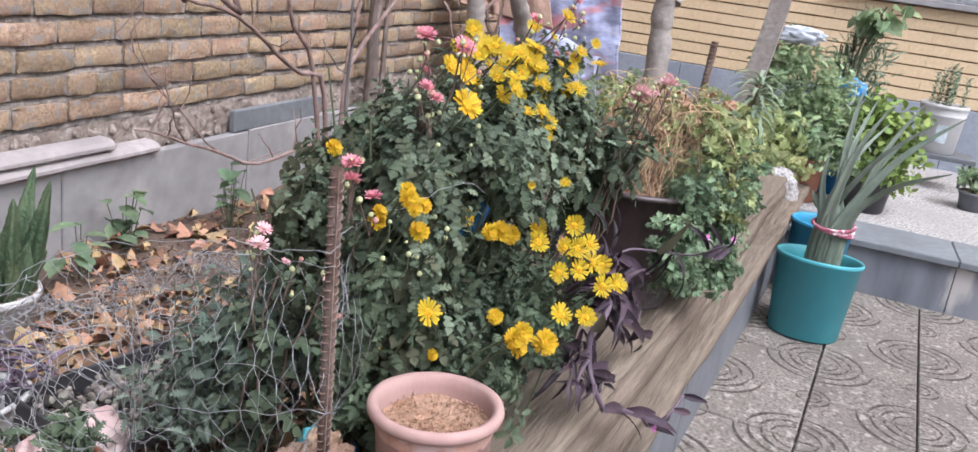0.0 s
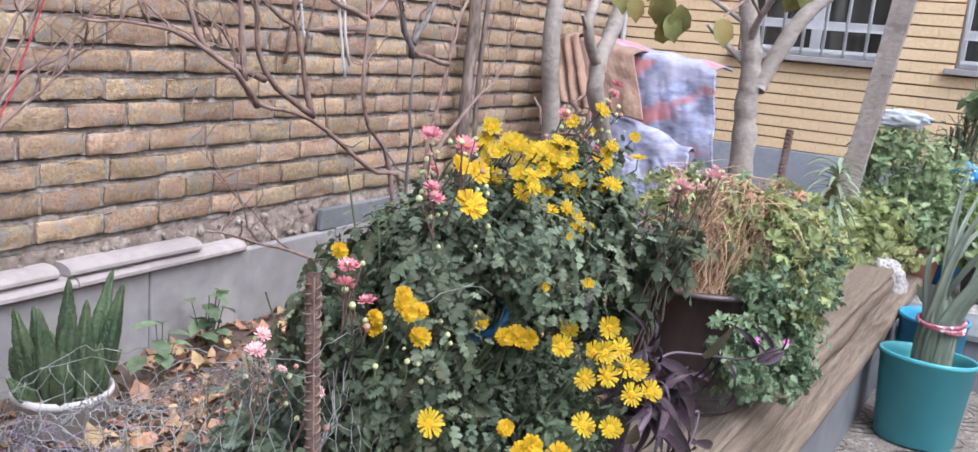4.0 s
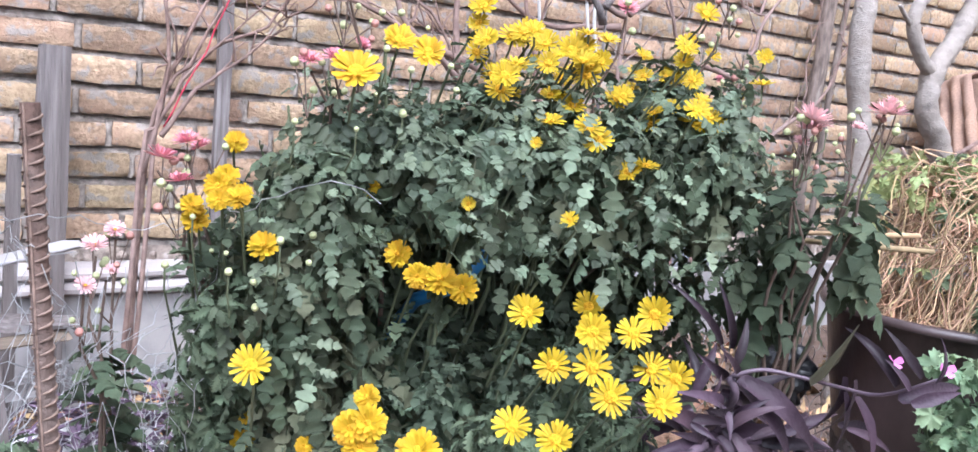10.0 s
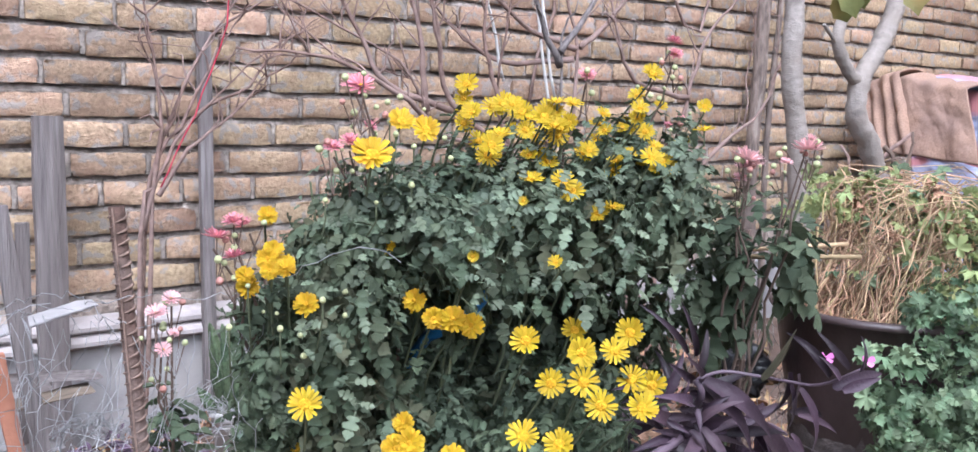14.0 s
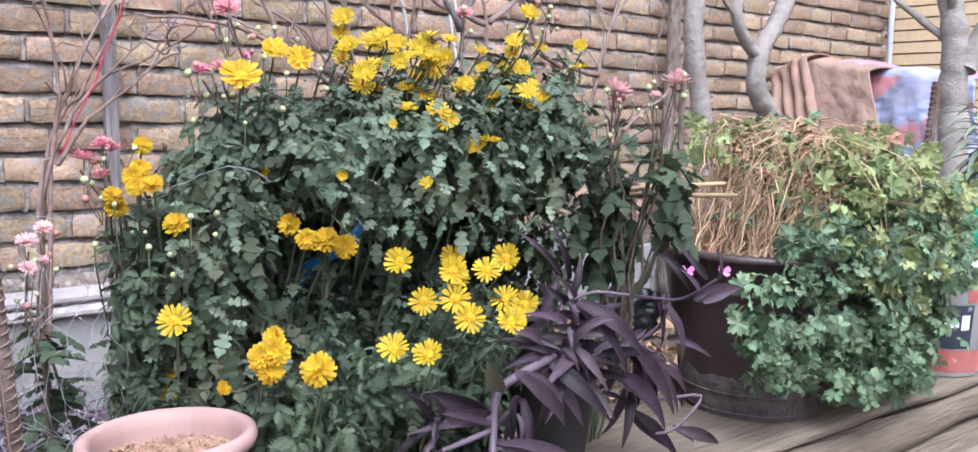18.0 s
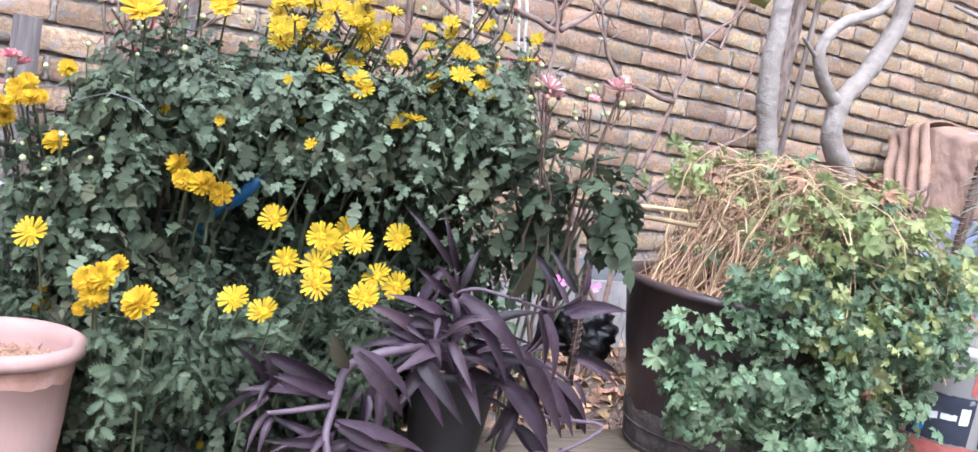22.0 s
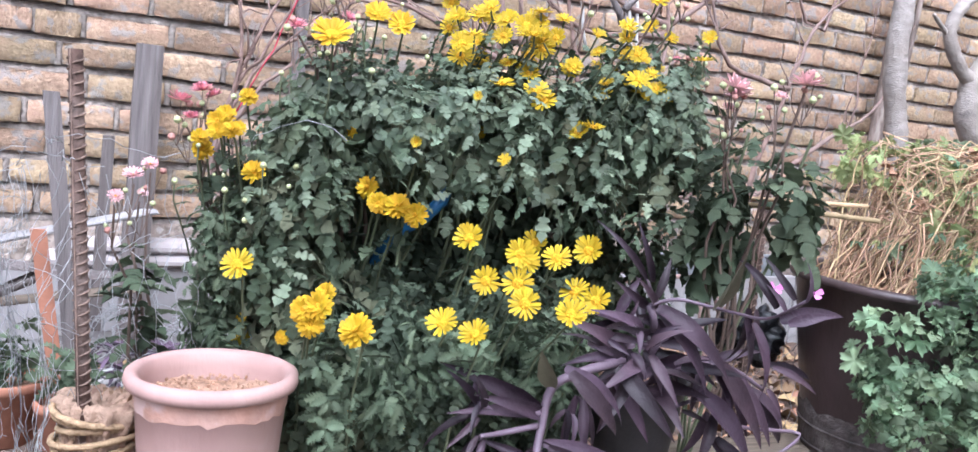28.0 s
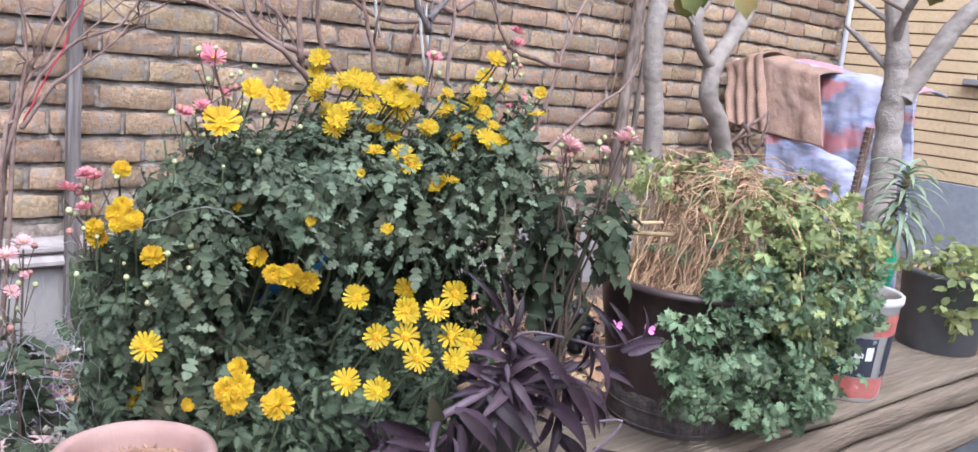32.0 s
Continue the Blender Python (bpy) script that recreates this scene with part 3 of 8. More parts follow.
for k, x, z, w in brick_rows:
    if -1.2 < x < HOUSE_X - 0.2:
        vs = []
        for j in range(5):
            zz = z - BH / 2 + BH * j / 4
            d = 0.005 * noise.noise((x * 31, zz * 60, 2))
            vs += [(x - w / 2 - 0.012, 1.98, zz), (x - w / 2 - 0.009 + d, WALL_Y + 0.012 + d, zz), (x - w / 2 + d, WALL_Y + 0.007 + 1.2 * d, zz), (x - w / 2 + 0.009 + d, WALL_Y + 0.012 - d, zz), (x - w / 2 + 0.012, 1.98, zz)]
        beds.add(vs, [(j * 5 + q, j * 5 + q + 1, j * 5 + q + 6, j * 5 + q + 5) for j in range(4) for q in range(4)])
part("mortar_bed", beds.mesh("mortar_bed", M_MORTAR), wall, "rough grey mortar beds", kind="stuff")
part("brickwork", far.mesh("brickwork", M_BRICK_FAR), wall, "more courses of the same yellow bricks", kind="stuff")

# stone skirting below the bricks
skirt = thing("stone_skirting", label="grey stone slabs along the foot of the brick wall", category="slab", kind="structure")
for x0, x1 in ((0.3, 1.28), (1.284, 2.215), (2.22, 3.115), (3.12, 3.72), (3.725, 4.6), (4.605, 6.05)):
    part("slab", Geo().box(x0, x1, 1.905, 1.94, 0.12, 0.47 + U(-0.004, 0.004), 0.004).mesh("slab", M_SLAB, False), skirt)
thing("loose_slab", Geo().box(3.03, 3.63, 1.91, 1.935, 0.472, 0.555, 0.004).mesh("loose_slab", M_SLAB_DARK, False), label="dark grey offcut of stone standing on the skirting", category="slab")
vs, fs, nx, nz = [], [], 520, 9
for j in range(nz + 1):
    for i in range(nx + 1):
        x, zz = 0.6 + 5.4 * i / nx, 0.455 + 0.125 * j / nz
        q = 0.012 * noise.noise((x * 9, zz * 16, 1)) + 0.01 * noise.noise((x * 26, zz * 40, 4)) + 0.005 * noise.noise((x * 70, zz * 90, 7))
        vs.append((x, WALL_Y - 0.004 - q + 0.012 * abs(j / nz - 0.4), zz + 0.008 * noise.noise((x * 12, j, 3))))
fs = [(j * (nx + 1) + i, j * (nx + 1) + i + 1, (j + 1) * (nx + 1) + i + 1, (j + 1) * (nx + 1) + i) for j in range(nz) for i in range(nx)]
M_MUD = mat("dried_mud", (0.30, 0.25, 0.215), 1.0, 0.05, vary=0.4, scale=60, big=9, bump=1.0, tint=(0.22, 0.175, 0.15), blotch=((0.38, 0.34, 0.31), 40, 0.6))
part("mud_bed", mesh("mud_bed", vs, fs, M_MUD), wall, "rough dried mud under the lowest bricks")
rub = Geo()
for i in range(260):
    x, z = U(0.8, 6.0), U(0.47, 0.56)
    s = U(0.006, 0.022)
    rub.box(-s, s, -s * 0.6, s * 0.6, -s * 0.6, s * 0.6, s * 0.3, m=Matrix.Translation((x, 1.955, z)) @ Euler((U(0, 3), U(0, 3), U(0, 3))).to_matrix().to_4x4())
part("mortar_rubble", rub.mesh("mortar_rubble", M_MUD, False), wall, "crumbling mortar", kind="stuff")


def coping(x0, x1, y, z, tilt=0.0):
    g, n = Geo(), 10
    prof = [(0.0, 0.0), (-0.055, 0.0), (-0.066, 0.008), (-0.066, 0.018), (-0.055, 0.03), (-0.03, 0.036), (0.0, 0.036)]
    vs, fs = [], []
    for i in range(n + 1):
        x = x0 + (x1 - x0) * i / n
        vs += [(x - x0, py + 0.0015 * noise.noise((x * 20, py * 30, z)), pz + 0.001 * noise.noise((x * 17, pz * 50, 4))) for py, pz in prof]
    k = len(prof)
    for i in range(n):
        fs += [(i * k + j, i * k + (j + 1) % k, (i + 1) * k + (j + 1) % k, (i + 1) * k + j) for j in range(k)]
    fs += [tuple(range(k))[::-1], tuple(n * k + j for j in range(k))]
    return thing("coping_stone", g.add(vs, fs).mesh("coping_stone", M_COPING, False), (x0, y, z), "pale moulded limestone strip laid on the slab edge", "coping stone", "coping stones", turn=tilt)


coping(1.05, 1.95, 1.945, 0.471)
coping(1.955, 2.6, 1.945, 0.471)
coping(1.1, 1.9, 1.95, 0.508, 0.4)
coping(1.93, 2.40, 1.95, 0.508, -1)

# house wall with its plinth and windows
house = thing("wall_east", Geo().box(HOUSE_X + 0.02, HOUSE_X + 0.06, -6, 2.2, 0.3, 0.735).mesh("house_core", M_HOUSE_JOINT, False), label="house wall of thin yellow facing bricks", category="wall", kind="structure")
OPEN = [(0.305, 1.18, 1.31, 2.35), (-1.55, -0.04, 1.31, 2.35)]
core = Geo()
ys = [-6] + sorted(v for o in OPEN for v in o[:2]) + [2.2]
core.box(HOUSE_X + 0.012, HOUSE_X + 0.3, -6, 2.2, 0.735, 1.31).box(HOUSE_X + 0.012, HOUSE_X + 0.3, -6, 2.2, 2.35, 2.9)
for a, b in zip(ys[0::2], ys[1::2]):
    core.box(HOUSE_X + 0.012, HOUSE_X + 0.3, a, b, 1.31, 2.35)
# unseen upper wall, added to keep skylight off the far corner
core.box(HOUSE_X + 0.012, HOUSE_X + 0.3, -6, 2.2, 2.9, 6.0)
part("joint_backing", core.mesh("joint_backing", M_HOUSE_JOINT, False), house)
courses, row = Geo(), 0
z = 0.742
while z < 5.95:
    y = -6 + (0.11 if row % 2 else 0)
    while y < WALL_Y:
        y1 = min(y + 0.22, WALL_Y)
        spans = [(y, y1)]
        for a, b, z0, z1 in OPEN:
            if z1 > z + 0.03 > z0 - 0.02:
                spans = [s for p, q in spans for s in ((p, min(q, a)), (max(p, b), q)) if s[1] - s[0] > 0.01]
        for p, q in spans:
            courses.box(HOUSE_X, HOUSE_X + 0.014, p + 0.0002, q - 0.0002, z + U(-0.0008, 0.0008), z + 0.0575)
        y += 0.2208
    z += 0.0665
    row += 1
part("brickwork", courses.mesh("brickwork", M_HOUSE, False), house, "courses of yellow facing brick", kind="stuff")
for y in (-3.2, -2.4, -1.6, -0.8, 0.0, 0.8, 1.6):
    part("plinth_slab", Geo().box(HOUSE_X - 0.012, HOUSE_X + 0.02, y, min(y + 0.798, WALL_Y), 0.3, 0.735, 0.003).mesh("plinth_slab", M_PLINTH, False), house, "blue-grey stone plinth")
for k, (a, b, z0, z1) in enumerate(OPEN):
    win = thing(f"window_{k + 1}", None, (HOUSE_X, 0, 0), "white metal window with a grille of upright bars", "window", kind="structure")
    part("window_sill", Geo().box(-0.05, 0.1, a - 0.05, b + 0.05, z0 - 0.035, z0, 0.004).mesh("window_sill", M_SLAB, False), win, "pale stone sill")
    fr = Geo()
    for p, q in ((a, a + 0.04), (b - 0.04, b), ((a + b) / 2 - 0.03, (a + b) / 2 + 0.03)):
        fr.box(0.09, 0.13, p, q, z0, z1, 0.004)
    fr.box(0.092, 0.128, a, b, z0, z0 + 0.05, 0.004).box(0.092, 0.128, a, b, z1 - 0.05, z1, 0.004).box(0.092, 0.128, a, b, z0 + 0.17, z0 + 0.215, 0.004)
    part("window_frame", fr.mesh("window_frame", M_ALU, False), win, "white aluminium frame")
    for p, q in ((a + 0.04, (a + b) / 2 - 0.03), ((a + b) / 2 + 0.03, b - 0.04)):
        pane = part("pane", Geo().box(0.105, 0.111, p, q, z0 + 0.05, z1 - 0.05).mesh("pane", M_GLASS, False), win)
        pane.visible_shadow = False
    part("room", Geo().box(0.26, 0.29, a - 0.1, b + 0.1, z0 - 0.1, z1 + 0.1).mesh("room", M_DARKROOM, False), win, "dim curtain behind the glass")
    n = max(4, round((b - a) / 0.125))
    for i in range(n + 1):
        y = a + 0.015 + (b - a - 0.03) * i / n
        part("bar", Geo().tube([(0.02, y, z0 + 0.01), (0.02, y, z1 - 0.01)], 0.0105, 8).mesh("bar", M_ALU), win)
    for zz in (z0 + 0.03, z0 + 0.16, z1 - 0.4):
        part("cross_bar", Geo().box(0.012, 0.028, a + 0.01, b - 0.01, zz, zz + 0.016).mesh("cross_bar", M_ALU, False), win)

# raised platform in front of the house
platform = thing("platform", Geo().box(3.93, HOUSE_X - 0.012, -6, -0.02, 0.1, 0.372).mesh("platform", M_TERRAZZO, False), label="raised terrazzo terrace with a marble kerb", category="terrace", kind="structure")
for y in (-3.1, -2.3, -1.5, -0.7):
    part("kerb_face", Geo().box(3.9, 3.93, y, y + 0.797, 0.16, 0.355, 0.002).mesh("kerb_face", M_MARBLE, False), platform, "veined grey marble riser")
    part("kerb_top", Geo().box(3.875, 4.2, y, y + 0.797, 0.355, 0.383, 0.004).mesh("kerb_top", M_SLAB_DARK, False), platform, "dark grey marble tread")

# plain walls that close the yard
M_PLASTER = mat("grey_plaster", (0.42, 0.38, 0.34), 0.95, 0.1, vary=0.15, scale=20, big=2, bump=0.3)
thing("wall_south", Geo().box(-4.2, 6.3, -6.2, -6.0, 0.1, 2.4).mesh("wall_south", M_PLASTER, False), label="plain grey plastered wall closing the yard", category="wall", kind="structure")
thing("wall_west", Geo().box(-4.2, -4.0, -5.99, 2.2, 0.1, 2.4).mesh("wall_west", M_PLASTER, False), label="plain grey plastered wall at the end of the yard", category="wall", kind="structure")
sub_wall = Geo().box(-4.0, -1.5, 1.978, 2.2, 0.1, 2.9).mesh("wall_panel", M_PLASTER, False)
part("wall_panel", sub_wall, wall, "plastered end of the wall")
# planter edge: stone face and old timbers
planter = thing("planter_wall", None, (2.2, 0, 0), "low planter wall of grey stone topped with weathered timbers", "planter wall", kind="structure", turn=SLANT)
for x0, x1 in ((-2.4, -1.2), (-1.197, 0.0), (0.003, 1.2), (1.203, 2.2)):
    part("stone_face", Geo().box(x0, x1, 0.035, 0.15, 0.1, 0.42, 0.003).mesh("stone_face", M_FACE, False), planter, "grey stone facing")


def beam(x0, x1, y0, y1, z0, z1, seed, rad=0.012, rough=0.004, n=110):
    prof = []
    for cx, cz, a0 in ((y1 - rad, z0 + rad, -90), (y1 - rad, z1 - rad, 0), (y0 + rad, z1 - rad, 90), (y0 + rad, z0 + rad, 180)):
        prof += [(cx + rad * math.cos(radians(a0 + b)), cz + rad * math.sin(radians(a0 + b))) for b in (0, 30, 60, 90)]
    top = [(y1 - rad - (y1 - y0 - 2 * rad) * (k + 1) / 13, z1) for k in range(12)]
    prof = prof[:8] + top + prof[8:]
    k, vs, fs = len(prof), [], []
    for i in range(n + 1):
        x = x0 + (x1 - x0) * i / n
        for y, zz in prof:
            q = noise.noise((x * 2.2, y * 9, seed)) * rough * 1.6 + noise.noise((x * 6, (y + zz) * 90, seed + 7)) * rough * 0.8 - rough * 1.3 * max(0, noise.noise((x * 2.5, (y + zz) * 70, seed + 20)) - 0.28)
            w = noise.noise((x * 1.7, seed * 3.1, 2)) * rough
            vs.append((x, y + w + 0.5 * q, zz + q))
    for i in range(n):
        fs += [(i * k + j, i * k + (j + 1) % k, (i + 1) * k + (j + 1) % k, (i + 1) * k + j) for j in range(k)]
    fs += [tuple(range(k))[::-1], tuple(n * k + j for j in range(k))]
    return mesh("timber", vs, fs, M_TIMBER)


part("timber", beam(-2.4, 2.15, 0.012, 0.13, 0.415, 0.459, 1, 0.016, 0.007), planter, "narrow lower timber")
part("timber", beam(-2.4, 2.1, 0.074, 0.22, 0.463, 0.520, 2, 0.018, 0.009), planter, "middle timber")
part("timber", beam(-2.4, 2.12, 0.085, 0.325, 0.527, PLANK, 3, 0.009, 0.0045), planter, "wide top plank with grey grain")

# patio tiles
TS = 0.283


def tile_mesh():
    g = Geo().box(-TS / 2 + 0.003, TS / 2 - 0.003, -TS / 2 + 0.003, TS / 2 - 0.003, -0.03, 0.0, 0.003)
    n0 = len(g.f)
    for cx, cy, radii in ((-0.5, -0.5, (0.2, 0.3, 0.42, 0.55)), (0.5, 0.5, (0.22, 0.33, 0.45)), (-0.5, 0.5, (0.12,)), (0.5, -0.5, (0.12, 0.2))):
        for r in radii:
            w = 0.021 if r > 0.25 else 0.014
            vs, fs, n = [], [], 14
            a0 = math.atan2(-cy, -cx) - math.pi / 4
            for i in range(n + 1):
                a = a0 + math.pi / 2 * (0.04 + 0.92 * i / n)
                ww = w * math.sin(math.pi * (0.12 + 0.76 * i / n))
                for rr in (r - ww, r + ww):
                    x, y = cx + rr * math.cos(a), cy + rr * 1.0 * math.sin(a)
                    vs.append((max(-0.48, min(0.48, x)) * TS, max(-0.48, min(0.48, y)) * TS, 0.0012))
            fs = [(2 * i, 2 * i + 2, 2 * i + 3, 2 * i + 1) for i in range(n)]
            g.add(vs, fs)
    me = g.mesh("tile", M_TILE, False)
    me.materials.append(M_TILE_LINE)
    for p in me.polygons:
        p.material_index = 1 if p.index >= n0 else 0
    return me


TILE = tile_mesh()
pave = thing("pavement", Geo().box(-2.6, 1.7, -3.3, 0.03, -0.05, -0.012).mesh("pavement_bed", M_TILE_LINE, False), (2.2, 0, PATIO), "patio of patterned grey mosaic tiles", "pavement", kind="structure", turn=SLANT)

# ---- flowers and foliage ----
LEAVES = [cut_leaf(0.8, 0.2, 0.3, 0.12), cut_leaf(0.75, 0.35, 0.1, 0.18), cut_leaf(0.7, 0.1, 0.5, 0.05)]
BUSH = [cut_leaf(0.8, 0.3, 0.35, 0.2), cut_leaf(0.85, 0.2, 0.2, 0.16), cut_leaf(0.8, 0.45, 0.3, 0.22)]
FEATHER = [lobed_leaf(6, 0.68, 0.2, 0.3, 0.34), lobed_leaf(5, 0.62, 0.35, 0.5, 0.36)]


def petal(width, cup, n=4):
    vs, fs = [], []
    for i in range(n + 1):
        s = i / n
        w = width * (0.5 + 0.75 * s) * (1 if s < 0.8 else 0.6)
        vs += [(-w, s, cup * s * s + 0.06 * (1 - s)), (0, s * 1.02, cup * s * s - 0.02), (w, s, cup * s * s + 0.06 * (1 - s))]
    for i in range(n):
        a, b = 3 * i, 3 * i + 3
        fs += [(a, a + 1, b + 1, b), (a + 1, a + 2, b + 2, b + 1)]
    return vs, fs


def ring(g, tpl, count, radius, lift, size, seed, jitter=0.12, start=0.0):
    r = random.Random(seed)
    mats = []
    for i in range(count):
        a = 2 * math.pi * (i + r.uniform(-0.3, 0.3)) / count + seed
        tilt = lift + r.uniform(-jitter, jitter)
        d = Vector((math.cos(a) * math.cos(tilt), math.sin(a) * math.cos(tilt), math.sin(tilt)))
        mats.append(frame_to((radius * math.cos(a), radius * math.sin(a), start), d, (0, 0, 1), size * r.uniform(0.88, 1.06)))
    g.spread(*tpl, mats)


def dome(radius, height, sides=10, rings=3):
    vs, fs = [(0, 0, height)], []
    for j in range(1, rings + 1):
        a = math.pi / 2 * j / rings
        vs += [(radius * math.sin(a) * math.cos(2 * math.pi * k / sides), radius * math.sin(a) * math.sin(2 * math.pi * k / sides), height * math.cos(a)) for k in range(sides)]
    fs += [(0, 1 + k, 1 + (k + 1) % sides) for k in range(sides)]
    for j in range(rings - 1):
        fs += [(1 + j * sides + k, 1 + (j + 1) * sides + k, 1 + (j + 1) * sides + (k + 1) % sides, 1 + j * sides + (k + 1) % sides) for k in range(sides)]
    return vs, fs


def daisy(seed, material, petals=19, lift=0.18, size=1.0):
    """A single flower, 37 mm across, facing +z: its rays and its disc."""
    g = Geo()
    ring(g, petal(0.122, 0.05), petals, 0.003, lift, 0.015 * size, seed)
    ring(g, petal(0.10, 0.1), petals // 2, 0.002, lift + 0.25, 0.013 * size, seed + 3)
    rays = g.mesh("flower", material)
    d = Geo().add(*dome(0.0066 * size, 0.0042 * size))
    return rays, d.mesh("disc", M_DISC)


def pompon(seed, material, size=1.0):
    """A double flower whose petals hide most of the disc."""
    g = Geo()
    for k, (lift, n, s) in enumerate(((-0.3, 17, 0.0128), (0.05, 17, 0.0128), (0.4, 15, 0.0118), (0.75, 12, 0.0095))):
        ring(g, petal(0.15, 0.2), n, 0.002, lift, s * size, seed + k, 0.16, 0.001 * k)
    d = Geo().add(*dome(0.0042 * size, 0.0055 * size, 8))
    return g.mesh("flower", material), d.mesh("disc", M_DISC)


def spiky(seed, material, size=1.0):
    """A pink flower of many narrow petals, cupped."""
    g = Geo()
    for k, (lift, n, s) in enumerate(((0.1, 16, 0.019), (0.45, 16, 0.0185), (0.85, 12, 0.016))):
        ring(g, petal(0.11, 0.12), n, 0.002, lift, s * size, seed + k, 0.14)
    d = Geo().add(*dome(0.004 * size, 0.004 * size, 8))
    return g.mesh("flower", material), d.mesh("disc", M_DISC)


DAISY = [daisy(k, M_YELLOW, 17 + 2 * (k % 3), 0.12 + 0.1 * (k % 3)) for k in range(6)]
POMPON = [pompon(10 + k, M_GOLD) for k in range(4)]
ORANGE = [daisy(30 + k, M_GOLD, 26, 0.3, 1.15) for k in range(2)]
PINKS = [spiky(20 + k, M_PINK) for k in range(3)]
PALES = [spiky(40 + k, M_PALEPINK) for k in range(3)]
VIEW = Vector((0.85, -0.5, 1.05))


def flower(parent, kind, p, face=None, size=1.0, turn=0.45, label="", rise=0.35):
    p = Vector(p)
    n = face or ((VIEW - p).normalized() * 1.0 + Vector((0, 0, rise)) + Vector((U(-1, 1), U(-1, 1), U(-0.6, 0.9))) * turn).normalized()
    n = Vector(n)
    rays, disc = rnd.choice(kind)
    q = n.to_track_quat("Z", "Y").to_matrix().to_4x4() @ pose(0, 0, 0, 0, 0, U(0, 360))
    ob = part("flower", rays, parent, label, Matrix.Translation(p) @ q @ Matrix.Scale(size * U(0.93, 1.07), 4))
    part("disc", disc, ob)
    return n


SINGLES = [
    (1.463, 0.19, 0.817), (1.477, 0.126, 0.808), (1.604, 0.213, 0.849), (1.455, 0.225, 0.857), (1.557, 0.259, 0.848), (1.493, 0.176, 0.85), (1.534, 0.167, 0.848),
    (1.489, 0.167, 0.82), (1.582, 0.154, 0.804), (1.56, 0.165, 0.812), (1.527, 0.116, 0.799), (1.404, 0.162, 0.779), (1.427, 0.132, 0.775), (1.22, 0.283, 0.811), (1.515, 0.2, 0.838),
]
TOPS = [
    (1.472, 0.372, 1.137), (1.551, 0.38, 1.114), (1.54, 0.307, 1.1), (1.452, 0.292, 1.068), (1.506, 0.288, 1.029), (1.553, 0.268, 1.014), (1.545, 0.275, 1.026), (1.619, 0.291, 0.982), (1.632, 0.28, 0.99),
    (1.726, 0.312, 1.158), (1.731, 0.361, 1.087), (1.676, 0.26, 1.053), (1.77, 0.38, 1.13), (1.47, 0.30, 1.08), (1.46, 0.31, 1.055), (1.57, 0.33, 1.1), (1.525, 0.33, 1.105), (1.51, 0.35, 1.115), (1.56, 0.30, 1.085),
]
FULL = [
    ((1.362, 0.306, 0.897), 0.95), ((1.38, 0.258, 0.883), 1.05), ((1.40, 0.25, 0.876), 1.0), ((1.362, 0.268, 0.885), 0.85), ((1.298, 0.221, 0.796), 0.8), ((1.266, 0.183, 0.788), 0.95), ((1.278, 0.176, 0.793), 1.0), ((1.272, 0.178, 0.775), 0.9), ((1.311, 0.154, 0.774), 1.15), ((1.196, 0.315, 0.956), 0.75), ((1.205, 0.322, 0.962), 0.75), ((1.208, 0.30, 0.948), 0.7), ((1.194, 0.305, 0.946), 0.7), ((1.218, 0.318, 0.95), 0.6), ((1.189, 0.35, 0.922), 0.8), ((1.184, 0.345, 0.935), 0.7), ((1.247, 0.373, 0.709), 0.75), ((1.276, 0.293, 0.729), 0.6), ((1.237, 0.315, 0.905), 0.85), ((1.345, 0.34, 0.953), 0.7), ((1.253, 0.453, 0.981), 0.75), ((1.244, 0.36, 0.735), 0.5),
    ((1.503, 0.326, 0.97), 0.55),
]
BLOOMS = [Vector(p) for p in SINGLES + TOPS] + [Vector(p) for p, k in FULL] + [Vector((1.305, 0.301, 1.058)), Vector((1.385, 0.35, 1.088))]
# direction from the flowers towards the camera's side of the bush
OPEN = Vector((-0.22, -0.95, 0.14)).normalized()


def hides_flower(p):
    """True in the narrow space kept clear before each flower towards the camera."""
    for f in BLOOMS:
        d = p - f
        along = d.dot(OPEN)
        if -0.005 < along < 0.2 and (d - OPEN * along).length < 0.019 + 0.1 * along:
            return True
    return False


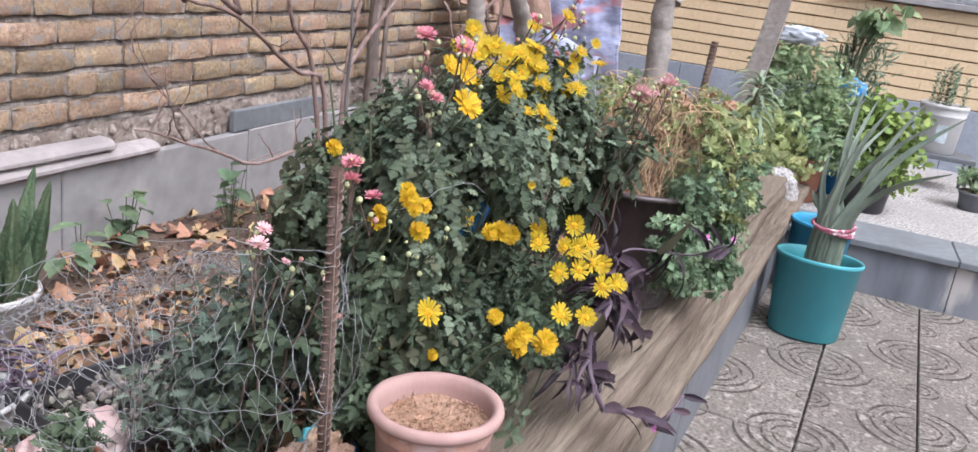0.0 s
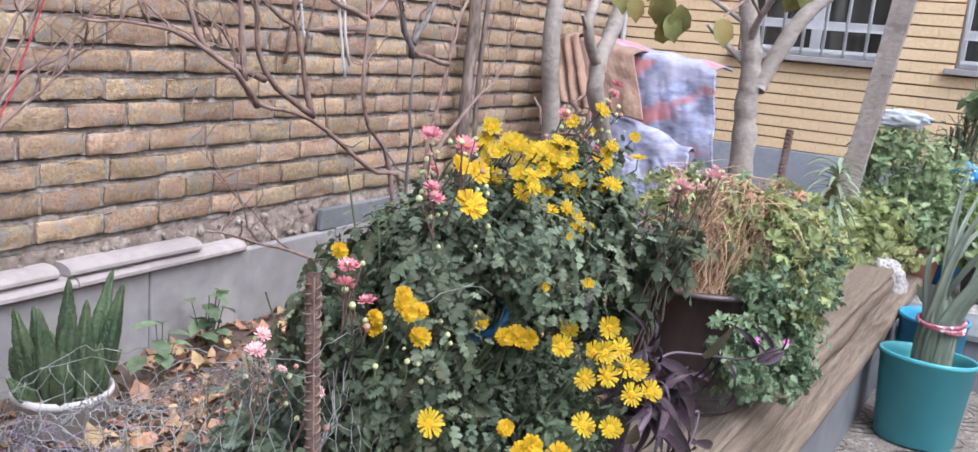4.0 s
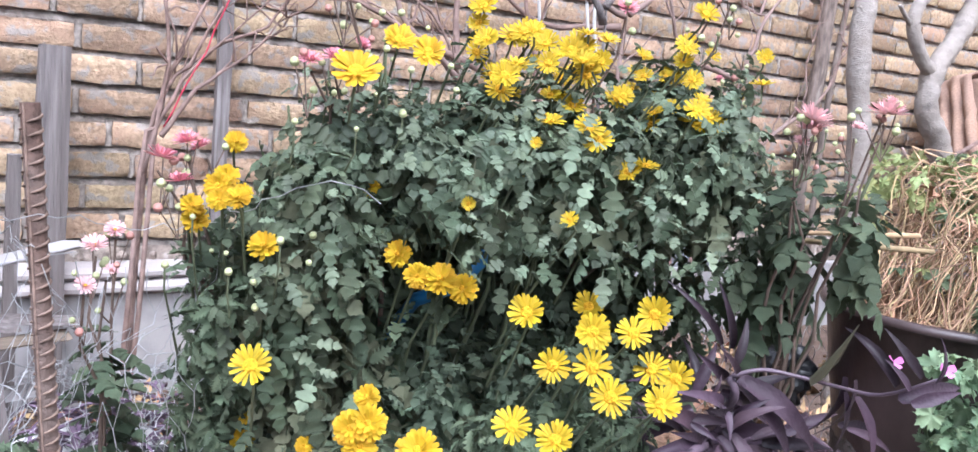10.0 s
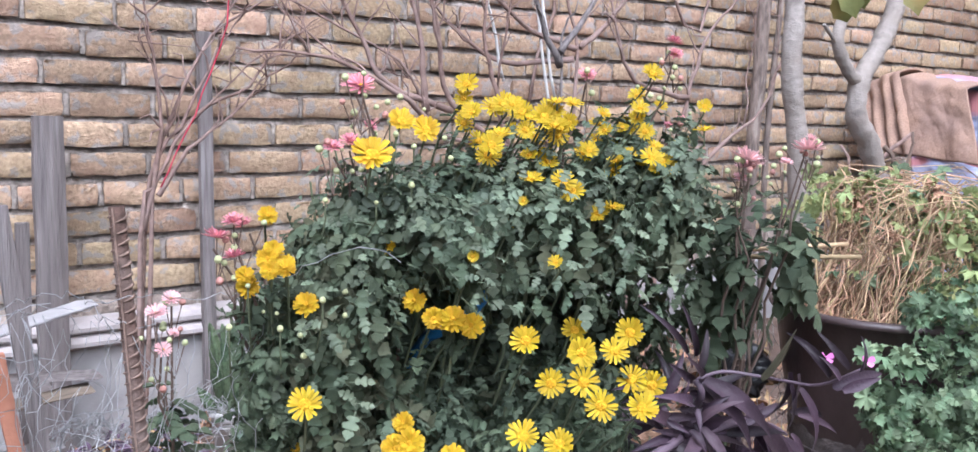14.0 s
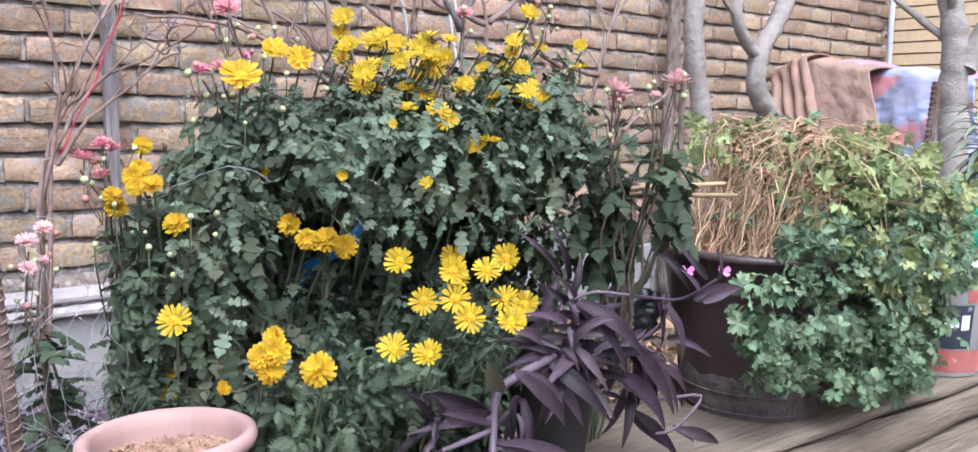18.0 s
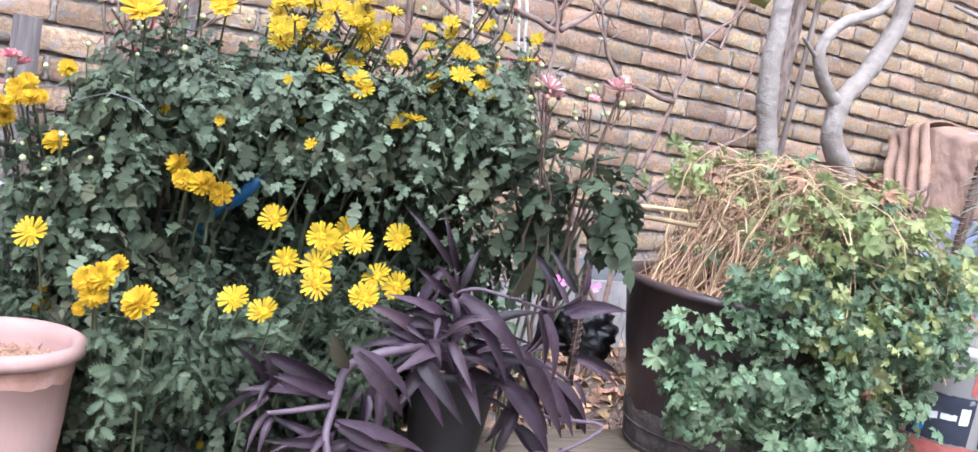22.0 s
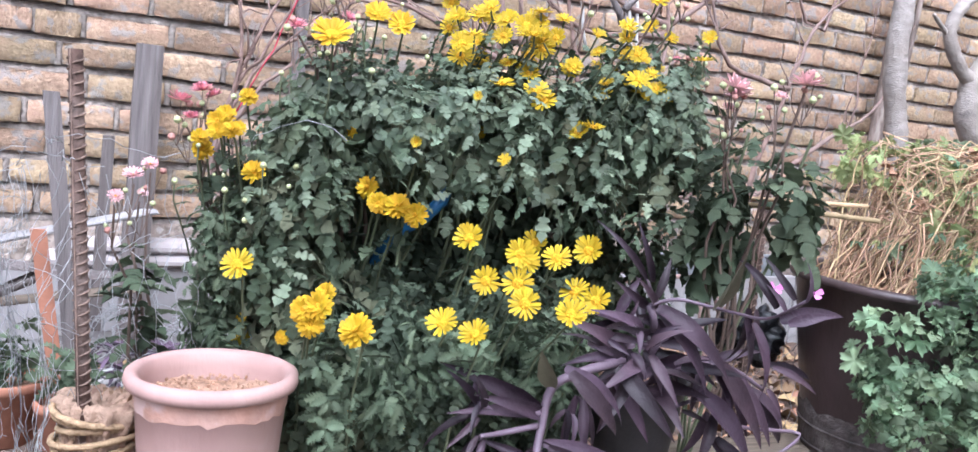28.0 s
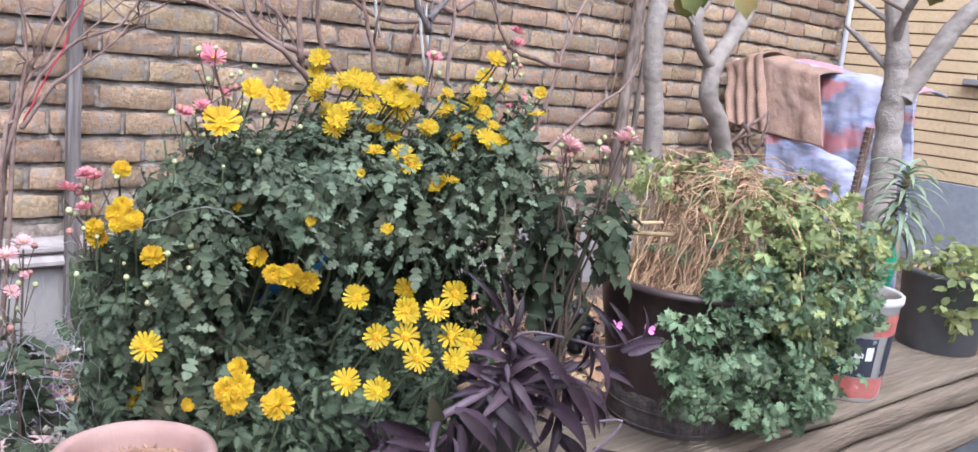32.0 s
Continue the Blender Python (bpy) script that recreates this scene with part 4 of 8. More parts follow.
def shell(blobs, count, inner=0.25, low=0.0):
    """Points near the skin of a union of ellipsoids, with outward directions."""
    areas = [b[3] * b[4] + b[4] * b[5] + b[3] * b[5] for b in blobs]
    out = []
    while len(out) < count:
        b = rnd.choices(blobs, areas)[0]
        d = Vector((rnd.gauss(0, 1), rnd.gauss(0, 1), rnd.gauss(0, 1))).normalized()
        k = 1 + U(-inner, 0.1) + 0.2 * noise.noise(d * 2.3 + Vector((b[0], b[1], b[2])) * 5) + 0.12 * noise.noise(d * 7 + Vector((b[2], b[0], 0)) * 3)
        p = Vector((b[0] + d.x * b[3] * k, b[1] + d.y * b[4] * k, b[2] + d.z * b[5] * k))
        deep = False
        for c in blobs:
            if c is not b and ((p.x - c[0]) / c[3]) ** 2 + ((p.y - c[1]) / c[4]) ** 2 + ((p.z - c[2]) / c[5]) ** 2 < 0.5:
                deep = True
        if deep or p.z < low or noise.noise(p * 15) < -0.2 or hides_flower(p):
            continue
        # a gap kept clear along the camera's line to the blue strap
        back = 0.33 - p.y
        zs = p.z - 0.14 * back
        if -0.05 < back < 0.25 and 0.81 < zs < 0.895 and abs(p.x + 0.28 * back - 1.44) < 0.026:
            continue
        if p.y < 0.44 and ((p.x - 1.56 + 0.3 * (0.35 - p.y)) / 0.23) ** 2 + ((p.z - 0.845 + 0.12 * (0.35 - p.y)) / 0.078) ** 2 < 1:
            continue
        if 1.3 < p.x < 1.9 and p.y < 0.32 and p.z < 0.6 + (0.3 - p.y) * 0.6:
            continue
        if (p.x - 1.193) ** 2 + (p.y - 0.248) ** 2 < 0.0115 and p.z < 0.80:
            continue
        out.append((p, Vector((d.x / b[3], d.y / b[4], d.z / b[5])).normalized()))
    return out


def foliage(name, blobs, count, templates, material, size, parent, inner=0.25, hang=0.5, low=0.0, label="", single=0, one=None, tuft=1):
    groups = [[] for _ in templates]
    for p, n in shell(blobs, count // tuft, inner, low):
        if tuft > 1:
            axis = (n + Vector((rnd.gauss(0, 0.35), rnd.gauss(0, 0.35), rnd.gauss(0.15, 0.3)))).normalized()
            u = axis.orthogonal().normalized()
            w = axis.cross(u)
            for k in range(tuft):
                a = 2.4 * k + U(-0.4, 0.4)
                out = math.cos(a) * u + math.sin(a) * w + axis * (0.9 - 1.5 * k / tuft)
                q = p + (axis * (0.35 - 0.8 * k / tuft) + out * 0.15) * size
                groups[rnd.randrange(len(templates))].append(frame_to(q, out + Vector((0, 0, -hang * U(0.2, 0.9))), axis * 1.2 + Vector((0, 0, 0.3)), size * U(0.55, 0.85) * (0.8 + 0.7 * k / tuft), U(0.85, 1.15)))
            continue
        ahead = n * U(0.1, 1.0) + Vector((rnd.gauss(0, 0.7), rnd.gauss(0, 0.7), rnd.gauss(0, 0.5) - hang))
        up = n * 0.7 + Vector((rnd.gauss(0, 0.6), rnd.gauss(0, 0.6), U(-0.2, 1.0)))
        groups[rnd.randrange(len(templates))].append(frame_to(p, ahead, up, size * U(0.5, 1.3), U(0.8, 1.15)))
    g = Geo()
    if single:
        for k, t in enumerate(templates):
            shared = mesh("leaf", *t, one)
            groups[k].sort(key=lambda m: m[1][3])
            for m in groups[k][:single // len(templates)]:
                part("leaf", shared, parent, m=Matrix([list(r) for r in m]))
            groups[k] = groups[k][single // len(templates):]
    for t, ms in zip(templates, groups):
        g.spread(*t, ms)
    return part(name, g.mesh(name, material), parent, label, kind="stuff")


# the yellow chrysanthemum bush
bush = thing("chrysanthemum_bush", label="large chrysanthemum bush covered in yellow daisy-like flowers", category="bush")
BLOBS = [
    (1.52, 0.50, 0.86, 0.27, 0.125, 0.15), (1.71, 0.445, 0.83, 0.15, 0.14, 0.20), (1.31, 0.36, 0.86, 0.09, 0.08, 0.12), (1.32, 0.34, 0.68, 0.10, 0.09, 0.16),
    (1.46, 0.38, 0.67, 0.14, 0.09, 0.13), (1.62, 0.39, 0.64, 0.14, 0.10, 0.15), (1.52, 0.375, 0.965, 0.25, 0.15, 0.07), (1.73, 0.345, 0.975, 0.12, 0.12, 0.09),
]
LOOSE = [(1.55, 0.36, 0.99, 0.23, 0.12, 0.07), (1.42, 0.34, 0.95, 0.14, 0.1, 0.06), (1.73, 0.35, 1.03, 0.10, 0.09, 0.08), (1.34, 0.36, 0.98, 0.07, 0.06, 0.06), (1.785, 0.33, 1.0, 0.045, 0.06, 0.09)]
foliage("leaves", [(b[0], b[1] + 0.008, b[2], b[3] * 0.9, b[4] * 0.88, b[5] * 0.92) for b in BLOBS], 3600, BUSH, M_LEAF, 0.034, bush, 0.4, 1.0, 0.44, "dusty dark green lobed leaves", 0, M_LEAF_ONE, 6)


def spires(blobs, count, gap, parent):
    """Shoots all over the bush: a small pale rosette, and below it broad leaves that hang in tiers."""
    kept, low_leaves, top_leaves = [], [[] for _ in LEAVES], [[] for _ in LEAVES]
    for p, n in shell(blobs, count, 0.03, 0.5):
        if n.y > 0.3 or (p.z < 0.88 and noise.noise(p * 11) < -0.12) or any((p - q).length < gap for q in kept):
            continue
        kept.append(p)
        lean = Vector((n.x * 0.45, n.y * 0.45, 0.9 if p.z > 0.75 else 0.6)).normalized()
        u = lean.orthogonal().normalized()
        w = lean.cross(u)
        tiers, spin, grow = rnd.randint(8, 13), U(0, 6.3), U(0.8, 1.2)
        if 1.33 < p.x < 1.8 and 0.8 < p.z < 0.98:
            tiers = rnd.randint(5, 7)
        for k in range(tiers):
            a = spin + 2.4 * k
            out = u * math.cos(a) + w * math.sin(a)
            if out.dot(n) < -0.45 and k > 3:
                continue
            size = (0.013 + 0.0026 * min(k, 8)) * grow * U(0.8, 1.15)
            q = p + n * 0.01 - lean * (0.0085 * k + U(0, 0.004)) + out * 0.004
            if hides_flower(q + out * size * 0.5):
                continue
            drop = 0.4 - 0.32 * k if k < 7 else -1.8
            m = frame_to(q, out + Vector((0, 0, drop + U(-0.35, 0.3))), out * 0.8 + n * 0.3 + Vector((U(-0.25, 0.25), U(-0.25, 0.25), 0.6)), size, U(0.9, 1.2))
            # high shoots get more leaves in the lighter, sky-lit colour
            (top_leaves if k < 4 or (p.z > 0.94 and rnd.random() < 0.25) else low_leaves)[rnd.randrange(len(LEAVES))].append(m)
    g = Geo()
    for t, ms in zip(LEAVES, top_leaves):
        g.spread(*t, ms)
    part("young_growth", g.mesh("young_growth", M_LEAF_TOP), parent, "young tip leaves, coloured paler as lit by the sky", kind="stuff")
    g = Geo()
    for t, ms in zip(LEAVES, low_leaves):
        ms.sort(key=lambda m: m[1][3])
        shared = mesh("leaf", *t, M_LEAF_ONE)
        for m in ms[:100]:
            part("leaf", shared, parent, m=Matrix([list(r) for r in m]))
        g.spread(*t, ms[100:])
    part("hanging_leaves", g.mesh("hanging_leaves", M_LEAF), parent, kind="stuff")


spires(BLOBS, 3600, 0.029, bush)


def columns(tops, parent, name, material, step=0.0085, big=0.034, label="", single=0):
    """Upright shoots clothed from top to foot with leaves that hang one over the other."""
    groups, lone = [[] for _ in LEAVES], 0
    for x, y, z, length in tops:
        lean, spin = Vector((U(-0.12, 0.12), U(0.0, 0.15), -1.0)).normalized(), U(0, 6.3)
        n = int(length / step)
        for k in range(n):
            c = Vector((x, y, z)) + lean * (k * step)
            a = spin + 2.4 * k
            out = Vector((math.cos(a), math.sin(a), 0))
            if out.y > 0.75:
                continue
            size = big * min(1.0, 0.4 + 0.12 * k) * U(0.75, 1.2)
            m = frame_to(c + out * 0.004, out * U(0.55, 1.0) + Vector((0, 0, U(-1.5, -0.5) if k > 3 else U(-0.4, 0.4))), out + Vector((U(-0.3, 0.3), U(-0.3, 0.3), 0.5)), size, U(0.85, 1.1))
            if not hides_flower(c + out * size * 0.6):
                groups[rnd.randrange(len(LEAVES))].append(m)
    g = Geo()
    for t, ms in zip(LEAVES, groups):
        take = single // len(LEAVES)
        if take:
            shared = mesh("leaf", *t, M_LEAF_ONE)
            for m in ms[:take]:
                part("leaf", shared, parent, m=Matrix([list(r) for r in m]))
        g.spread(*t, ms[take:])
    if g.v:
        part(name, g.mesh(name, material), parent, label, kind="stuff")


columns([(U(1.35, 1.74), U(0.40, 0.52), U(0.82, 0.97), U(0.2, 0.35)) for i in range(80)], bush, "shaded_growth", M_FRONT, 0.010, 0.04)
front_tops = [(U(1.25, 1.66), U(0.27, 0.35), U(0.70, 0.815), U(0.12, 0.2)) for i in range(64)]
front_tops += [(p[0] + 0.012, max(p[1] + 0.04, 0.25), p[2] - 0.03, U(0.12, 0.18)) for p in SINGLES]
front_tops += [(U(1.375, 1.43), U(0.33, 0.36), U(0.81, 0.835), U(0.1, 0.16)) for i in range(7)]
front_tops = [q for q in front_tops if (q[0] - 1.193) ** 2 + (q[1] - 0.248) ** 2 > 0.0125]
columns(front_tops, bush, "front_growth", M_FRONT, 0.0075, 0.027, "dull grey-green shoots under the flowers")
foliage("inner_leaves", [(b[0], b[1] + 0.012, b[2], b[3] * 0.82, b[4] * 0.8, b[5] * 0.82) for b in BLOBS], 3800, LEAVES, M_GAP_LEAF, 0.036, bush, 0.45, 1.2, 0.42, "inner leaves, their colour set for the shade in the gaps")
foliage("old_leaves", [(1.55, 0.53, 0.85, 0.26, 0.08, 0.14), (1.50, 0.50, 0.78, 0.22, 0.06, 0.10)], 1300, LEAVES, M_GAP_LEAF, 0.040, bush, 0.5, 1.6, 0.42, "drooping leaves on the stems, coloured for the shaded hollow")
foliage("top_leaves", LOOSE, 2100, BUSH, M_LEAF_TOP, 0.028, bush, 0.7, 0.3, 0.5, tuft=6)
FRONT = [(1.31, 0.235, 0.665, 0.075, 0.06, 0.10), (1.49, 0.215, 0.735, 0.10, 0.06, 0.07), (1.40, 0.24, 0.62, 0.12, 0.06, 0.07), (1.36, 0.29, 0.83, 0.05, 0.04, 0.06), (1.56, 0.24, 0.68, 0.07, 0.06, 0.09), (1.225, 0.37, 0.80, 0.045, 0.05, 0.08), (1.225, 0.39, 0.68, 0.05, 0.05, 0.09)]
foliage("young_leaves", FRONT, 2100, FEATHER, M_FERN, 0.022, bush, 0.6, 0.8, 0.5, "finely cut fresh green leaves", tuft=7)
stalk_leaves = [[], [], []]
base = Vector((1.5, 0.5, 0.5))


def stalk(p, n, width=0.0013):
    root = Vector(p) - Vector(n) * 0.02
    low = Vector((p[0] * 0.86 + base.x * 0.14, min(p[1] + U(0.05, 0.12), 0.55), p[2] - U(0.12, 0.22)))
    mid = root.lerp(low, 0.5) + Vector((0, 0.01, 0.01))
    part("stem", Geo().tube([Vector(p), root, mid, low], [width, width, width * 1.2, width * 1.5], 5, False).mesh("stem", M_STEM), bush)
    for k in range(6):
        c = root.lerp(mid, U(0.1, 1.0)) if k < 3 else mid.lerp(low, U(0, 1))
        a = U(0, 6.3)
        stalk_leaves[k % 3].append(frame_to(c, (math.cos(a), math.sin(a), U(-0.5, 0.5)), (0, 0, 1), U(0.014, 0.03)))


for p in SINGLES:
    stalk(p, flower(bush, DAISY, p, turn=0.3))
for p in TOPS:
    stalk(p, flower(bush, DAISY, p, turn=0.6, size=0.9, rise=0.9))
for i in range(30):
    p = (U(1.47, 1.61), U(0.29, 0.40), U(1.045, 1.12))
    stalk(p, flower(bush, DAISY, p, turn=0.6, size=U(0.65, 0.95), rise=1.0))
for i in range(28):
    p = (U(1.65, 1.79), U(0.25, 0.40), U(1.02, 1.12))
    stalk(p, flower(bush, DAISY, p, turn=0.7, size=U(0.55, 0.85), rise=1.0))
for p, s in FULL:
    stalk(p, flower(bush, POMPON, p, turn=0.35, size=s))
small = [p for p, n in shell(BLOBS, 900, 0.05, 0.55) if n.y < -0.5 and p.x < 1.5][:7]
for p in small:
    stalk(p - Vector((0, 0.02, 0)), flower(bush, DAISY, p - Vector((0, 0.02, 0)), turn=0.4, size=U(0.3, 0.5)))
for p, s in (((1.305, 0.301, 1.058), 1.25), ((1.373, 0.357, 1.092), 1.0), ((1.398, 0.345, 1.083), 1.0)):
    stalk(p, flower(bush, ORANGE, p, turn=0.3, size=s * 0.88, rise=0.8))
BUD = Geo().add(*dome(0.0045, 0.005, 8)).add(*[(lambda d: ([(x, y, -z * 0.8) for x, y, z in d[0]], [q[::-1] for q in d[1]]))(dome(0.0045, 0.005, 8))][0]).mesh("bud", M_BUD)
BUD_RED = BUD.copy()
BUD_RED.materials[0] = M_BUD_RED
for i in range(64):
    b = rnd.choice(((1.38, 0.36, 1.08), (1.75, 0.3, 1.1), (1.24, 0.33, 0.9), (1.85, 0.2, 1.03), (1.5, 0.33, 1.06), (1.3, 0.33, 1.03)))
    p = (b[0] + rnd.gauss(0, 0.035), b[1] + rnd.gauss(0, 0.03), b[2] + rnd.gauss(0, 0.03))
    part("bud", BUD, bush, m=Matrix.Translation(p) @ Matrix.Scale(U(0.45, 0.9), 4))
    if i % 2:
        stalk(p, (0, 0, 1), 0.0009)
for i in range(46):
    x, y = U(1.25, 1.78), U(0.34, 0.62)
    top = Vector((x + U(-0.06, 0.06), y - U(0, 0.08), U(0.85, 1.07)))
    part("stem", Geo().tube(bend((1.5 + (x - 1.5) * 0.5, 0.48, 0.42), top, 0.0, 0.015), [0.004, 0.0038, 0.0034, 0.003, 0.0026, 0.002, 0.0013], 5, False).mesh("stem", M_STEM), bush)
g = Geo()
for t, m in zip(LEAVES, stalk_leaves):
    g.spread(*t, m)
part("stalk_leaves", g.mesh("stalk_leaves", M_LEAF), bush, kind="stuff")

# pink chrysanthemums among and beside it
def sprig(blooms, root, leaves, kind, label, bare=0.0):
    ob = thing("chrysanthemum", label=label, category="flower plant", group="pink chrysanthemums")
    ms = [[], [], []]
    for p, s in blooms:
        n = flower(ob, kind, p, Vector((U(-0.45, 0.3), U(-0.6, 0.1), 0.75)).normalized(), s * 0.72)
        q = Vector(p)
        path = bend(Vector(root) + Vector((U(-0.02, 0.02), U(-0.02, 0.02), 0)), q - n * 0.012, 0.0, 0.012, 7)
        part("stem", Geo().tube(path, [0.003, 0.0028, 0.0026, 0.0024, 0.002, 0.0018, 0.0014, 0.0012], 5, False).mesh("stem", M_BROWNSTEM), ob)
        for i in range(3):
            e = q + Vector((U(-0.022, 0.022), U(-0.022, 0.022), U(-0.035, 0.012)))
            part("bud", BUD_RED if i % 2 else BUD, ob, m=Matrix.Translation(e) @ Matrix.Scale(U(0.6, 1.0), 4))
            part("stem", Geo().tube([e, q - Vector((0, 0, 0.05))], 0.0007, 4, False).mesh("stem", M_BROWNSTEM), ob)
        for i in range(leaves):
            s = bare + (0.86 - bare) * rnd.random() ** 0.6 if bare else rnd.random() ** 0.6 * 0.8
            c = path[int(s * 7)].lerp(path[min(7, int(s * 7) + 1)], s * 7 % 1)
            a = U(0, 6.3)
            ms[i % 3].append(frame_to(c, (math.cos(a), math.sin(a), U(-0.7, 0.3)), (0, 0, 1), U(0.03, 0.048)))
    for t, m in zip(LEAVES, ms):
        shared = mesh("leaf", *t, M_LEAF_ONE)
        for q in m:
            part("leaf", shared, ob, m=Matrix([list(r) for r in q]))
    return ob


sprig([((1.749, 0.171, 1.054), 1.5), ((1.762, 0.18, 1.045), 1.2), ((1.832, 0.144, 1.067), 1.45), ((1.81, 0.16, 1.05), 0.6), ((1.845, 0.15, 1.08), 0.6), ((1.76, 0.19, 1.03), 0.6)], (1.88, 0.27, 0.62), 4, PALES, "pale pink chrysanthemums on tall stems with large drooping leaves", 0.6)
side = thing("chrysanthemum", label="side shoots with large drooping dark green leaves", category="flower plant")
SIDE = [(1.917, 0.205, 0.985, 0.11), (1.932, 0.20, 0.96, 0.10), (1.902, 0.215, 0.95, 0.09), (1.947, 0.225, 0.97, 0.10), (1.857, 0.255, 0.985, 0.14), (1.872, 0.24, 0.945, 0.12), (1.842, 0.27, 0.93, 0.12), (1.867, 0.27, 0.90, 0.10), (1.822, 0.24, 0.95, 0.14), (1.887, 0.23, 1.0, 0.06)]
columns(SIDE, side, "leaves", M_LEAF, 0.0085, 0.056, "large drooping dark green leaves", 120)
for x, y, z, length in SIDE[::2]:
    part("stem", Geo().tube(bend((1.83, 0.28, 0.5), (x, y, z + 0.02), 0, 0.01), 0.0022, 5, False).mesh("stem", M_STEM), side)
sprig([((1.322, 0.374, 1.133), 0.95), ((1.296, 0.309, 1.129), 0.95), ((1.31, 0.36, 1.07), 0.8), ((1.345, 0.38, 1.085), 0.7), ((1.275, 0.33, 1.065), 0.7)], (1.38, 0.42, 0.8), 3, PINKS, "deep pink chrysanthemums on bare brown stems")
sprig([((1.63, 0.333, 1.153), 0.8), ((1.75, 0.30, 1.2), 0.9), ((1.765, 0.31, 1.185), 0.7), ((1.86, 0.38, 1.1), 0.5), ((1.79, 0.34, 1.09), 0.5)], (1.66, 0.44, 0.82), 3, PINKS, "dusty pink chrysanthemums rising above the yellow bush")
sprig([((1.19, 0.39, 0.985), 0.9), ((1.165, 0.375, 0.972), 0.9), ((1.175, 0.35, 0.955), 0.8), ((1.205, 0.40, 0.98), 0.7)], (1.28, 0.46, 0.7), 3, PINKS, "pink chrysanthemums at the edge of the bush")
sprig([((1.131, 0.472, 0.877), 0.9), ((1.15, 0.48, 0.89), 0.7), ((1.105, 0.359, 0.866), 0.6), ((1.14, 0.44, 0.86), 0.5)], (1.17, 0.52, 0.45), 14, PALES, "thin chrysanthemum with pale pink flowers behind the wire")

# ---- pots on the planks ----
def pot(name, at, r0, r1, h, material, label, category, lip=0.012, rim=0.02, wall_=0.004, fill=None, fillz=0.75, turn=0, sides=56, extra=()):
    ob = thing(name, None, at, label, category, turn=turn)
    prof = [(0.0, 0.002), (r0 - 0.006, 0.0), (r0, 0.005)]
    prof += [(r0 + (r1 - r0) * s + e, h * s) for s, e in extra]
    rr = r0 + (r1 - r0) * (1 - rim / h)
    prof += [(rr, h - rim), (rr + lip * 0.8, h - rim * 0.85), (rr + lip, h - rim * 0.5), (rr + lip * 0.85, h - 0.002), (rr + lip * 0.3, h + 0.001), (rr - wall_, h - 0.004)]
    prof += [(r0 + (r1 - r0) * s - wall_, h * s) for s in (0.9, 0.6, 0.3)] + [(0.0, h * 0.25)]
    part("body", Geo().lathe(prof, sides).mesh("body", material), ob)
    if fill:
        rf = r0 + (r1 - r0) * fillz - wall_
        vs, fs = [(0, 0, h * fillz + 0.004)], []
        for j in range(1, 9):
            for k in range(28):
                a, q = 2 * math.pi * k / 28, rf * j / 8
                x, y = q * math.cos(a), q * math.sin(a)
                vs.append((x, y, h * fillz + 0.006 * noise.noise((x * 40 + at[0], y * 40, 1)) + 0.004 * noise.noise((x * 110, y * 110, 2))))
        fs += [(0, 1 + k, 1 + (k + 1) % 28) for k in range(28)]
        for j in range(7):
            fs += [(1 + j * 28 + k, 29 + j * 28 + k, 29 + j * 28 + (k + 1) % 28, 1 + j * 28 + (k + 1) % 28) for k in range(28)]
        part("soil", mesh("soil", vs, fs, fill), ob, "dry crumbly soil")
    return ob


pink = pot("flower_pot", (1.198, 0.242, PLANK - 0.004), 0.060, 0.0765, 0.167, M_CLAY, "faded pink plastic flower pot holding only dry soil", "flower pot", 0.0105, 0.017, 0.004, M_POTSOIL, 0.83, extra=((0.2, 0.0), (0.5, 0.001)))
vs, fs, n = [], [], 60
for k in range(n):
    a = 2 * math.pi * k / n
    for s in (0.895, 0.80 - 0.06 * abs(noise.noise((3 * math.cos(a), 3 * math.sin(a), 2))) - 0.02 * noise.noise((9 * math.cos(a), 9 * math.sin(a), 5))):
        r = 0.0605 + 0.0165 * s + 0.0006
        vs.append((r * math.cos(a), r * math.sin(a), 0.167 * s))
fs = [(2 * k, 2 * k + 1, (2 * k + 3) % (2 * n), (2 * k + 2) % (2 * n)) for k in range(n)]
part("soil_stain", mesh("soil_stain", vs, fs, M_STAIN), pink, "reddish soil stain below the rim")
g = Geo()
for k in range(420):
    s, a, q = U(0.0006, 0.0022), U(0, 6.3), 0.067 * math.sqrt(U(0, 1))
    g.box(-s, s, -s * 0.8, s * 0.8, -s * 0.7, s * 0.7, s * 0.4, m=Matrix.Translation((q * math.cos(a), q * math.sin(a), 0.167 * 0.83 + 0.0035)) @ Euler((U(0, 3), U(0, 3), U(0, 3))).to_matrix().to_4x4())
part("crumb_layer", g.mesh("crumb_layer", M_POTSOIL, False), pink, "dry crumbs of soil", kind="stuff")
pink.matrix_basis = pink.matrix_basis @ Matrix.Rotation(radians(2), 4, Vector((-0.99, -0.15, 0)))
brown = pot("planter", (2.188, 0.238, PLANK - 0.002), 0.112, 0.160, 0.270, M_BROWNPOT, "large dark brown plastic planter, scuffed and grey at its foot", "plant pot", 0.011, 0.014, 0.006, M_POTSOIL, 0.93, extra=((0.03, 0.002), (0.1, 0.001), (0.3, 0.0), (0.6, 0.001)))
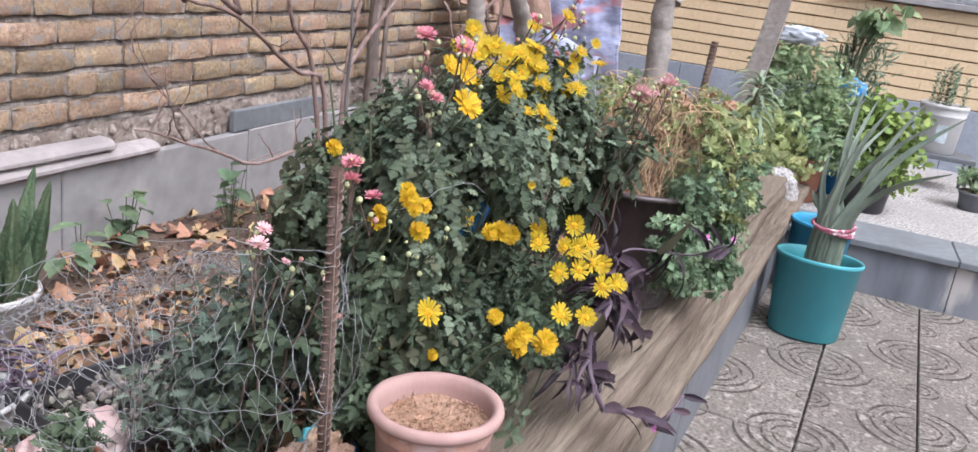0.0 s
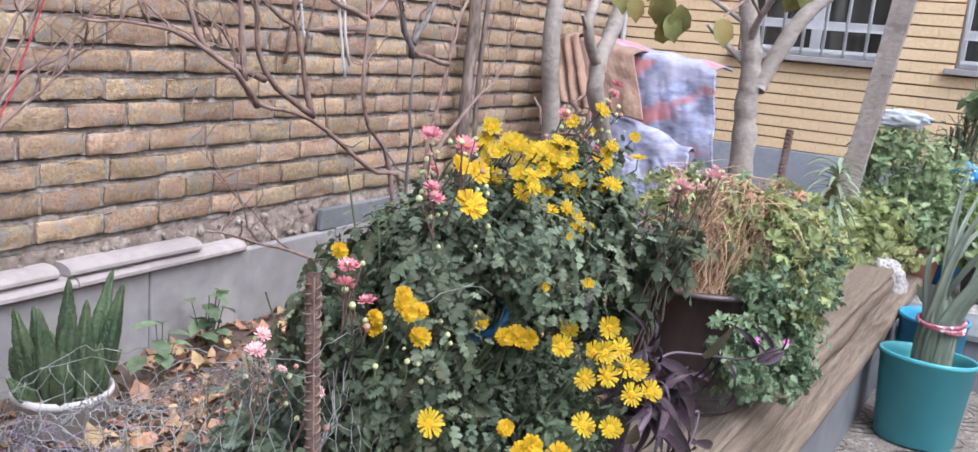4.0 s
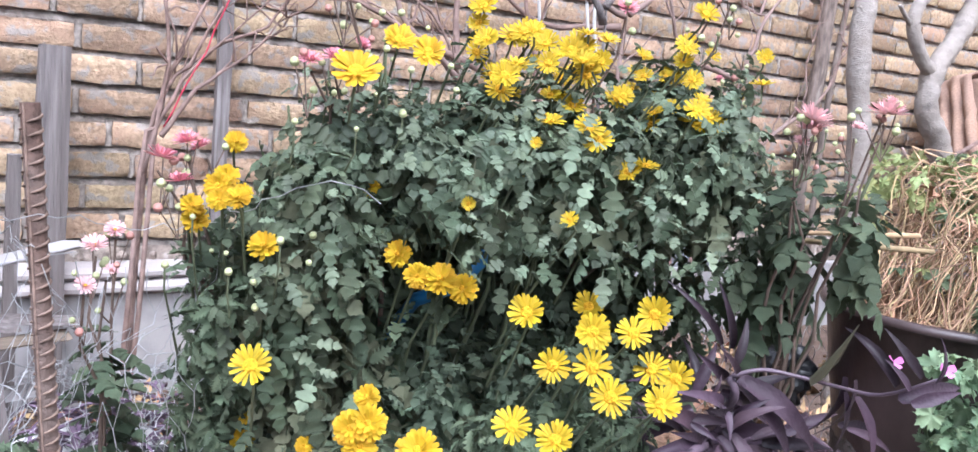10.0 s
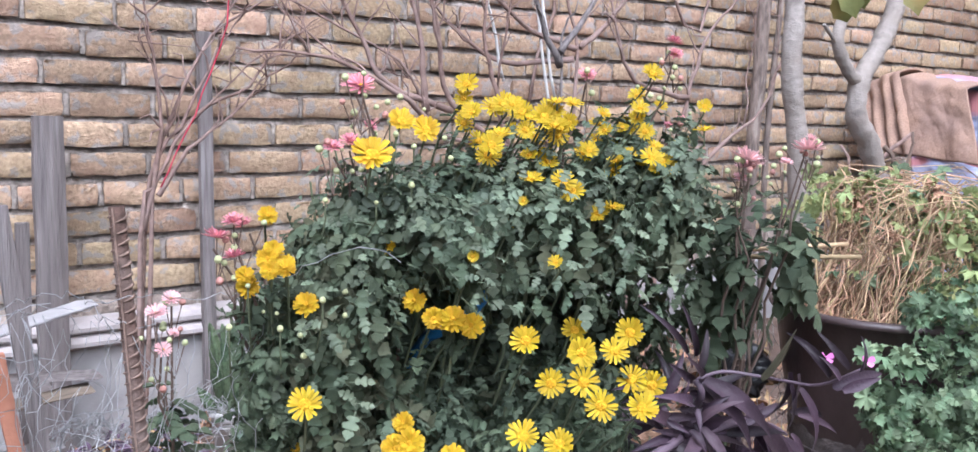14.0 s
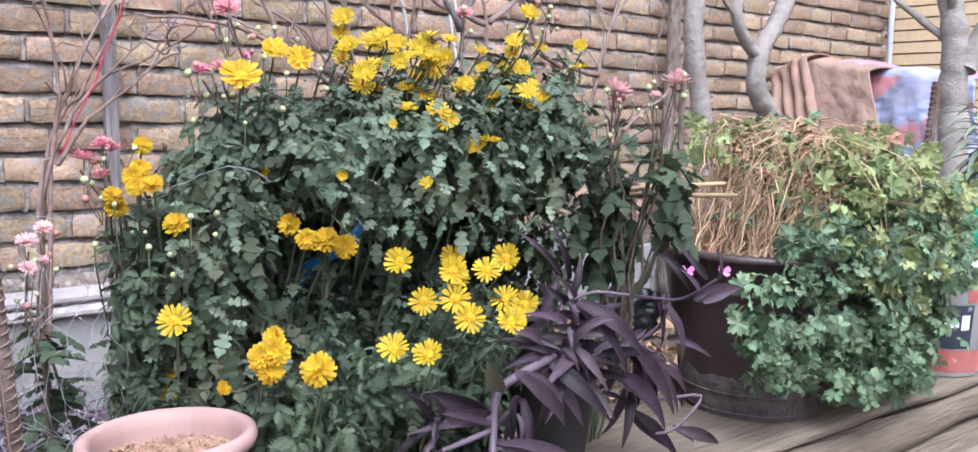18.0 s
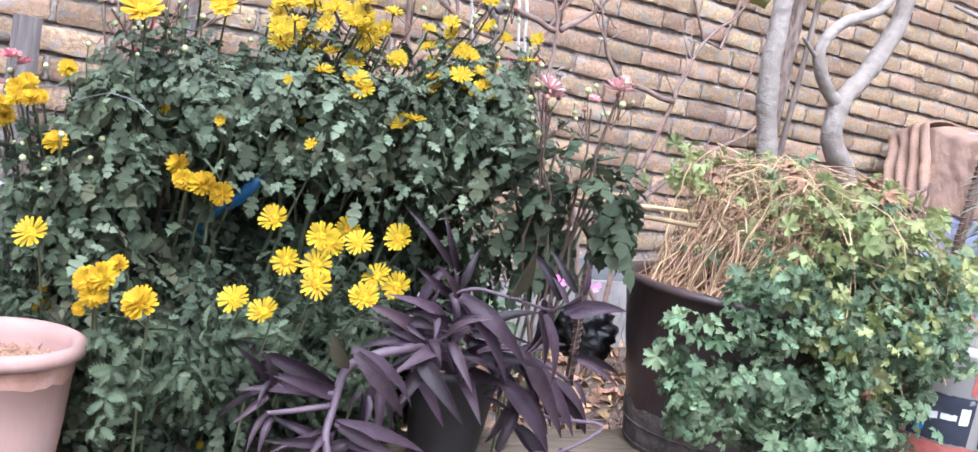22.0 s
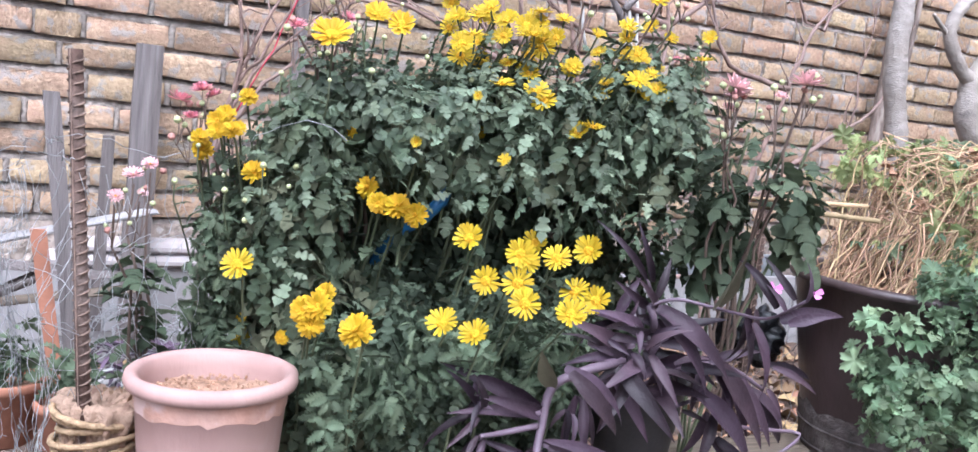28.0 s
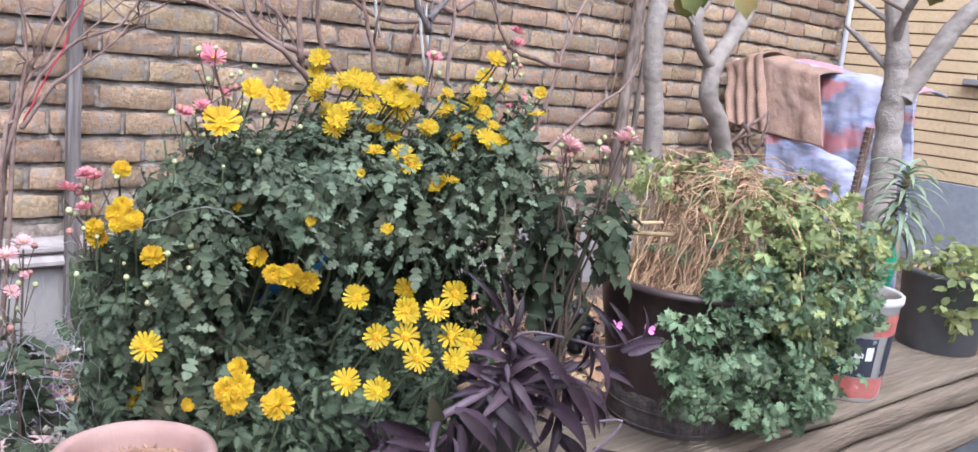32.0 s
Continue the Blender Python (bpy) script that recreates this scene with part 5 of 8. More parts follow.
M_POTDIRT = mat("dusty_relief", (0.105, 0.088, 0.084), 0.85, 0.2, vary=0.4, scale=60, bump=0.6, tint=(0.075, 0.06, 0.058), blotch=((0.16, 0.14, 0.13), 22, 0.62))


def pot_radius(z_):
    return 0.112 + 0.048 * z_ / 0.270


vs, fs, n = [], [], 96
for k in range(n):
    a = 2 * math.pi * k / n
    edge = 0.070 + 0.016 * noise.noise((4 * math.cos(a), 4 * math.sin(a), 3)) + 0.006 * noise.noise((15 * math.cos(a), 15 * math.sin(a), 6))
    for s in (0.03, 0.3, 0.6, 0.85, 1.0):
        r = pot_radius(edge * s) + 0.0035 - (0.0025 if s == 1.0 else 0)
        vs.append((r * math.cos(a), r * math.sin(a), edge * s))
fs = [(5 * k + j, 5 * ((k + 1) % n) + j, 5 * ((k + 1) % n) + j + 1, 5 * k + j + 1) for k in range(n) for j in range(4)]
part("foot_band", mesh("foot_band", vs, fs, M_POTDIRT), brown, "dusty grey foot where the brown film has worn off")
for a0, width, z0, z1 in ((222, 3.0, 0.06, 0.15), (228, 7.0, 0.06, 0.105), (252, 9.0, 0.06, 0.092), (206, 5.0, 0.06, 0.088)):
    vs, fs = [], []
    for i in range(9):
        s = i / 8
        z_ = z0 + (z1 - z0) * s
        w = radians(width) * (1 - s) ** 1.3 * (1 + 0.5 * noise.noise((i * 0.9, a0, 1)))
        for q in (-w, 0.0, w):
            r = pot_radius(z_) + 0.0022
            vs.append((r * math.cos(radians(a0) + q), r * math.sin(radians(a0) + q), z_))
    fs = [(3 * i + j, 3 * i + j + 1, 3 * i + j + 4, 3 * i + j + 3) for i in range(8) for j in range(2)]
    part("worn_patch", mesh("worn_patch", vs, fs, M_POTDIRT), brown, "grey patch of peeled film")
for z_ in (0.010, 0.042):
    r = pot_radius(z_) + 0.004
    part("ridge", Geo().tube([(r * math.cos(k * math.pi / 36), r * math.sin(k * math.pi / 36), z_) for k in range(73)], 0.002, 6, False).mesh("ridge", M_POTDIRT), brown, "dusty moulded ridge")
for k in range(72):
    a = 2 * math.pi * k / 72
    boss = Geo().tube([((pot_radius(0.01) + 0.0032 + 0.004 * s) * math.cos(a), (pot_radius(0.01) + 0.0032 + 0.004 * s) * math.sin(a), 0.013 + 0.026 * s) for s in (0, 0.5, 1)], [0.0014, 0.0019, 0.0014], 5)
    part("boss", boss.mesh("boss", M_POTDIRT), brown)
pot("nursery_pot", (1.738, 0.262, PLANK - 0.002), 0.045, 0.063, 0.135, M_BLACKPOT, "small black plastic nursery pot holding purple heart", "plant pot", 0.006, 0.012, 0.003, M_POTSOIL, 0.9, sides=40)

# purple heart plant
purple = thing("purple_heart", label="sprawling purple heart plant with long dark purple leaves", category="plant")
BLADE = [blade(0.088, 0.7, 0.6, 8), blade(0.095, 1.2, 0.5, 8), blade(0.085, 0.3, 0.7, 8)]


def smooth_line(points, steps=4):
    pts, fine = [Vector(p) for p in points], []
    for i in range(len(pts) - 1):
        p0, p1, p2, p3 = pts[max(i - 1, 0)], pts[i], pts[i + 1], pts[min(i + 2, len(pts) - 1)]
        for k in range(steps):
            s = k / steps
            fine.append(0.5 * ((2 * p1) + (p2 - p0) * s + (2 * p0 - 5 * p1 + 4 * p2 - p3) * s * s + (3 * p1 - p0 - 3 * p2 + p3) * s ** 3))
    return fine + [pts[-1]]


def heart_stem(points, radius=0.004):
    fine = smooth_line(points)
    part("stem", Geo().tube(fine, [radius * (1 - 0.4 * i / len(fine)) for i in range(len(fine))], 7).mesh("stem", M_PURPLE_STEM), purple, "fleshy purple stem")
    return fine


def heart_leaf(a, b, wide, material=M_PURPLE, label="", arch=0.12):
    """A boat-shaped leaf from a to b: it sheathes the stem, swells in the middle and ends in a point."""
    a, b = Vector(a), Vector(b)
    d = b - a
    length = d.length
    t = d.normalized()
    side = t.cross(Vector((-0.35, -0.8, 0.55)) + Vector((U(-0.55, 0.55), U(-0.4, 0.4), U(-0.4, 0.4)))).normalized()
    up = side.cross(t)
    lift, twist, fold = arch * U(0.5, 1.5), U(-0.5, 0.5), U(0.25, 0.8)
    vs, fs, n = [], [], 10
    for i in range(n + 1):
        s = i / n
        w = wide * length * 1.15 * min(1.0, 0.45 + 2.0 * s) * (1 - s ** 1.7) ** 0.95 + 0.0004
        c = a + d * s + up * length * lift * 4 * s * (1 - s) - Vector((0, 0, length * 0.06 * s * s))
        q = twist * s
        sx, ux = side * math.cos(q) + up * math.sin(q), up * math.cos(q) - side * math.sin(q)
        e = fold * (1 - 0.6 * s) * w
        vs += [c - sx * w + ux * e, c - sx * w * 0.55 + ux * e * 0.3, c - ux * 0.0006, c + sx * w * 0.55 + ux * e * 0.3, c + sx * w + ux * e]
    for i in range(n):
        fs += [(5 * i + k, 5 * i + k + 1, 5 * i + k + 6, 5 * i + k + 5) for k in range(4)]
    part("leaf", mesh("leaf", vs, fs, material), purple, label)


# crown of upright and arching leaves
CROWN = [
    (1.66, 0.16, 0.825, 1.628, 0.158, 0.899, 0.055),
    (1.661, 0.15, 0.795, 1.62, 0.14, 0.839, 0.1),
    (1.669, 0.16, 0.806, 1.69, 0.17, 0.855, 0.1),
    (1.667, 0.15, 0.797, 1.746, 0.11, 0.729, 0.11),
    (1.649, 0.14, 0.75, 1.677, 0.1, 0.788, 0.12),
    (1.655, 0.14, 0.745, 1.671, 0.1, 0.701, 0.11),
    (1.604, 0.13, 0.736, 1.651, 0.075, 0.674, 0.12),
    (1.512, 0.08, 0.749, 1.576, 0.079, 0.685, 0.11),
    (1.622, 0.13, 0.725, 1.581, 0.115, 0.675, 0.13),
    (1.623, 0.13, 0.78, 1.616, 0.11, 0.757, 0.16),
    (1.622, 0.13, 0.751, 1.63, 0.11, 0.728, 0.18),
]
CROWN_LOW = [
    (1.595, 0.14, 0.764, 1.611, 0.12, 0.754, 0.13),
    (1.606, 0.14, 0.742, 1.545, 0.15, 0.737, 0.11),
    (1.618, 0.15, 0.782, 1.628, 0.14, 0.81, 0.13),
    (1.654, 0.14, 0.763, 1.678, 0.12, 0.787, 0.12),
    (1.648, 0.14, 0.767, 1.589, 0.12, 0.789, 0.11),
    (1.701, 0.14, 0.729, 1.775, 0.11, 0.728, 0.1),
    (1.635, 0.13, 0.74, 1.571, 0.11, 0.719, 0.13),
    (1.681, 0.15, 0.722, 1.736, 0.13, 0.706, 0.1),
    (1.63, 0.15, 0.742, 1.569, 0.14, 0.763, 0.11),
    (1.653, 0.16, 0.781, 1.712, 0.16, 0.758, 0.12),
]
# shoots reaching towards the brown planter
REACHING = [
    (1.756, 0.14, 0.734, 1.824, 0.12, 0.636, 0.1),
    (1.733, 0.14, 0.697, 1.81, 0.122, 0.614, 0.125),
    (1.77, 0.15, 0.664, 1.744, 0.14, 0.6, 0.12),
    (1.778, 0.15, 0.634, 1.839, 0.12, 0.567, 0.1),
    (1.825, 0.11, 0.612, 1.898, 0.1, 0.583, 0.12),
    (1.722, 0.06, 0.803, 1.743, 0.055, 0.724, 0.09),
    (1.711, 0, 0.818, 1.75, -0.02, 0.834, 0.14),
    (1.707, -0.02, 0.845, 1.703, -0.02, 0.887, 0.1),
    (1.732, 0.07, 0.814, 1.749, 0.12, 0.743, 0.1),
    (1.766, 0.15, 0.731, 1.821, 0.14, 0.748, 0.1),
    (1.843, 0.14, 0.724, 1.902, 0.12, 0.698, 0.08),
]
HANGING = [
    (1.735, 0.15, 0.716, 1.731, 0.15, 0.679, 0.14),
    (1.821, 0.15, 0.695, 1.877, 0.14, 0.64, 0.1),
    (1.737, 0.17, 0.664, 1.764, 0.15, 0.655, 0.1),
    (1.704, 0, 0.831, 1.694, 0.02, 0.856, 0.11),
    (1.803, 0.16, 0.705, 1.828, 0.15, 0.636, 0.11),
    (1.763, 0.16, 0.72, 1.786, 0.14, 0.664, 0.11),
    (1.86, 0.16, 0.689, 1.88, 0.15, 0.658, 0.12),
]
# runner hanging over the plank
TRAILING = [
    (1.531, 0.145, 0.679, 1.44, 0.14, 0.715, 0.095),
    (1.453, 0.145, 0.69, 1.435, 0.14, 0.735, 0.11),
    (1.449, 0.145, 0.698, 1.434, 0.13, 0.672, 0.12),
    (1.452, 0.135, 0.661, 1.438, 0.12, 0.626, 0.11),
    (1.511, 0.125, 0.636, 1.443, 0.12, 0.646, 0.1),
    (1.525, 0.125, 0.652, 1.602, 0.11, 0.618, 0.09),
    (1.539, 0.12, 0.632, 1.624, 0.11, 0.599, 0.08),
    (1.513, 0.125, 0.644, 1.488, 0.11, 0.624, 0.13),
    (1.449, 0.145, 0.682, 1.413, 0.14, 0.656, 0.09),
    (1.512, 0.115, 0.621, 1.531, 0.11, 0.641, 0.18),
    (1.563, 0.145, 0.68, 1.556, 0.13, 0.647, 0.13),
    (1.582, 0.155, 0.691, 1.583, 0.14, 0.626, 0.1),
    (1.578, 0.115, 0.611, 1.606, 0.1, 0.593, 0.11),
]
for group in (CROWN, CROWN_LOW, REACHING, HANGING, TRAILING):
    for x0, y0, z0, x1, y1, z1, wide in group:
        heart_leaf((x0, y0, z0), (x1, y1, z1), wide * 0.88)
        for again in range(2 if group is TRAILING else 1):
            a, b = Vector((x0, y0 + 0.012, z0)), Vector((x1, y1 + 0.02, z1))
            heart_leaf(a, b + Vector((U(-0.03, 0.04), U(-0.01, 0.03), U(-0.025, 0.03))), wide * 0.75)
heart_stem([(1.735, 0.258, 0.665), (1.71, 0.22, 0.71), (1.662, 0.15, 0.778), (1.65, 0.15, 0.80)], 0.006)
heart_stem([(1.728, 0.25, 0.665), (1.67, 0.19, 0.725), (1.614, 0.14, 0.739), (1.557, 0.13, 0.732), (1.53, 0.14, 0.712), (1.52, 0.135, 0.672), (1.51, 0.12, 0.64), (1.52, 0.10, 0.60)], 0.0065)
heart_stem([(1.521, 0.14, 0.685), (1.482, 0.145, 0.684), (1.448, 0.145, 0.697)], 0.004)
heart_stem([(1.515, 0.135, 0.673), (1.475, 0.135, 0.668), (1.445, 0.13, 0.668)], 0.0038)
heart_stem([(1.652, 0.15, 0.80), (1.672, 0.13, 0.812), (1.696, 0.1, 0.811), (1.708, 0.07, 0.811), (1.714, 0.03, 0.816), (1.709, -0.02, 0.847)], 0.0024)
heart_stem([(1.735, 0.24, 0.67), (1.743, 0.15, 0.692), (1.8, 0.14, 0.652), (1.896, 0.13, 0.639), (1.829, 0.12, 0.611), (1.788, 0.12, 0.612)], 0.003)
heart_stem([(1.72, 0.24, 0.67), (1.74, 0.16, 0.725), (1.79, 0.15, 0.72), (1.85, 0.16, 0.69)], 0.004)
fine = heart_stem([(1.52, 0.10, 0.60), (1.56, 0.105, 0.575), (1.60, 0.085, 0.565), (1.635, 0.055, 0.545), (1.66, 0.04, 0.52), (1.72, 0.02, 0.52), (1.77, 0.005, 0.54)], 0.0038)
for k, reach in ((3, 0.085), (6, 0.075), (9, 0.09), (12, 0.08), (15, 0.06), (18, 0.055), (21, 0.05), (24, 0.05)):
    p = fine[k]
    heart_leaf(p, p + Vector((U(0.2, 0.9), U(-0.7, 0.1), U(-0.6, 0.35))).normalized() * reach, U(0.1, 0.13))
for k in range(22):
    a = 2.4 * k
    p = Vector((1.712 + 0.02 * math.cos(a), 0.225 + 0.02 * math.sin(a), U(0.68, 0.75)))
    heart_leaf(p, p + Vector((math.cos(a) - 0.25, math.sin(a) * 0.6 - 0.35, U(-0.5, 0.5))).normalized() * U(0.06, 0.1), U(0.09, 0.12))
heart_leaf((1.692, 0.09, 0.814), (1.684, 0.043, 0.885), 0.17, M_PURPLE_G, "olive green old leaf", 0.03)
heart_leaf((1.526, 0.135, 0.715), (1.50, 0.12, 0.763), 0.19, M_PURPLE_G, "olive green old leaf", 0.03)
TRI = Geo()
ring(TRI, petal(0.4, 0.15), 3, 0.001, 0.5, 0.0085, 3)
TRI = TRI.mesh("flower", M_MAGENTA)
for p in ((1.718, -0.02, 0.854), (1.706, 0.02, 0.85), (1.65, 0.035, 0.522)):
    part("flower", TRI, purple, "tiny magenta flower", Matrix.Translation(p) @ (Vector((-0.4, -0.8, 0.5))).to_track_quat("Z", "Y").to_matrix().to_4x4())

# geranium spilling over the brown planter
geran = thing("potted_plant", label="leafy green plant with lobed leaves spilling over the brown planter", category="plant")


def palmate(cup=0.3, ruffle=0.06, lobes=5):
    """A unit fan-shaped leaf along +y with five toothed lobes round the end of its stalk."""
    n, vs, fs = 30, [(0, 0.42, 0)], []
    for ring_ in (0.5, 1.0):
        for i in range(n + 1):
            a = radians(-148 + 296 * i / n)
            s = i / n * lobes
            r = 0.55 * (0.6 + 0.4 * abs(math.sin(math.pi * s)) ** 0.6) * (1.0 if i % 2 else 0.82)
            r = (r if ring_ == 1.0 else 0.3) * (0.85 + 0.15 * math.cos(a))
            vs.append((r * math.sin(a), 0.42 + r * math.cos(a), -cup * r * r + ruffle * ring_ * math.cos(2 * math.pi * s)))
    for i in range(n):
        fs += [(0, 1 + i, 2 + i), (1 + i, n + 2 + i, n + 3 + i, 2 + i)]
    return vs, fs


ROUND = [cut_leaf(1.15, 0.35, 0.3, 0.1), cut_leaf(1.2, 0.6, 0.1, 0.15), lobed_leaf(4, 0.4, 0.4, 0.5, 0.45)]
FAN = [palmate(0.3, 0.05), palmate(0.7, 0.09), palmate(-0.3, 0.08)]
GB = [(2.24, 0.10, 0.72, 0.16, 0.09, 0.10), (2.36, 0.08, 0.70, 0.10, 0.078, 0.11), (2.2, 0.06, 0.65, 0.10, 0.06, 0.06), (2.4, 0.12, 0.82, 0.13, 0.12, 0.12), (2.05, 0.11, 0.75, 0.09, 0.045, 0.06), (2.45, 0.095, 0.775, 0.08, 0.07, 0.06), (2.14, 0.10, 0.82, 0.09, 0.05, 0.06), (2.27, 0.07, 0.83, 0.12, 0.07, 0.08), (2.03, 0.09, 0.69, 0.055, 0.04, 0.05)]
foliage("leaves", GB, 1100, FAN, M_GERAN, 0.035, geran, 0.5, 0.45, 0.57, "lobed green leaves", 300, M_GERAN_ONE)
foliage("inner_leaves", [(b[0], b[1] + 0.01, b[2], b[3] * 0.7, b[4] * 0.7, b[5] * 0.7) for b in GB], 500, FAN, M_GERAN, 0.034, geran, 0.5, 0.5, 0.57)
foliage("young_growth", GB, 1400, ROUND, M_GERAN, 0.021, geran, 0.12, 0.2, 0.57, "crinkled young leaves", tuft=9)
GY = [(2.36, 0.12, 0.92, 0.14, 0.12, 0.06), (2.24, 0.14, 0.925, 0.10, 0.09, 0.07), (2.22, 0.08, 0.88, 0.13, 0.05, 0.06), (2.45, 0.14, 0.86, 0.1, 0.12, 0.1), (2.17, 0.30, 0.985, 0.11, 0.08, 0.04), (2.40, 0.13, 0.93, 0.12, 0.12, 0.05), (2.44, 0.08, 0.84, 0.08, 0.07, 0.07), (2.27, 0.07, 0.80, 0.13, 0.075, 0.06), (2.3, 0.08, 0.72, 0.1, 0.06, 0.06)]
foliage("yellow_leaves", GY, 760, FAN, M_GERAN_Y, 0.034, geran, 0.5, 0.35, 0.6, "yellowing leaves")
straw = thing("dry_stems", label="tangle of dry straw-coloured stems drooping from the planter", category="dead stems")
sg, stem_points = Geo(), []
for i in range(240):
    a, r0 = U(1.4, 4.6), 0.13 * math.sqrt(U(0.02, 1))
    root = Vector((2.188 + r0 * math.cos(a), 0.238 + r0 * math.sin(a), 0.80))
    top = Vector((root.x + U(0.0, 0.16), root.y + U(-0.05, 0.03), U(0.91, 1.02)))
    if i % 3 == 0:
        # short broken stubs standing in the pot
        line = [root, root.lerp(top, 0.5) + Vector((U(-0.02, 0.02), 0, 0)), root.lerp(top, U(0.6, 1.0))]
    else:
        far_ = top + Vector((U(0.05, 0.22), U(-0.1, 0.03), U(-0.06, 0.0)))
        end = far_ + Vector((U(-0.01, 0.08), U(-0.1, 0.0), U(-0.26, -0.04)))
        end.y = max(end.y, 0.03)
        line = [root, root.lerp(top, 0.6) + Vector((U(-0.012, 0.015), 0, 0.015)), top, far_, end]
    sway = Vector((U(-0.02, 0.02), U(-0.02, 0.02), U(-0.012, 0.012)))
    pts = [jig(p + sway * math.sin(1.9 * k + i), 0.0022) for k, p in enumerate(smooth_line(line, 4))]
    stem_points.append(pts[rnd.randrange(len(pts) // 3, len(pts))])
    if i < 200:
        part("stem", Geo().tube(pts, 0.0009 * U(0.6, 1.5), 4, False).mesh("stem", M_STRAW), straw)
    else:
        sg.tube(pts, 0.0009 * U(0.6, 1.4), 4, False)
part("stem_tangle", sg.mesh("stem_tangle", M_STRAW_REST), straw, kind="stuff")
WITHERED = palmate(0.6, 0.09)
for material, count in ((M_GERAN_Y, 130), (M_GERAN_ONE, 60), (M_DEAD, 50)):
    shared = mesh("leaf", *WITHERED, material)
    for i in range(count):
        p = rnd.choice(stem_points if i % 5 == 0 else [q for q in stem_points if q.x > 2.23 or q.z > 0.99])
        part("leaf", shared, straw, m=Matrix([list(r) for r in frame_to(p, (U(-1, 0.6), U(-1, 0.2), U(-1, 0.5)), (U(-0.6, 0.3), U(-0.8, 0.2), 1), U(0.026, 0.046), 1)]))

# ---- stakes, wire and bits round the bush ----
def rebar(at, top, radius, label):
    ob = thing("steel_bar", None, (0, 0, 0), label, "steel bar", "ribbed steel bars")
    a, b = Vector(at), Vector(top)
    part("core", Geo().tube([a, a.lerp(b, 0.5), b], radius, 12).mesh("core", M_RUST), ob)
    g, d = Geo(), (b - a).normalized()
    u = d.orthogonal().normalized()
    w = d.cross(u)
    n = int((b - a).length / 0.0105)
    for i in range(1, n):
        c = a.lerp(b, i / n)
        for s in (0, math.pi):
            pts = []
            for k in range(7):
                q = s + 0.25 + (math.pi - 0.5) * k / 6
                pts.append(c + radius * 1.05 * (math.cos(q) * u + math.sin(q) * w) + d * 0.006 * (k / 6 - 0.5))
            g.tube(pts, [0.0004, 0.0011, 0.0014, 0.0015, 0.0014, 0.0011, 0.0004], 4, False)
    for s in (0, math.pi):
        o = radius * 1.02 * (math.cos(s) * u + math.sin(s) * w)
        g.tube([a + o, b + o], 0.0011, 4, False)
    part("rib_pattern", g.mesh("rib_pattern", M_RUST_L), ob, "worn raised ribs", kind="stuff")
    return ob


rebar((1.098, 0.335, 0.42), (1.060, 0.335, 1.013), 0.0072, "rusty ribbed steel bar standing beside the bush")
rebar((2.02, 0.37, 0.36), (2.0, 0.355, 0.93), 0.007, "rusty ribbed steel bar between the pots")
rebar((2.665, 0.21, 0.5), (2.702, 0.191, 1.098), 0.009, "rusty ribbed steel bar leaning behind the planter")


def lump(name, at, size, material, label, category, seed, rough=0.25, freq=3.0, parts=None):
    bm = bmesh.new()
    bmesh.ops.create_icosphere(bm, subdivisions=4, radius=1)
    for v in bm.verts:
        d = v.co.normalized()
        k = 1 + rough * noise.noise(d * freq + Vector((seed, 0, 0))) + rough * 0.5 * abs(noise.noise(d * freq * 2.6 + Vector((0, seed, 0))))
        v.co = (d.x * size[0] * k, d.y * size[1] * k, d.z * size[2] * k)
    me = bpy.data.meshes.new(name)
    bm.to_mesh(me)
    bm.free()
    me.materials.append(material)
    me.polygons.foreach_set("use_smooth", [True] * len(me.polygons))
    return thing(name, me, at, label, category)


sack = thing("sack", None, (1.10, 0.352, 0), "dirty cloth sack tied with rope round the steel bar", "sack")
prof = [(0.0, 0.40), (0.045, 0.41), (0.05, 0.47), (0.043, 0.54), (0.036, 0.58), (0.03, 0.60), (0.034, 0.62), (0.042, 0.645), (0.034, 0.652), (0.0, 0.63)]
part("cloth", Geo().lathe(prof, 60, flute=0.005, flutes=13, wob=0.2).mesh("cloth", M_SACKCLOTH), sack)
for k in range(9):
    a = 2.4 * k
    vs, fs = [], []
    for i in range(6):
        for j in range(6):
            u, v = i / 5 - 0.5, j / 5
            r = 0.022 + 0.024 * v * (0.6 + 0.5 * math.sin(k * 1.7)) + 0.008 * noise.noise((u * 5, v * 4, k))
            t = a + u * 0.95 + 0.2 * noise.noise((u * 4, v * 4, k + 9))
            vs.append((r * math.cos(t), r * math.sin(t), 0.612 + 0.035 * v * math.cos(k * 2.3) + 0.012 * noise.noise((u * 6, v * 5, k + 4)) + 0.012))
    fs = [(i * 6 + j, i * 6 + j + 1, i * 6 + j + 7, i * 6 + j + 6) for i in range(5) for j in range(5)]
    part("torn_flap", mesh("torn_flap", vs, fs, M_BURLAP), sack)
for k in range(6):
    g = Geo()
    r = 0.036 + 0.003 * (k % 3)
    g.tube([(r * math.cos(a / 3.5) * 1.1, r * math.sin(a / 3.5), 0.594 + 0.008 * k + 0.007 * math.sin(a / 3.5 + k)) for a in range(23)], 0.0036, 6)
    part("rope", g.mesh("rope", M_ROPE), sack, "twisted hemp rope")
lump("plastic_scrap", (1.165, 0.40, 0.615), (0.018, 0.015, 0.022), M_TEAL, "scrap of teal plastic caught behind the pot", "plastic scrap", 3)
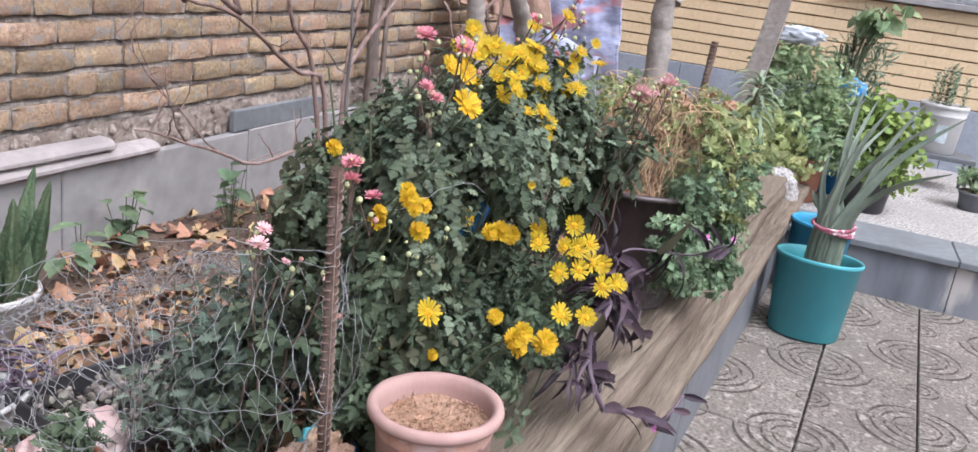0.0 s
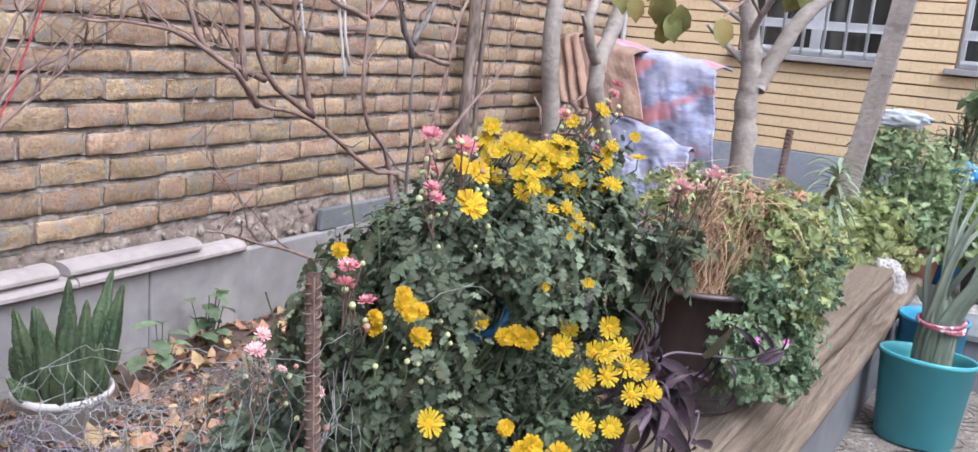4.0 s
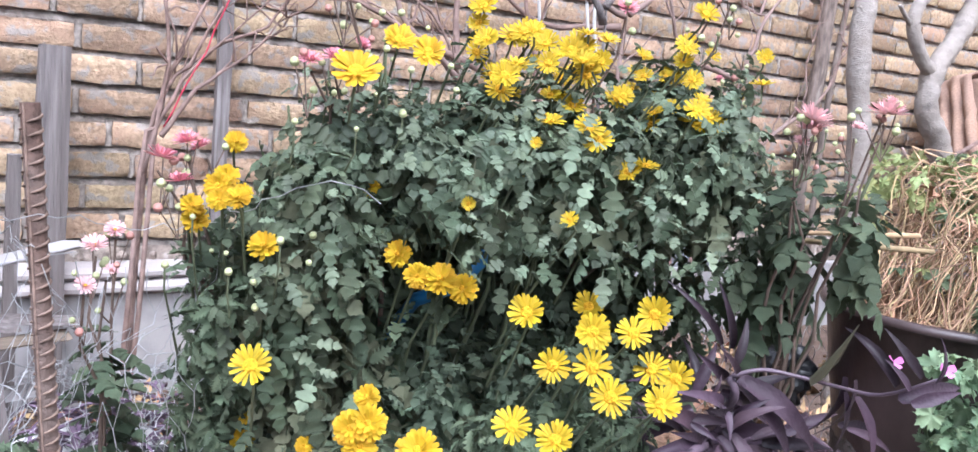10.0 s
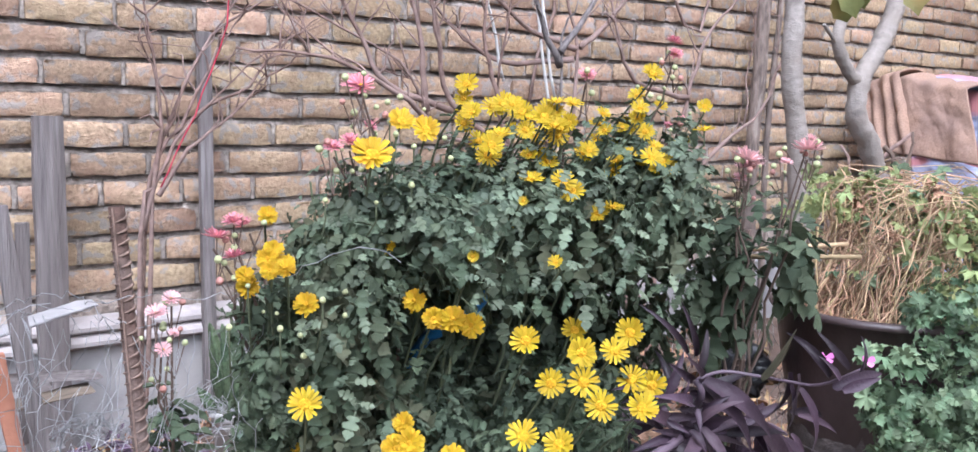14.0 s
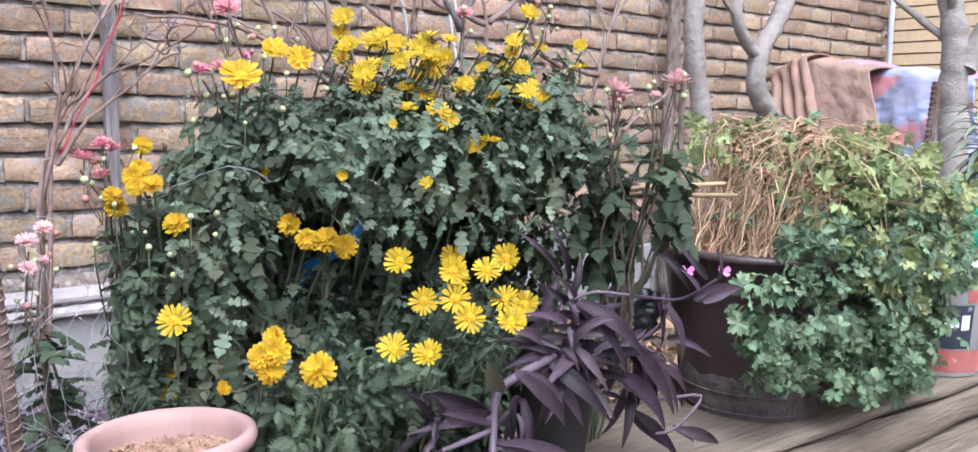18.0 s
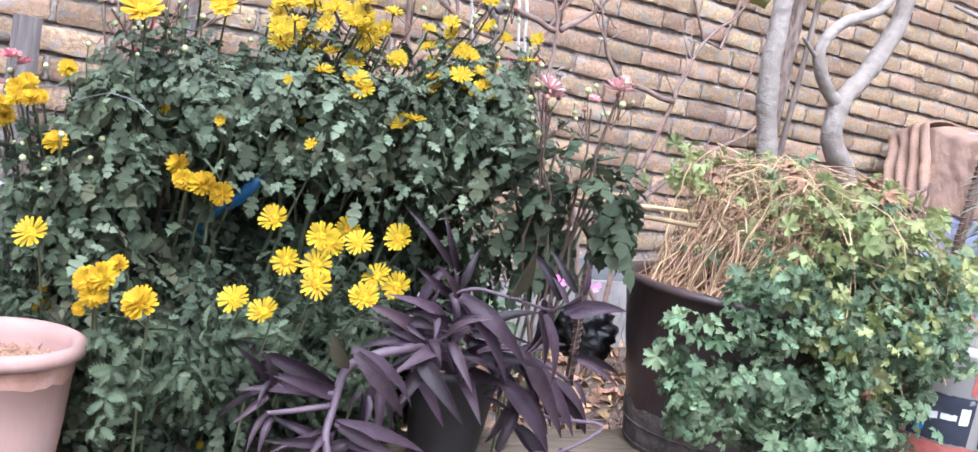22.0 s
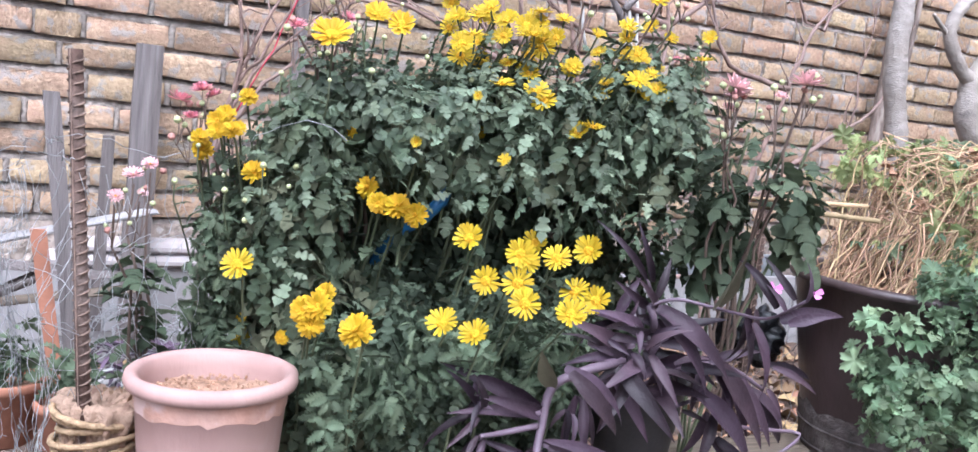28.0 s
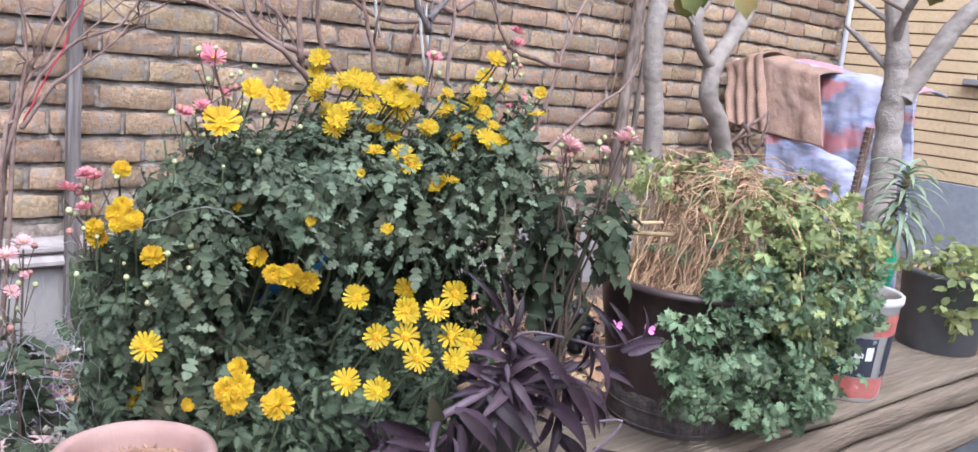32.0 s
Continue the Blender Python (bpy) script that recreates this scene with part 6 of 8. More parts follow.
bag = lump("plastic_bag", (2.05, 0.40, 0.69), (0.05, 0.045, 0.042), M_BLACKBAG, "crumpled black plastic bag tied to the steel bar", "plastic bag", 5, 0.5, 4)
blue = thing("blue_stake", Geo().tube([(1.395, 0.45, 0.40), (1.406, 0.45, 0.6), (1.412, 0.44, 0.7), (1.414, 0.42, 0.78), (1.42, 0.37, 0.835), (1.436, 0.318, 0.862), (1.456, 0.31, 0.887), (1.475, 0.34, 0.9)], 0.0075, 10).mesh("blue_stake", M_BLUE), label="blue plastic pipe used as a plant stake", category="stake")
coil = Geo()
pts = []
for k in range(60):
    a = k * 0.28
    r = 0.033 + 0.004 * math.sin(k * 0.7)
    pts.append((1.435 + r * 1.3 * math.cos(a), 0.262 + r * 0.7 * math.sin(a), 0.553 + 0.004 * math.sin(k * 1.1) + 0.0006 * k / 10))
thing("twine", coil.tube(pts, 0.0016, 5).mesh("twine", M_ROPE), label="small coil of hemp twine lying on the plank", category="twine")

# wire netting
net = thing("wire_netting", label="crumpled galvanised hexagonal wire netting strung beside the bush", category="wire netting")
ROUTE = [(0.86, 1.05, 0.80), (0.94, 0.76, 0.80), (1.02, 0.53, 0.90), (1.068, 0.325, 0.93), (1.13, 0.37, 0.90), (1.2, 0.37, 0.93), (1.3, 0.275, 0.95), (1.44, 0.235, 0.93)]

SPAN = [0.0]
for a, b in zip(ROUTE, ROUTE[1:]):
    SPAN.append(SPAN[-1] + (Vector(b) - Vector(a)).length)


def on_route(u, v):
    """A point of the netting: u along it from 0 to 1, v from foot to top."""
    s, i = u * SPAN[-1], 0
    while i < len(ROUTE) - 2 and s > SPAN[i + 1]:
        i += 1
    a, b = Vector(ROUTE[i]), Vector(ROUTE[i + 1])
    p = a.lerp(b, (s - SPAN[i]) / (SPAN[i + 1] - SPAN[i]))
    foot = 0.47
    z = foot + (p.z - foot) * v
    q = 0.035 * (1.5 - u)
    d = Vector((noise.noise((u * 9, v * 4, 1)), noise.noise((u * 9, v * 4, 5)), noise.noise((u * 11, v * 5, 9)))) * q * 1.5 + Vector((noise.noise((u * 37, v * 14, 2)), noise.noise((u * 37, v * 14, 6)), noise.noise((u * 37, v * 14, 3)))) * 0.007
    return Vector((p.x, p.y, z)) + d


wire, NU, NV = Geo(), 58, 15


def knot(i, j, s):
    """The foot (s 0) or the head (s 1) of a twist; every other row is shifted by half a cell."""
    return on_route(min(1, max(0, (i + (0.5 if j % 2 else 0)) / NU)), min(1, (j + 0.36 * s) / NV))


def hexagons(g, at, nu, nv, thick, keep):
    for j in range(nv):
        for i in range(nu):
            if not keep(i, j):
                continue
            a, b = at(i, j, 0), at(i, j, 1)
            g.tube([a, b], thick * 1.5, 4, False)
            if j < nv - 1:
                k = i + (0 if j % 2 == 0 else 1)
                for c in (at(k - 1, j + 1, 0), at(k, j + 1, 0)):
                    if (b - c).length < 0.07:
                        g.tube([b, jig(b.lerp(c, 0.5), 0.002), c], thick, 3, False)


hexagons(wire, knot, NU, NV, 0.00036, lambda i, j: rnd.random() > 0.12 and i < NU * 0.84 and not (i > NU * 0.76 and (j < NV * 0.7 or rnd.random() < 0.5)))
for v, far_end in ((1.0, 82), (0.97, 60), (0.55, 66)):
    wire.tube([jig(on_route(k / 90, v), 0.004) for k in range(far_end)], 0.0005, 4, False)
part("mesh", wire.mesh("mesh", M_WIRE), net, "hexagonal wire cells", kind="stuff")
for k in range(34):
    p = on_route(U(0, 0.55), U(0.3, 1.0))
    pts = [p]
    d = Vector((U(-1, 1), U(-1, 1), U(-0.5, 0.5))).normalized()
    for i in range(6):
        d = (d + Vector((U(-0.6, 0.6), U(-0.6, 0.6), U(-0.5, 0.4)))).normalized()
        pts.append(pts[-1] + d * 0.02)
    part("loose_wire", Geo().tube(pts, 0.0005, 3, False).mesh("loose_wire", M_WIRE), net)
ROUTE2 = [(1.12, 1.12), (1.35, 1.08), (1.6, 1.02), (1.85, 0.95), (1.95, 0.82)]
tangle = Geo()


def heaped(u, v):
    s = u * 4
    i = min(int(s), 3)
    a, b = Vector(ROUTE2[i]), Vector(ROUTE2[i + 1])
    p = a.lerp(b, s - i)
    w = v - 0.5
    return Vector((p.x - 0.12 * w + 0.05 * noise.noise((u * 8, v * 4, 3)), p.y - 0.34 * w + 0.05 * noise.noise((u * 8, v * 4, 7)), 0.43 + 0.10 * (1 - 3.4 * w * w) + 0.05 * noise.noise((u * 9, v * 6, 5)) + 0.02 * noise.noise((u * 40, v * 22, 5))))


hexagons(tangle, lambda i, j, s: heaped(max(0, min(1, (i + (0.5 if j % 2 else 0)) / 46)), min(1, (j + 0.36 * s) / 22)), 46, 22, 0.0007, lambda i, j: rnd.random() < 0.93)
for k in range(46):
    p = heaped(U(0, 1), U(0.1, 0.9))
    d = Vector((U(-1, 1), U(-0.6, 0.6), U(-0.3, 0.5))).normalized()
    pts = [p]
    for i in range(8):
        d = (d + Vector((U(-0.5, 0.5), U(-0.5, 0.5), U(-0.45, 0.35)))).normalized()
        pts.append(pts[-1] + d * 0.025)
    tangle.tube(pts, 0.001, 3, False)
part("heaped_mesh", tangle.mesh("heaped_mesh", M_WIRE), net, "netting heaped over the soil", kind="stuff")
back_net = thing("wire_netting", label="sagging wire netting behind the pots", category="wire netting")
g = Geo()


def sagging(i, j, s):
    u, v = (i + (0.5 if j % 2 else 0)) / 28, (j + 0.36 * s) / 11
    return Vector((1.75 + 0.75 * u, 0.46 + 0.05 * noise.noise((u * 5, v * 3, 8)), 0.42 + 0.34 * v + 0.02 * noise.noise((u * 6, v * 4, 2))))


hexagons(g, sagging, 28, 11, 0.0005, lambda i, j: True)
part("mesh", g.mesh("mesh", M_WIRE), back_net, kind="stuff")

# grey shrub behind the wire
shrub = thing("shrub", label="loose grey-green shrub growing through the wire netting", category="shrub")
foliage("leaves", [(1.42, 0.66, 0.59, 0.12, 0.13, 0.13), (1.36, 0.57, 0.67, 0.08, 0.08, 0.1), (1.42, 0.74, 0.47, 0.15, 0.13, 0.1)], 2600, FEATHER, M_SHRUB, 0.024, shrub, 0.8, 0.3, 0.36)
g = Geo()
for i in range(22):
    g.tube(bend((1.40 + U(-0.04, 0.04), 0.66 + U(-0.04, 0.04), 0.34), (U(1.28, 1.54), U(0.5, 0.82), U(0.55, 0.76)), 0, 0.02), 0.0012, 5, False)
part("stem_tuft", g.mesh("stem_tuft", M_STEM), shrub, kind="stuff")

# ---- against the brick wall ----
def post(name, a, b, wx, wy, material, label, seed, category="post"):
    a, b = Vector(a) - Vector((0, 0, 0.06)), Vector(b)
    n, vs, fs = 14, [], []
    for i in range(n + 1):
        c = a.lerp(b, i / n)
        for sx, sy in ((-1, -1), (-0.3, -1.06), (0.4, -1.04), (1, -0.95), (1, 1), (-1, 1)):
            vs.append((c.x + sx * wx * (1 + 0.1 * noise.noise((i * 0.4, sx, seed))), c.y + sy * wy * (1 + 0.12 * noise.noise((i * 0.5, sy * 2, seed + 4))), c.z + (0.006 * noise.noise((sx * 3, sy * 3, seed)) if i == n else 0)))
    for i in range(n):
        fs += [(i * 6 + k, i * 6 + (k + 1) % 6, (i + 1) * 6 + (k + 1) % 6, (i + 1) * 6 + k) for k in range(6)]
    fs += [(5, 4, 3, 2, 1, 0), tuple(n * 6 + k for k in range(6))]
    return thing(name, mesh(name, vs, fs, material, False), label=label, category=category)


post("wooden_post", (1.265, 1.85, 0.22), (1.278, 1.87, 1.066), 0.034, 0.018, M_GREYWOOD, "weathered grey wooden post against the brick wall", 1)
post("wooden_post", (1.66, 1.86, 0.2), (1.68, 1.92, 1.295), 0.017, 0.012, M_GREYWOOD, "thin grey batten leaning on the brick wall", 2)
post("wooden_post", (1.16, 1.6, 0.22), (1.175, 1.62, 0.84), 0.013, 0.012, M_GREYWOOD, "thin dark stake in the soil", 3)
post("board", (1.122, 0.965, 0.33), (1.045, 0.965, 0.95), 0.013, 0.009, M_GREYWOOD, "pale narrow board leaning by the netting", 4, "board")
post("board", (1.10, 0.99, 0.33), (1.035, 0.99, 0.72), 0.012, 0.008, M_TERRACOTTA, "narrow rusty brown strip behind the board", 5, "board")
for k in range(8):
    c = Vector((0.98 + U(-0.1, 0.1), 1.32 + U(-0.1, 0.12), 0.38 + 0.045 * k))
    d = Vector((U(0.13, 0.2), U(-0.05, 0.05), U(-0.05, 0.05)))
    post("scrap_board", c - d - Vector((0, 0, 0.012)), c + d, 0.014, 0.035, rnd.choice((M_GREYWOOD, M_TIMBER, M_SLAB)), "broken weathered board on a scrap pile", 10 + k, "board")


def twigs(name, lines, material, label, category, radius=0.006, sides=6, twiglets=0, length=0.12, forks=0):
    ob = thing(name, None, label=label, category=category)
    for pts in lines:
        pts = [Vector(p) for p in pts]
        if pts[0].z < 0.4:
            pts[0].z -= 0.12
        fine = [jig(p, 0.004) for p in smooth_line(pts, 4)]
        r = [radius * (1 - 0.75 * (i / (len(fine) - 1)) ** 0.8) for i in range(len(fine))]
        g = Geo().tube(fine, r, sides)
        for i in range(twiglets):
            k = rnd.randrange(len(fine) // 3, len(fine))
            d = Vector((U(-1, 1), U(-0.6, 0.6), U(-0.1, 1.2))).normalized() * length * U(0.4, 1.2)
            g.tube(bend(fine[k], fine[k] + d, U(-0.01, 0.02), 0.008, 4), [0.0028, 0.0025, 0.002, 0.0016, 0.001], 4, False)
        for i in range(forks):
            k = rnd.randrange(len(fine) // 3, len(fine) - 1)
            d = (fine[k + 1] - fine[k]).normalized() + Vector((U(-0.9, 0.9), U(-0.35, 0.35), U(0.0, 0.9)))
            arm = bend(fine[k], fine[k] + d.normalized() * length * U(1.6, 3.4), U(-0.02, 0.05), 0.007, 7)
            g.tube(arm, [r[k] * 0.62 * (1 - 0.1 * q) for q in range(len(arm))], 5)
            for q in range(4):
                e = arm[rnd.randrange(2, len(arm))]
                g.tube([e, jig(e + Vector((U(-0.05, 0.05), U(-0.03, 0.03), U(0.0, 0.06))), 0.004), e + Vector((U(-0.09, 0.09), U(-0.05, 0.05), U(0.02, 0.1)))], [0.002, 0.0016, 0.001], 4, False)
        part("branch", g.mesh("branch", material), ob)
    return ob


Y = 1.4
LEFT_BOUGHS = [
    [(2.86, Y, 0.3), (2.8, Y, 0.74), (2.6, Y, 0.83), (2.33, Y, 0.99), (2.11, Y, 1.04), (2.06, Y, 1.1), (1.98, Y, 1.22), (1.69, Y, 1.34)],
    [(2.11, Y, 1.03), (1.98, Y - 0.05, 1.12), (1.78, Y - 0.06, 1.21), (1.55, Y - 0.05, 1.22)],
    [(2.06, Y, 1.1), (2.05, Y, 1.25), (2.0, Y, 1.42), (1.96, Y, 1.6)],
    [(2.88, Y, 0.35), (2.72, Y, 0.82), (2.57, Y, 1.0), (2.56, Y, 1.28), (2.5, Y, 1.45), (2.42, Y, 1.7)],
    [(2.57, Y, 1.28), (2.68, Y, 1.36), (2.78, Y, 1.5), (2.8, Y, 1.7)],
    [(2.56, Y, 1.28), (2.4, Y, 1.32), (2.24, Y, 1.42), (2.1, Y, 1.6)],
    [(2.55, Y, 1.25), (2.36, Y + 0.1, 1.24), (2.2, Y + 0.12, 1.34), (2.05, Y + 0.1, 1.5)],
    ]
RIGHT_BOUGHS = [
    [(2.33, Y, 1.0), (2.14, Y, 1.12), (2.09, Y, 1.3), (2.05, Y, 1.5), (2.0, Y, 1.75)],
    [(2.14, Y, 1.1), (1.95, Y, 1.16), (1.88, Y, 1.27), (1.80, Y, 1.42), (1.76, Y, 1.6)],
    [(2.9, Y, 0.35), (2.93, Y, 0.8), (3.03, Y, 1.15), (3.1, Y, 1.33), (3.26, Y, 1.5), (3.4, Y, 1.75)],
    [(2.93, Y, 0.8), (3.2, Y, 1.0), (3.4, Y, 1.12), (3.5, Y, 1.3)],
    [(3.03, Y, 1.15), (2.8, Y, 1.2), (2.72, Y, 1.32), (2.66, Y, 1.5)],
    [(2.9, Y, 0.45), (2.8, Y, 0.57), (2.46, Y, 0.56), (2.21, Y, 0.64), (1.95, Y, 0.73)],
    [(2.33, Y, 1.0), (2.28, Y, 1.15), (2.24, Y, 1.3), (2.26, Y, 1.5)],
    ]
twigs("bare_shrub", LEFT_BOUGHS + RIGHT_BOUGHS, M_TWIG, "bare leafless shrub with brown thorny branches against the wall", "shrub", 0.0098, 8, 8, 0.14, 2)
twigs("bare_shrub", [
    [(1.36, 1.5, 0.25), (1.39, 1.5, 0.81), (1.43, 1.5, 0.94), (1.52, 1.5, 1.08), (1.64, 1.5, 1.15), (1.72, 1.5, 1.22), (1.93, 1.5, 1.21), (2.1, 1.5, 1.17)],
    [(1.38, 1.5, 0.3), (1.42, 1.5, 0.9), (1.5, 1.5, 1.08), (1.59, 1.5, 1.28), (1.62, 1.5, 1.5)],
    [(1.38, 1.52, 0.3), (1.41, 1.52, 0.85), (1.46, 1.5, 1.06), (1.56, 1.5, 1.26), (1.72, 1.5, 1.38), (1.85, 1.5, 1.6)],
    [(1.43, 1.5, 0.9), (1.5, 1.5, 1.0), (1.6, 1.5, 1.08), (1.68, 1.5, 1.17)],
    [(1.4, 1.5, 0.82), (1.44, 1.5, 1.05), (1.42, 1.5, 1.25), (1.4, 1.5, 1.4)],
], M_TWIG, "thin bare shrub with a red cord tied to it", "shrub", 0.0065, 7, 8, 0.12, 2)
cord = bend((1.43, 1.48, 0.92), (1.585, 1.48, 1.28), -0.02, 0.003, 8)
thing("red_cord", Geo().tube(cord + [Vector((1.60, 1.48, 1.5))], 0.0016, 6).mesh("red_cord", M_REDCORD), label="red cord tied to the bare shrub", category="cord")
for k, (a, b) in enumerate((((2.38, 1.42, 1.6), (2.47, 1.4, 1.1)), ((2.41, 1.43, 1.6), (2.485, 1.4, 1.14)), ((2.22, 1.45, 1.6), (2.32, 1.42, 1.18)))):
    thing("cable", Geo().tube(bend(a, b, 0, 0.004, 8), 0.0045, 6).mesh("cable", M_WHITE), label="white cable hanging down among the branches", category="cable", group="hanging cables")
for pts in ([(3.5, 1.94, 1.9), (3.51, 1.94, 1.6), (3.6, 1.94, 1.45), (3.7, 1.94, 1.43), (3.75, 1.94, 1.6), (3.77, 1.94, 1.9)], [(2.9, 1.94, 1.9), (2.93, 1.94, 1.45), (2.86, 1.94, 1.3), (2.82, 1.94, 1.1)]):
    thing("vine", Geo().tube(pts, 0.006, 7).mesh("vine", M_TWIG), label="dry brown vine looping on the wall", category="vine", group="dry vines")

twigs("bare_shrub", [
    [(2.1, 0.93, 0.3), (2.11, 0.92, 0.7), (2.1, 0.92, 1.0), (2.09, 0.92, 1.25)],
    [(2.09, 0.92, 1.2), (2.01, 0.92, 1.34), (1.96, 0.92, 1.6)],
    [(2.09, 0.92, 1.23), (2.19, 0.92, 1.36), (2.24, 0.9, 1.6)],
], M_GREYWOOD, "slim forked grey stem rising behind the bush", "shrub", 0.0085, 7, 3, 0.1)

# ---- trees ----
def tree(lines, label, bark=M_BARK):
    ob = thing("tree", None, label=label, category="tree")
    for k, (pts, r0, r1) in enumerate(lines):
        pts = [Vector(p) for p in pts]
        fine = []
        for i in range(len(pts) - 1):
            p0, p1, p2, p3 = pts[max(i - 1, 0)], pts[i], pts[i + 1], pts[min(i + 2, len(pts) - 1)]
            for s in (0, 0.14, 0.28, 0.42, 0.57, 0.71, 0.86):
                fine.append(jig(0.5 * ((2 * p1) + (p2 - p0) * s + (2 * p0 - 5 * p1 + 4 * p2 - p3) * s * s + (3 * p1 - p0 - 3 * p2 + p3) * s ** 3), r0 * 0.06))
        fine.append(pts[-1])
        n = len(fine) - 1
        r = [(r0 + (r1 - r0) * i / n) * (1 + 0.16 * noise.noise((i * 0.45, k * 5, r0 * 100)) + 0.1 * noise.noise((i * 1.3, k * 3, 7))) for i in range(n + 1)]
        part("trunk" if k == 0 else "limb", Geo().tube(fine, r, 14).mesh("limb", bark), ob)
    return ob


tree([([(3.14, 1.01, 0.2), (3.07, 1.01, 0.95), (3.01, 1.01, 1.21), (3.005, 1.01, 1.45), (3.05, 1.01, 1.85), (3.01, 1.01, 2.3)], 0.033, 0.021), ([(3.02, 1.01, 1.55), (3.06, 0.98, 1.62), (3.12, 0.96, 1.75)], 0.011, 0.006)], "slim grey tree trunk in front of the brick wall")
tree([([(4.0, 1.86, 0.25), (3.98, 1.87, 0.8), (4.0, 1.87, 1.3), (4.03, 1.87, 2.3)], 0.033, 0.026), ([(4.06, 1.84, 0.3), (4.05, 1.85, 1.0), (4.09, 1.85, 1.6), (4.12, 1.86, 2.2)], 0.014, 0.01)], "dark dry trunk against the brick wall", M_DARKBARK)
TREE_B = [([(3.5, 0.98, 0.25), (3.44, 0.98, 0.85), (3.37, 0.98, 1.02), (3.29, 0.98, 1.11), (3.29, 0.98, 1.21), (3.37, 0.98, 1.31), (3.46, 0.98, 1.46), (3.48, 0.98, 1.62), (3.42, 0.98, 1.9), (3.5, 0.98, 2.3)], 0.048, 0.026), ([(3.3, 0.98, 1.2), (3.22, 0.98, 1.25), (3.165, 0.98, 1.33), (3.22, 0.98, 1.42), (3.36, 0.96, 1.5), (3.42, 0.94, 1.62)], 0.027, 0.017), ([(3.2, 0.98, 1.29), (3.14, 0.98, 1.33), (3.08, 0.97, 1.36)], 0.011, 0.006)]
TREE_B = [([(1.175 + (x - 1.195) * 0.965, y - 0.06, 1.0 + (z - 1.0) * 0.965 if z > 0.5 else z) for x, y, z in pts], r0 * 0.7, r1 * 0.78) for pts, r0, r1 in TREE_B]
tree(TREE_B, "grey tree with a forked crooked trunk")
TREE_C = [([(3.5, 0.47, 0.25), (3.48, 0.47, 0.88), (3.47, 0.48, 1.1), (3.46, 0.48, 1.22), (3.46, 0.5, 1.34), (3.45, 0.53, 1.5), (3.42, 0.55, 1.75), (3.45, 0.55, 2.2)], 0.056, 0.028), ([(3.47, 0.46, 1.16), (3.5, 0.42, 1.27), (3.54, 0.36, 1.4), (3.6, 0.28, 1.5), (3.68, 0.16, 1.58), (3.8, 0.0, 1.68)], 0.042, 0.02), ([(3.58, 0.3, 1.48), (3.6, 0.26, 1.65), (3.56, 0.24, 1.9)], 0.024, 0.014), ([(3.46, 0.5, 1.24), (3.44, 0.58, 1.31), (3.40, 0.63, 1.36)], 0.016, 0.008), ([(3.46, 0.5, 1.3), (3.4, 0.46, 1.4), (3.36, 0.38, 1.52)], 0.018, 0.01), ([(3.46, 0.5, 1.36), (3.4, 0.62, 1.44), (3.35, 0.75, 1.5)], 0.012, 0.006)]
TREE_C = [(pts, r0 * 0.78, r1 * 0.8) for pts, r0, r1 in TREE_C]
ct = tree(TREE_C, "stout grey tree with pruned branches beside the house")
fig = lobed_leaf(2, 0.12, 0.2, 0.3, 0.42)
for pts in ([(3.36, 0.38, 1.52), (2.95, 0.42, 1.5), (2.6, 0.44, 1.45), (2.32, 0.42, 1.385)], [(2.7, 0.43, 1.47), (2.5, 0.5, 1.46), (2.32, 0.53, 1.41)], [(2.95, 0.42, 1.5), (2.75, 0.55, 1.52), (2.58, 0.64, 1.5)], [(3.4, 0.46, 1.4), (2.8, 0.36, 1.42), (2.34, 0.30, 1.345)], [(3.56, 0.24, 1.8), (3.4, 0.28, 1.62), (3.32, 0.3, 1.5)]):
    twig_g = Geo().tube(pts, [0.005] + [0.004] * (len(pts) - 2) + [0.002], 6)
    part("limb", twig_g.mesh("limb", M_TWIG), ct, "thin leafy twig")
for x, y, z_ in ((2.3, 0.49, 1.35), (2.3, 0.523, 1.38), (2.3, 0.427, 1.36), (2.3, 0.41, 1.355), (2.3, 0.385, 1.335), (2.3, 0.405, 1.315), (2.3, 0.42, 1.30), (2.34, 0.46, 1.4), (2.36, 0.5, 1.41), (2.33, 0.30, 1.315), (3.3, 0.36, 1.49), (3.3, 0.31, 1.49), (3.3, 0.34, 1.46), (3.35, 0.28, 1.54), (3.3, 0.39, 1.545), (3.32, 0.33, 1.56), (3.28, 0.40, 1.575), (3.3, 0.29, 1.555), (3.3, 0.365, 1.52), (2.6, 0.64, 1.47), (2.6, 0.6, 1.5), (2.58, 0.57, 1.49), (2.62, 0.66, 1.5), (2.55, 0.62, 1.455)):
    g = Geo().spread(*fig, [frame_to((x, y, z_ + 0.02), (U(-0.5, 0.5), U(-0.4, 0.4), -1), (-1, -0.4, 0.3), U(0.05, 0.066) * (1.3 if x > 3 else 1))])
    part("leaf", g.mesh("leaf", M_BROADLEAF), ct, "broad olive leaf")
post("pole", (4.3, 0.27, 0.3), (4.28, 0.07, 1.95), 0.045, 0.04, M_BARK, "thick grey wooden pole leaning in front of the house", 8, "pole")

# ---- the covered heap in the corner ----


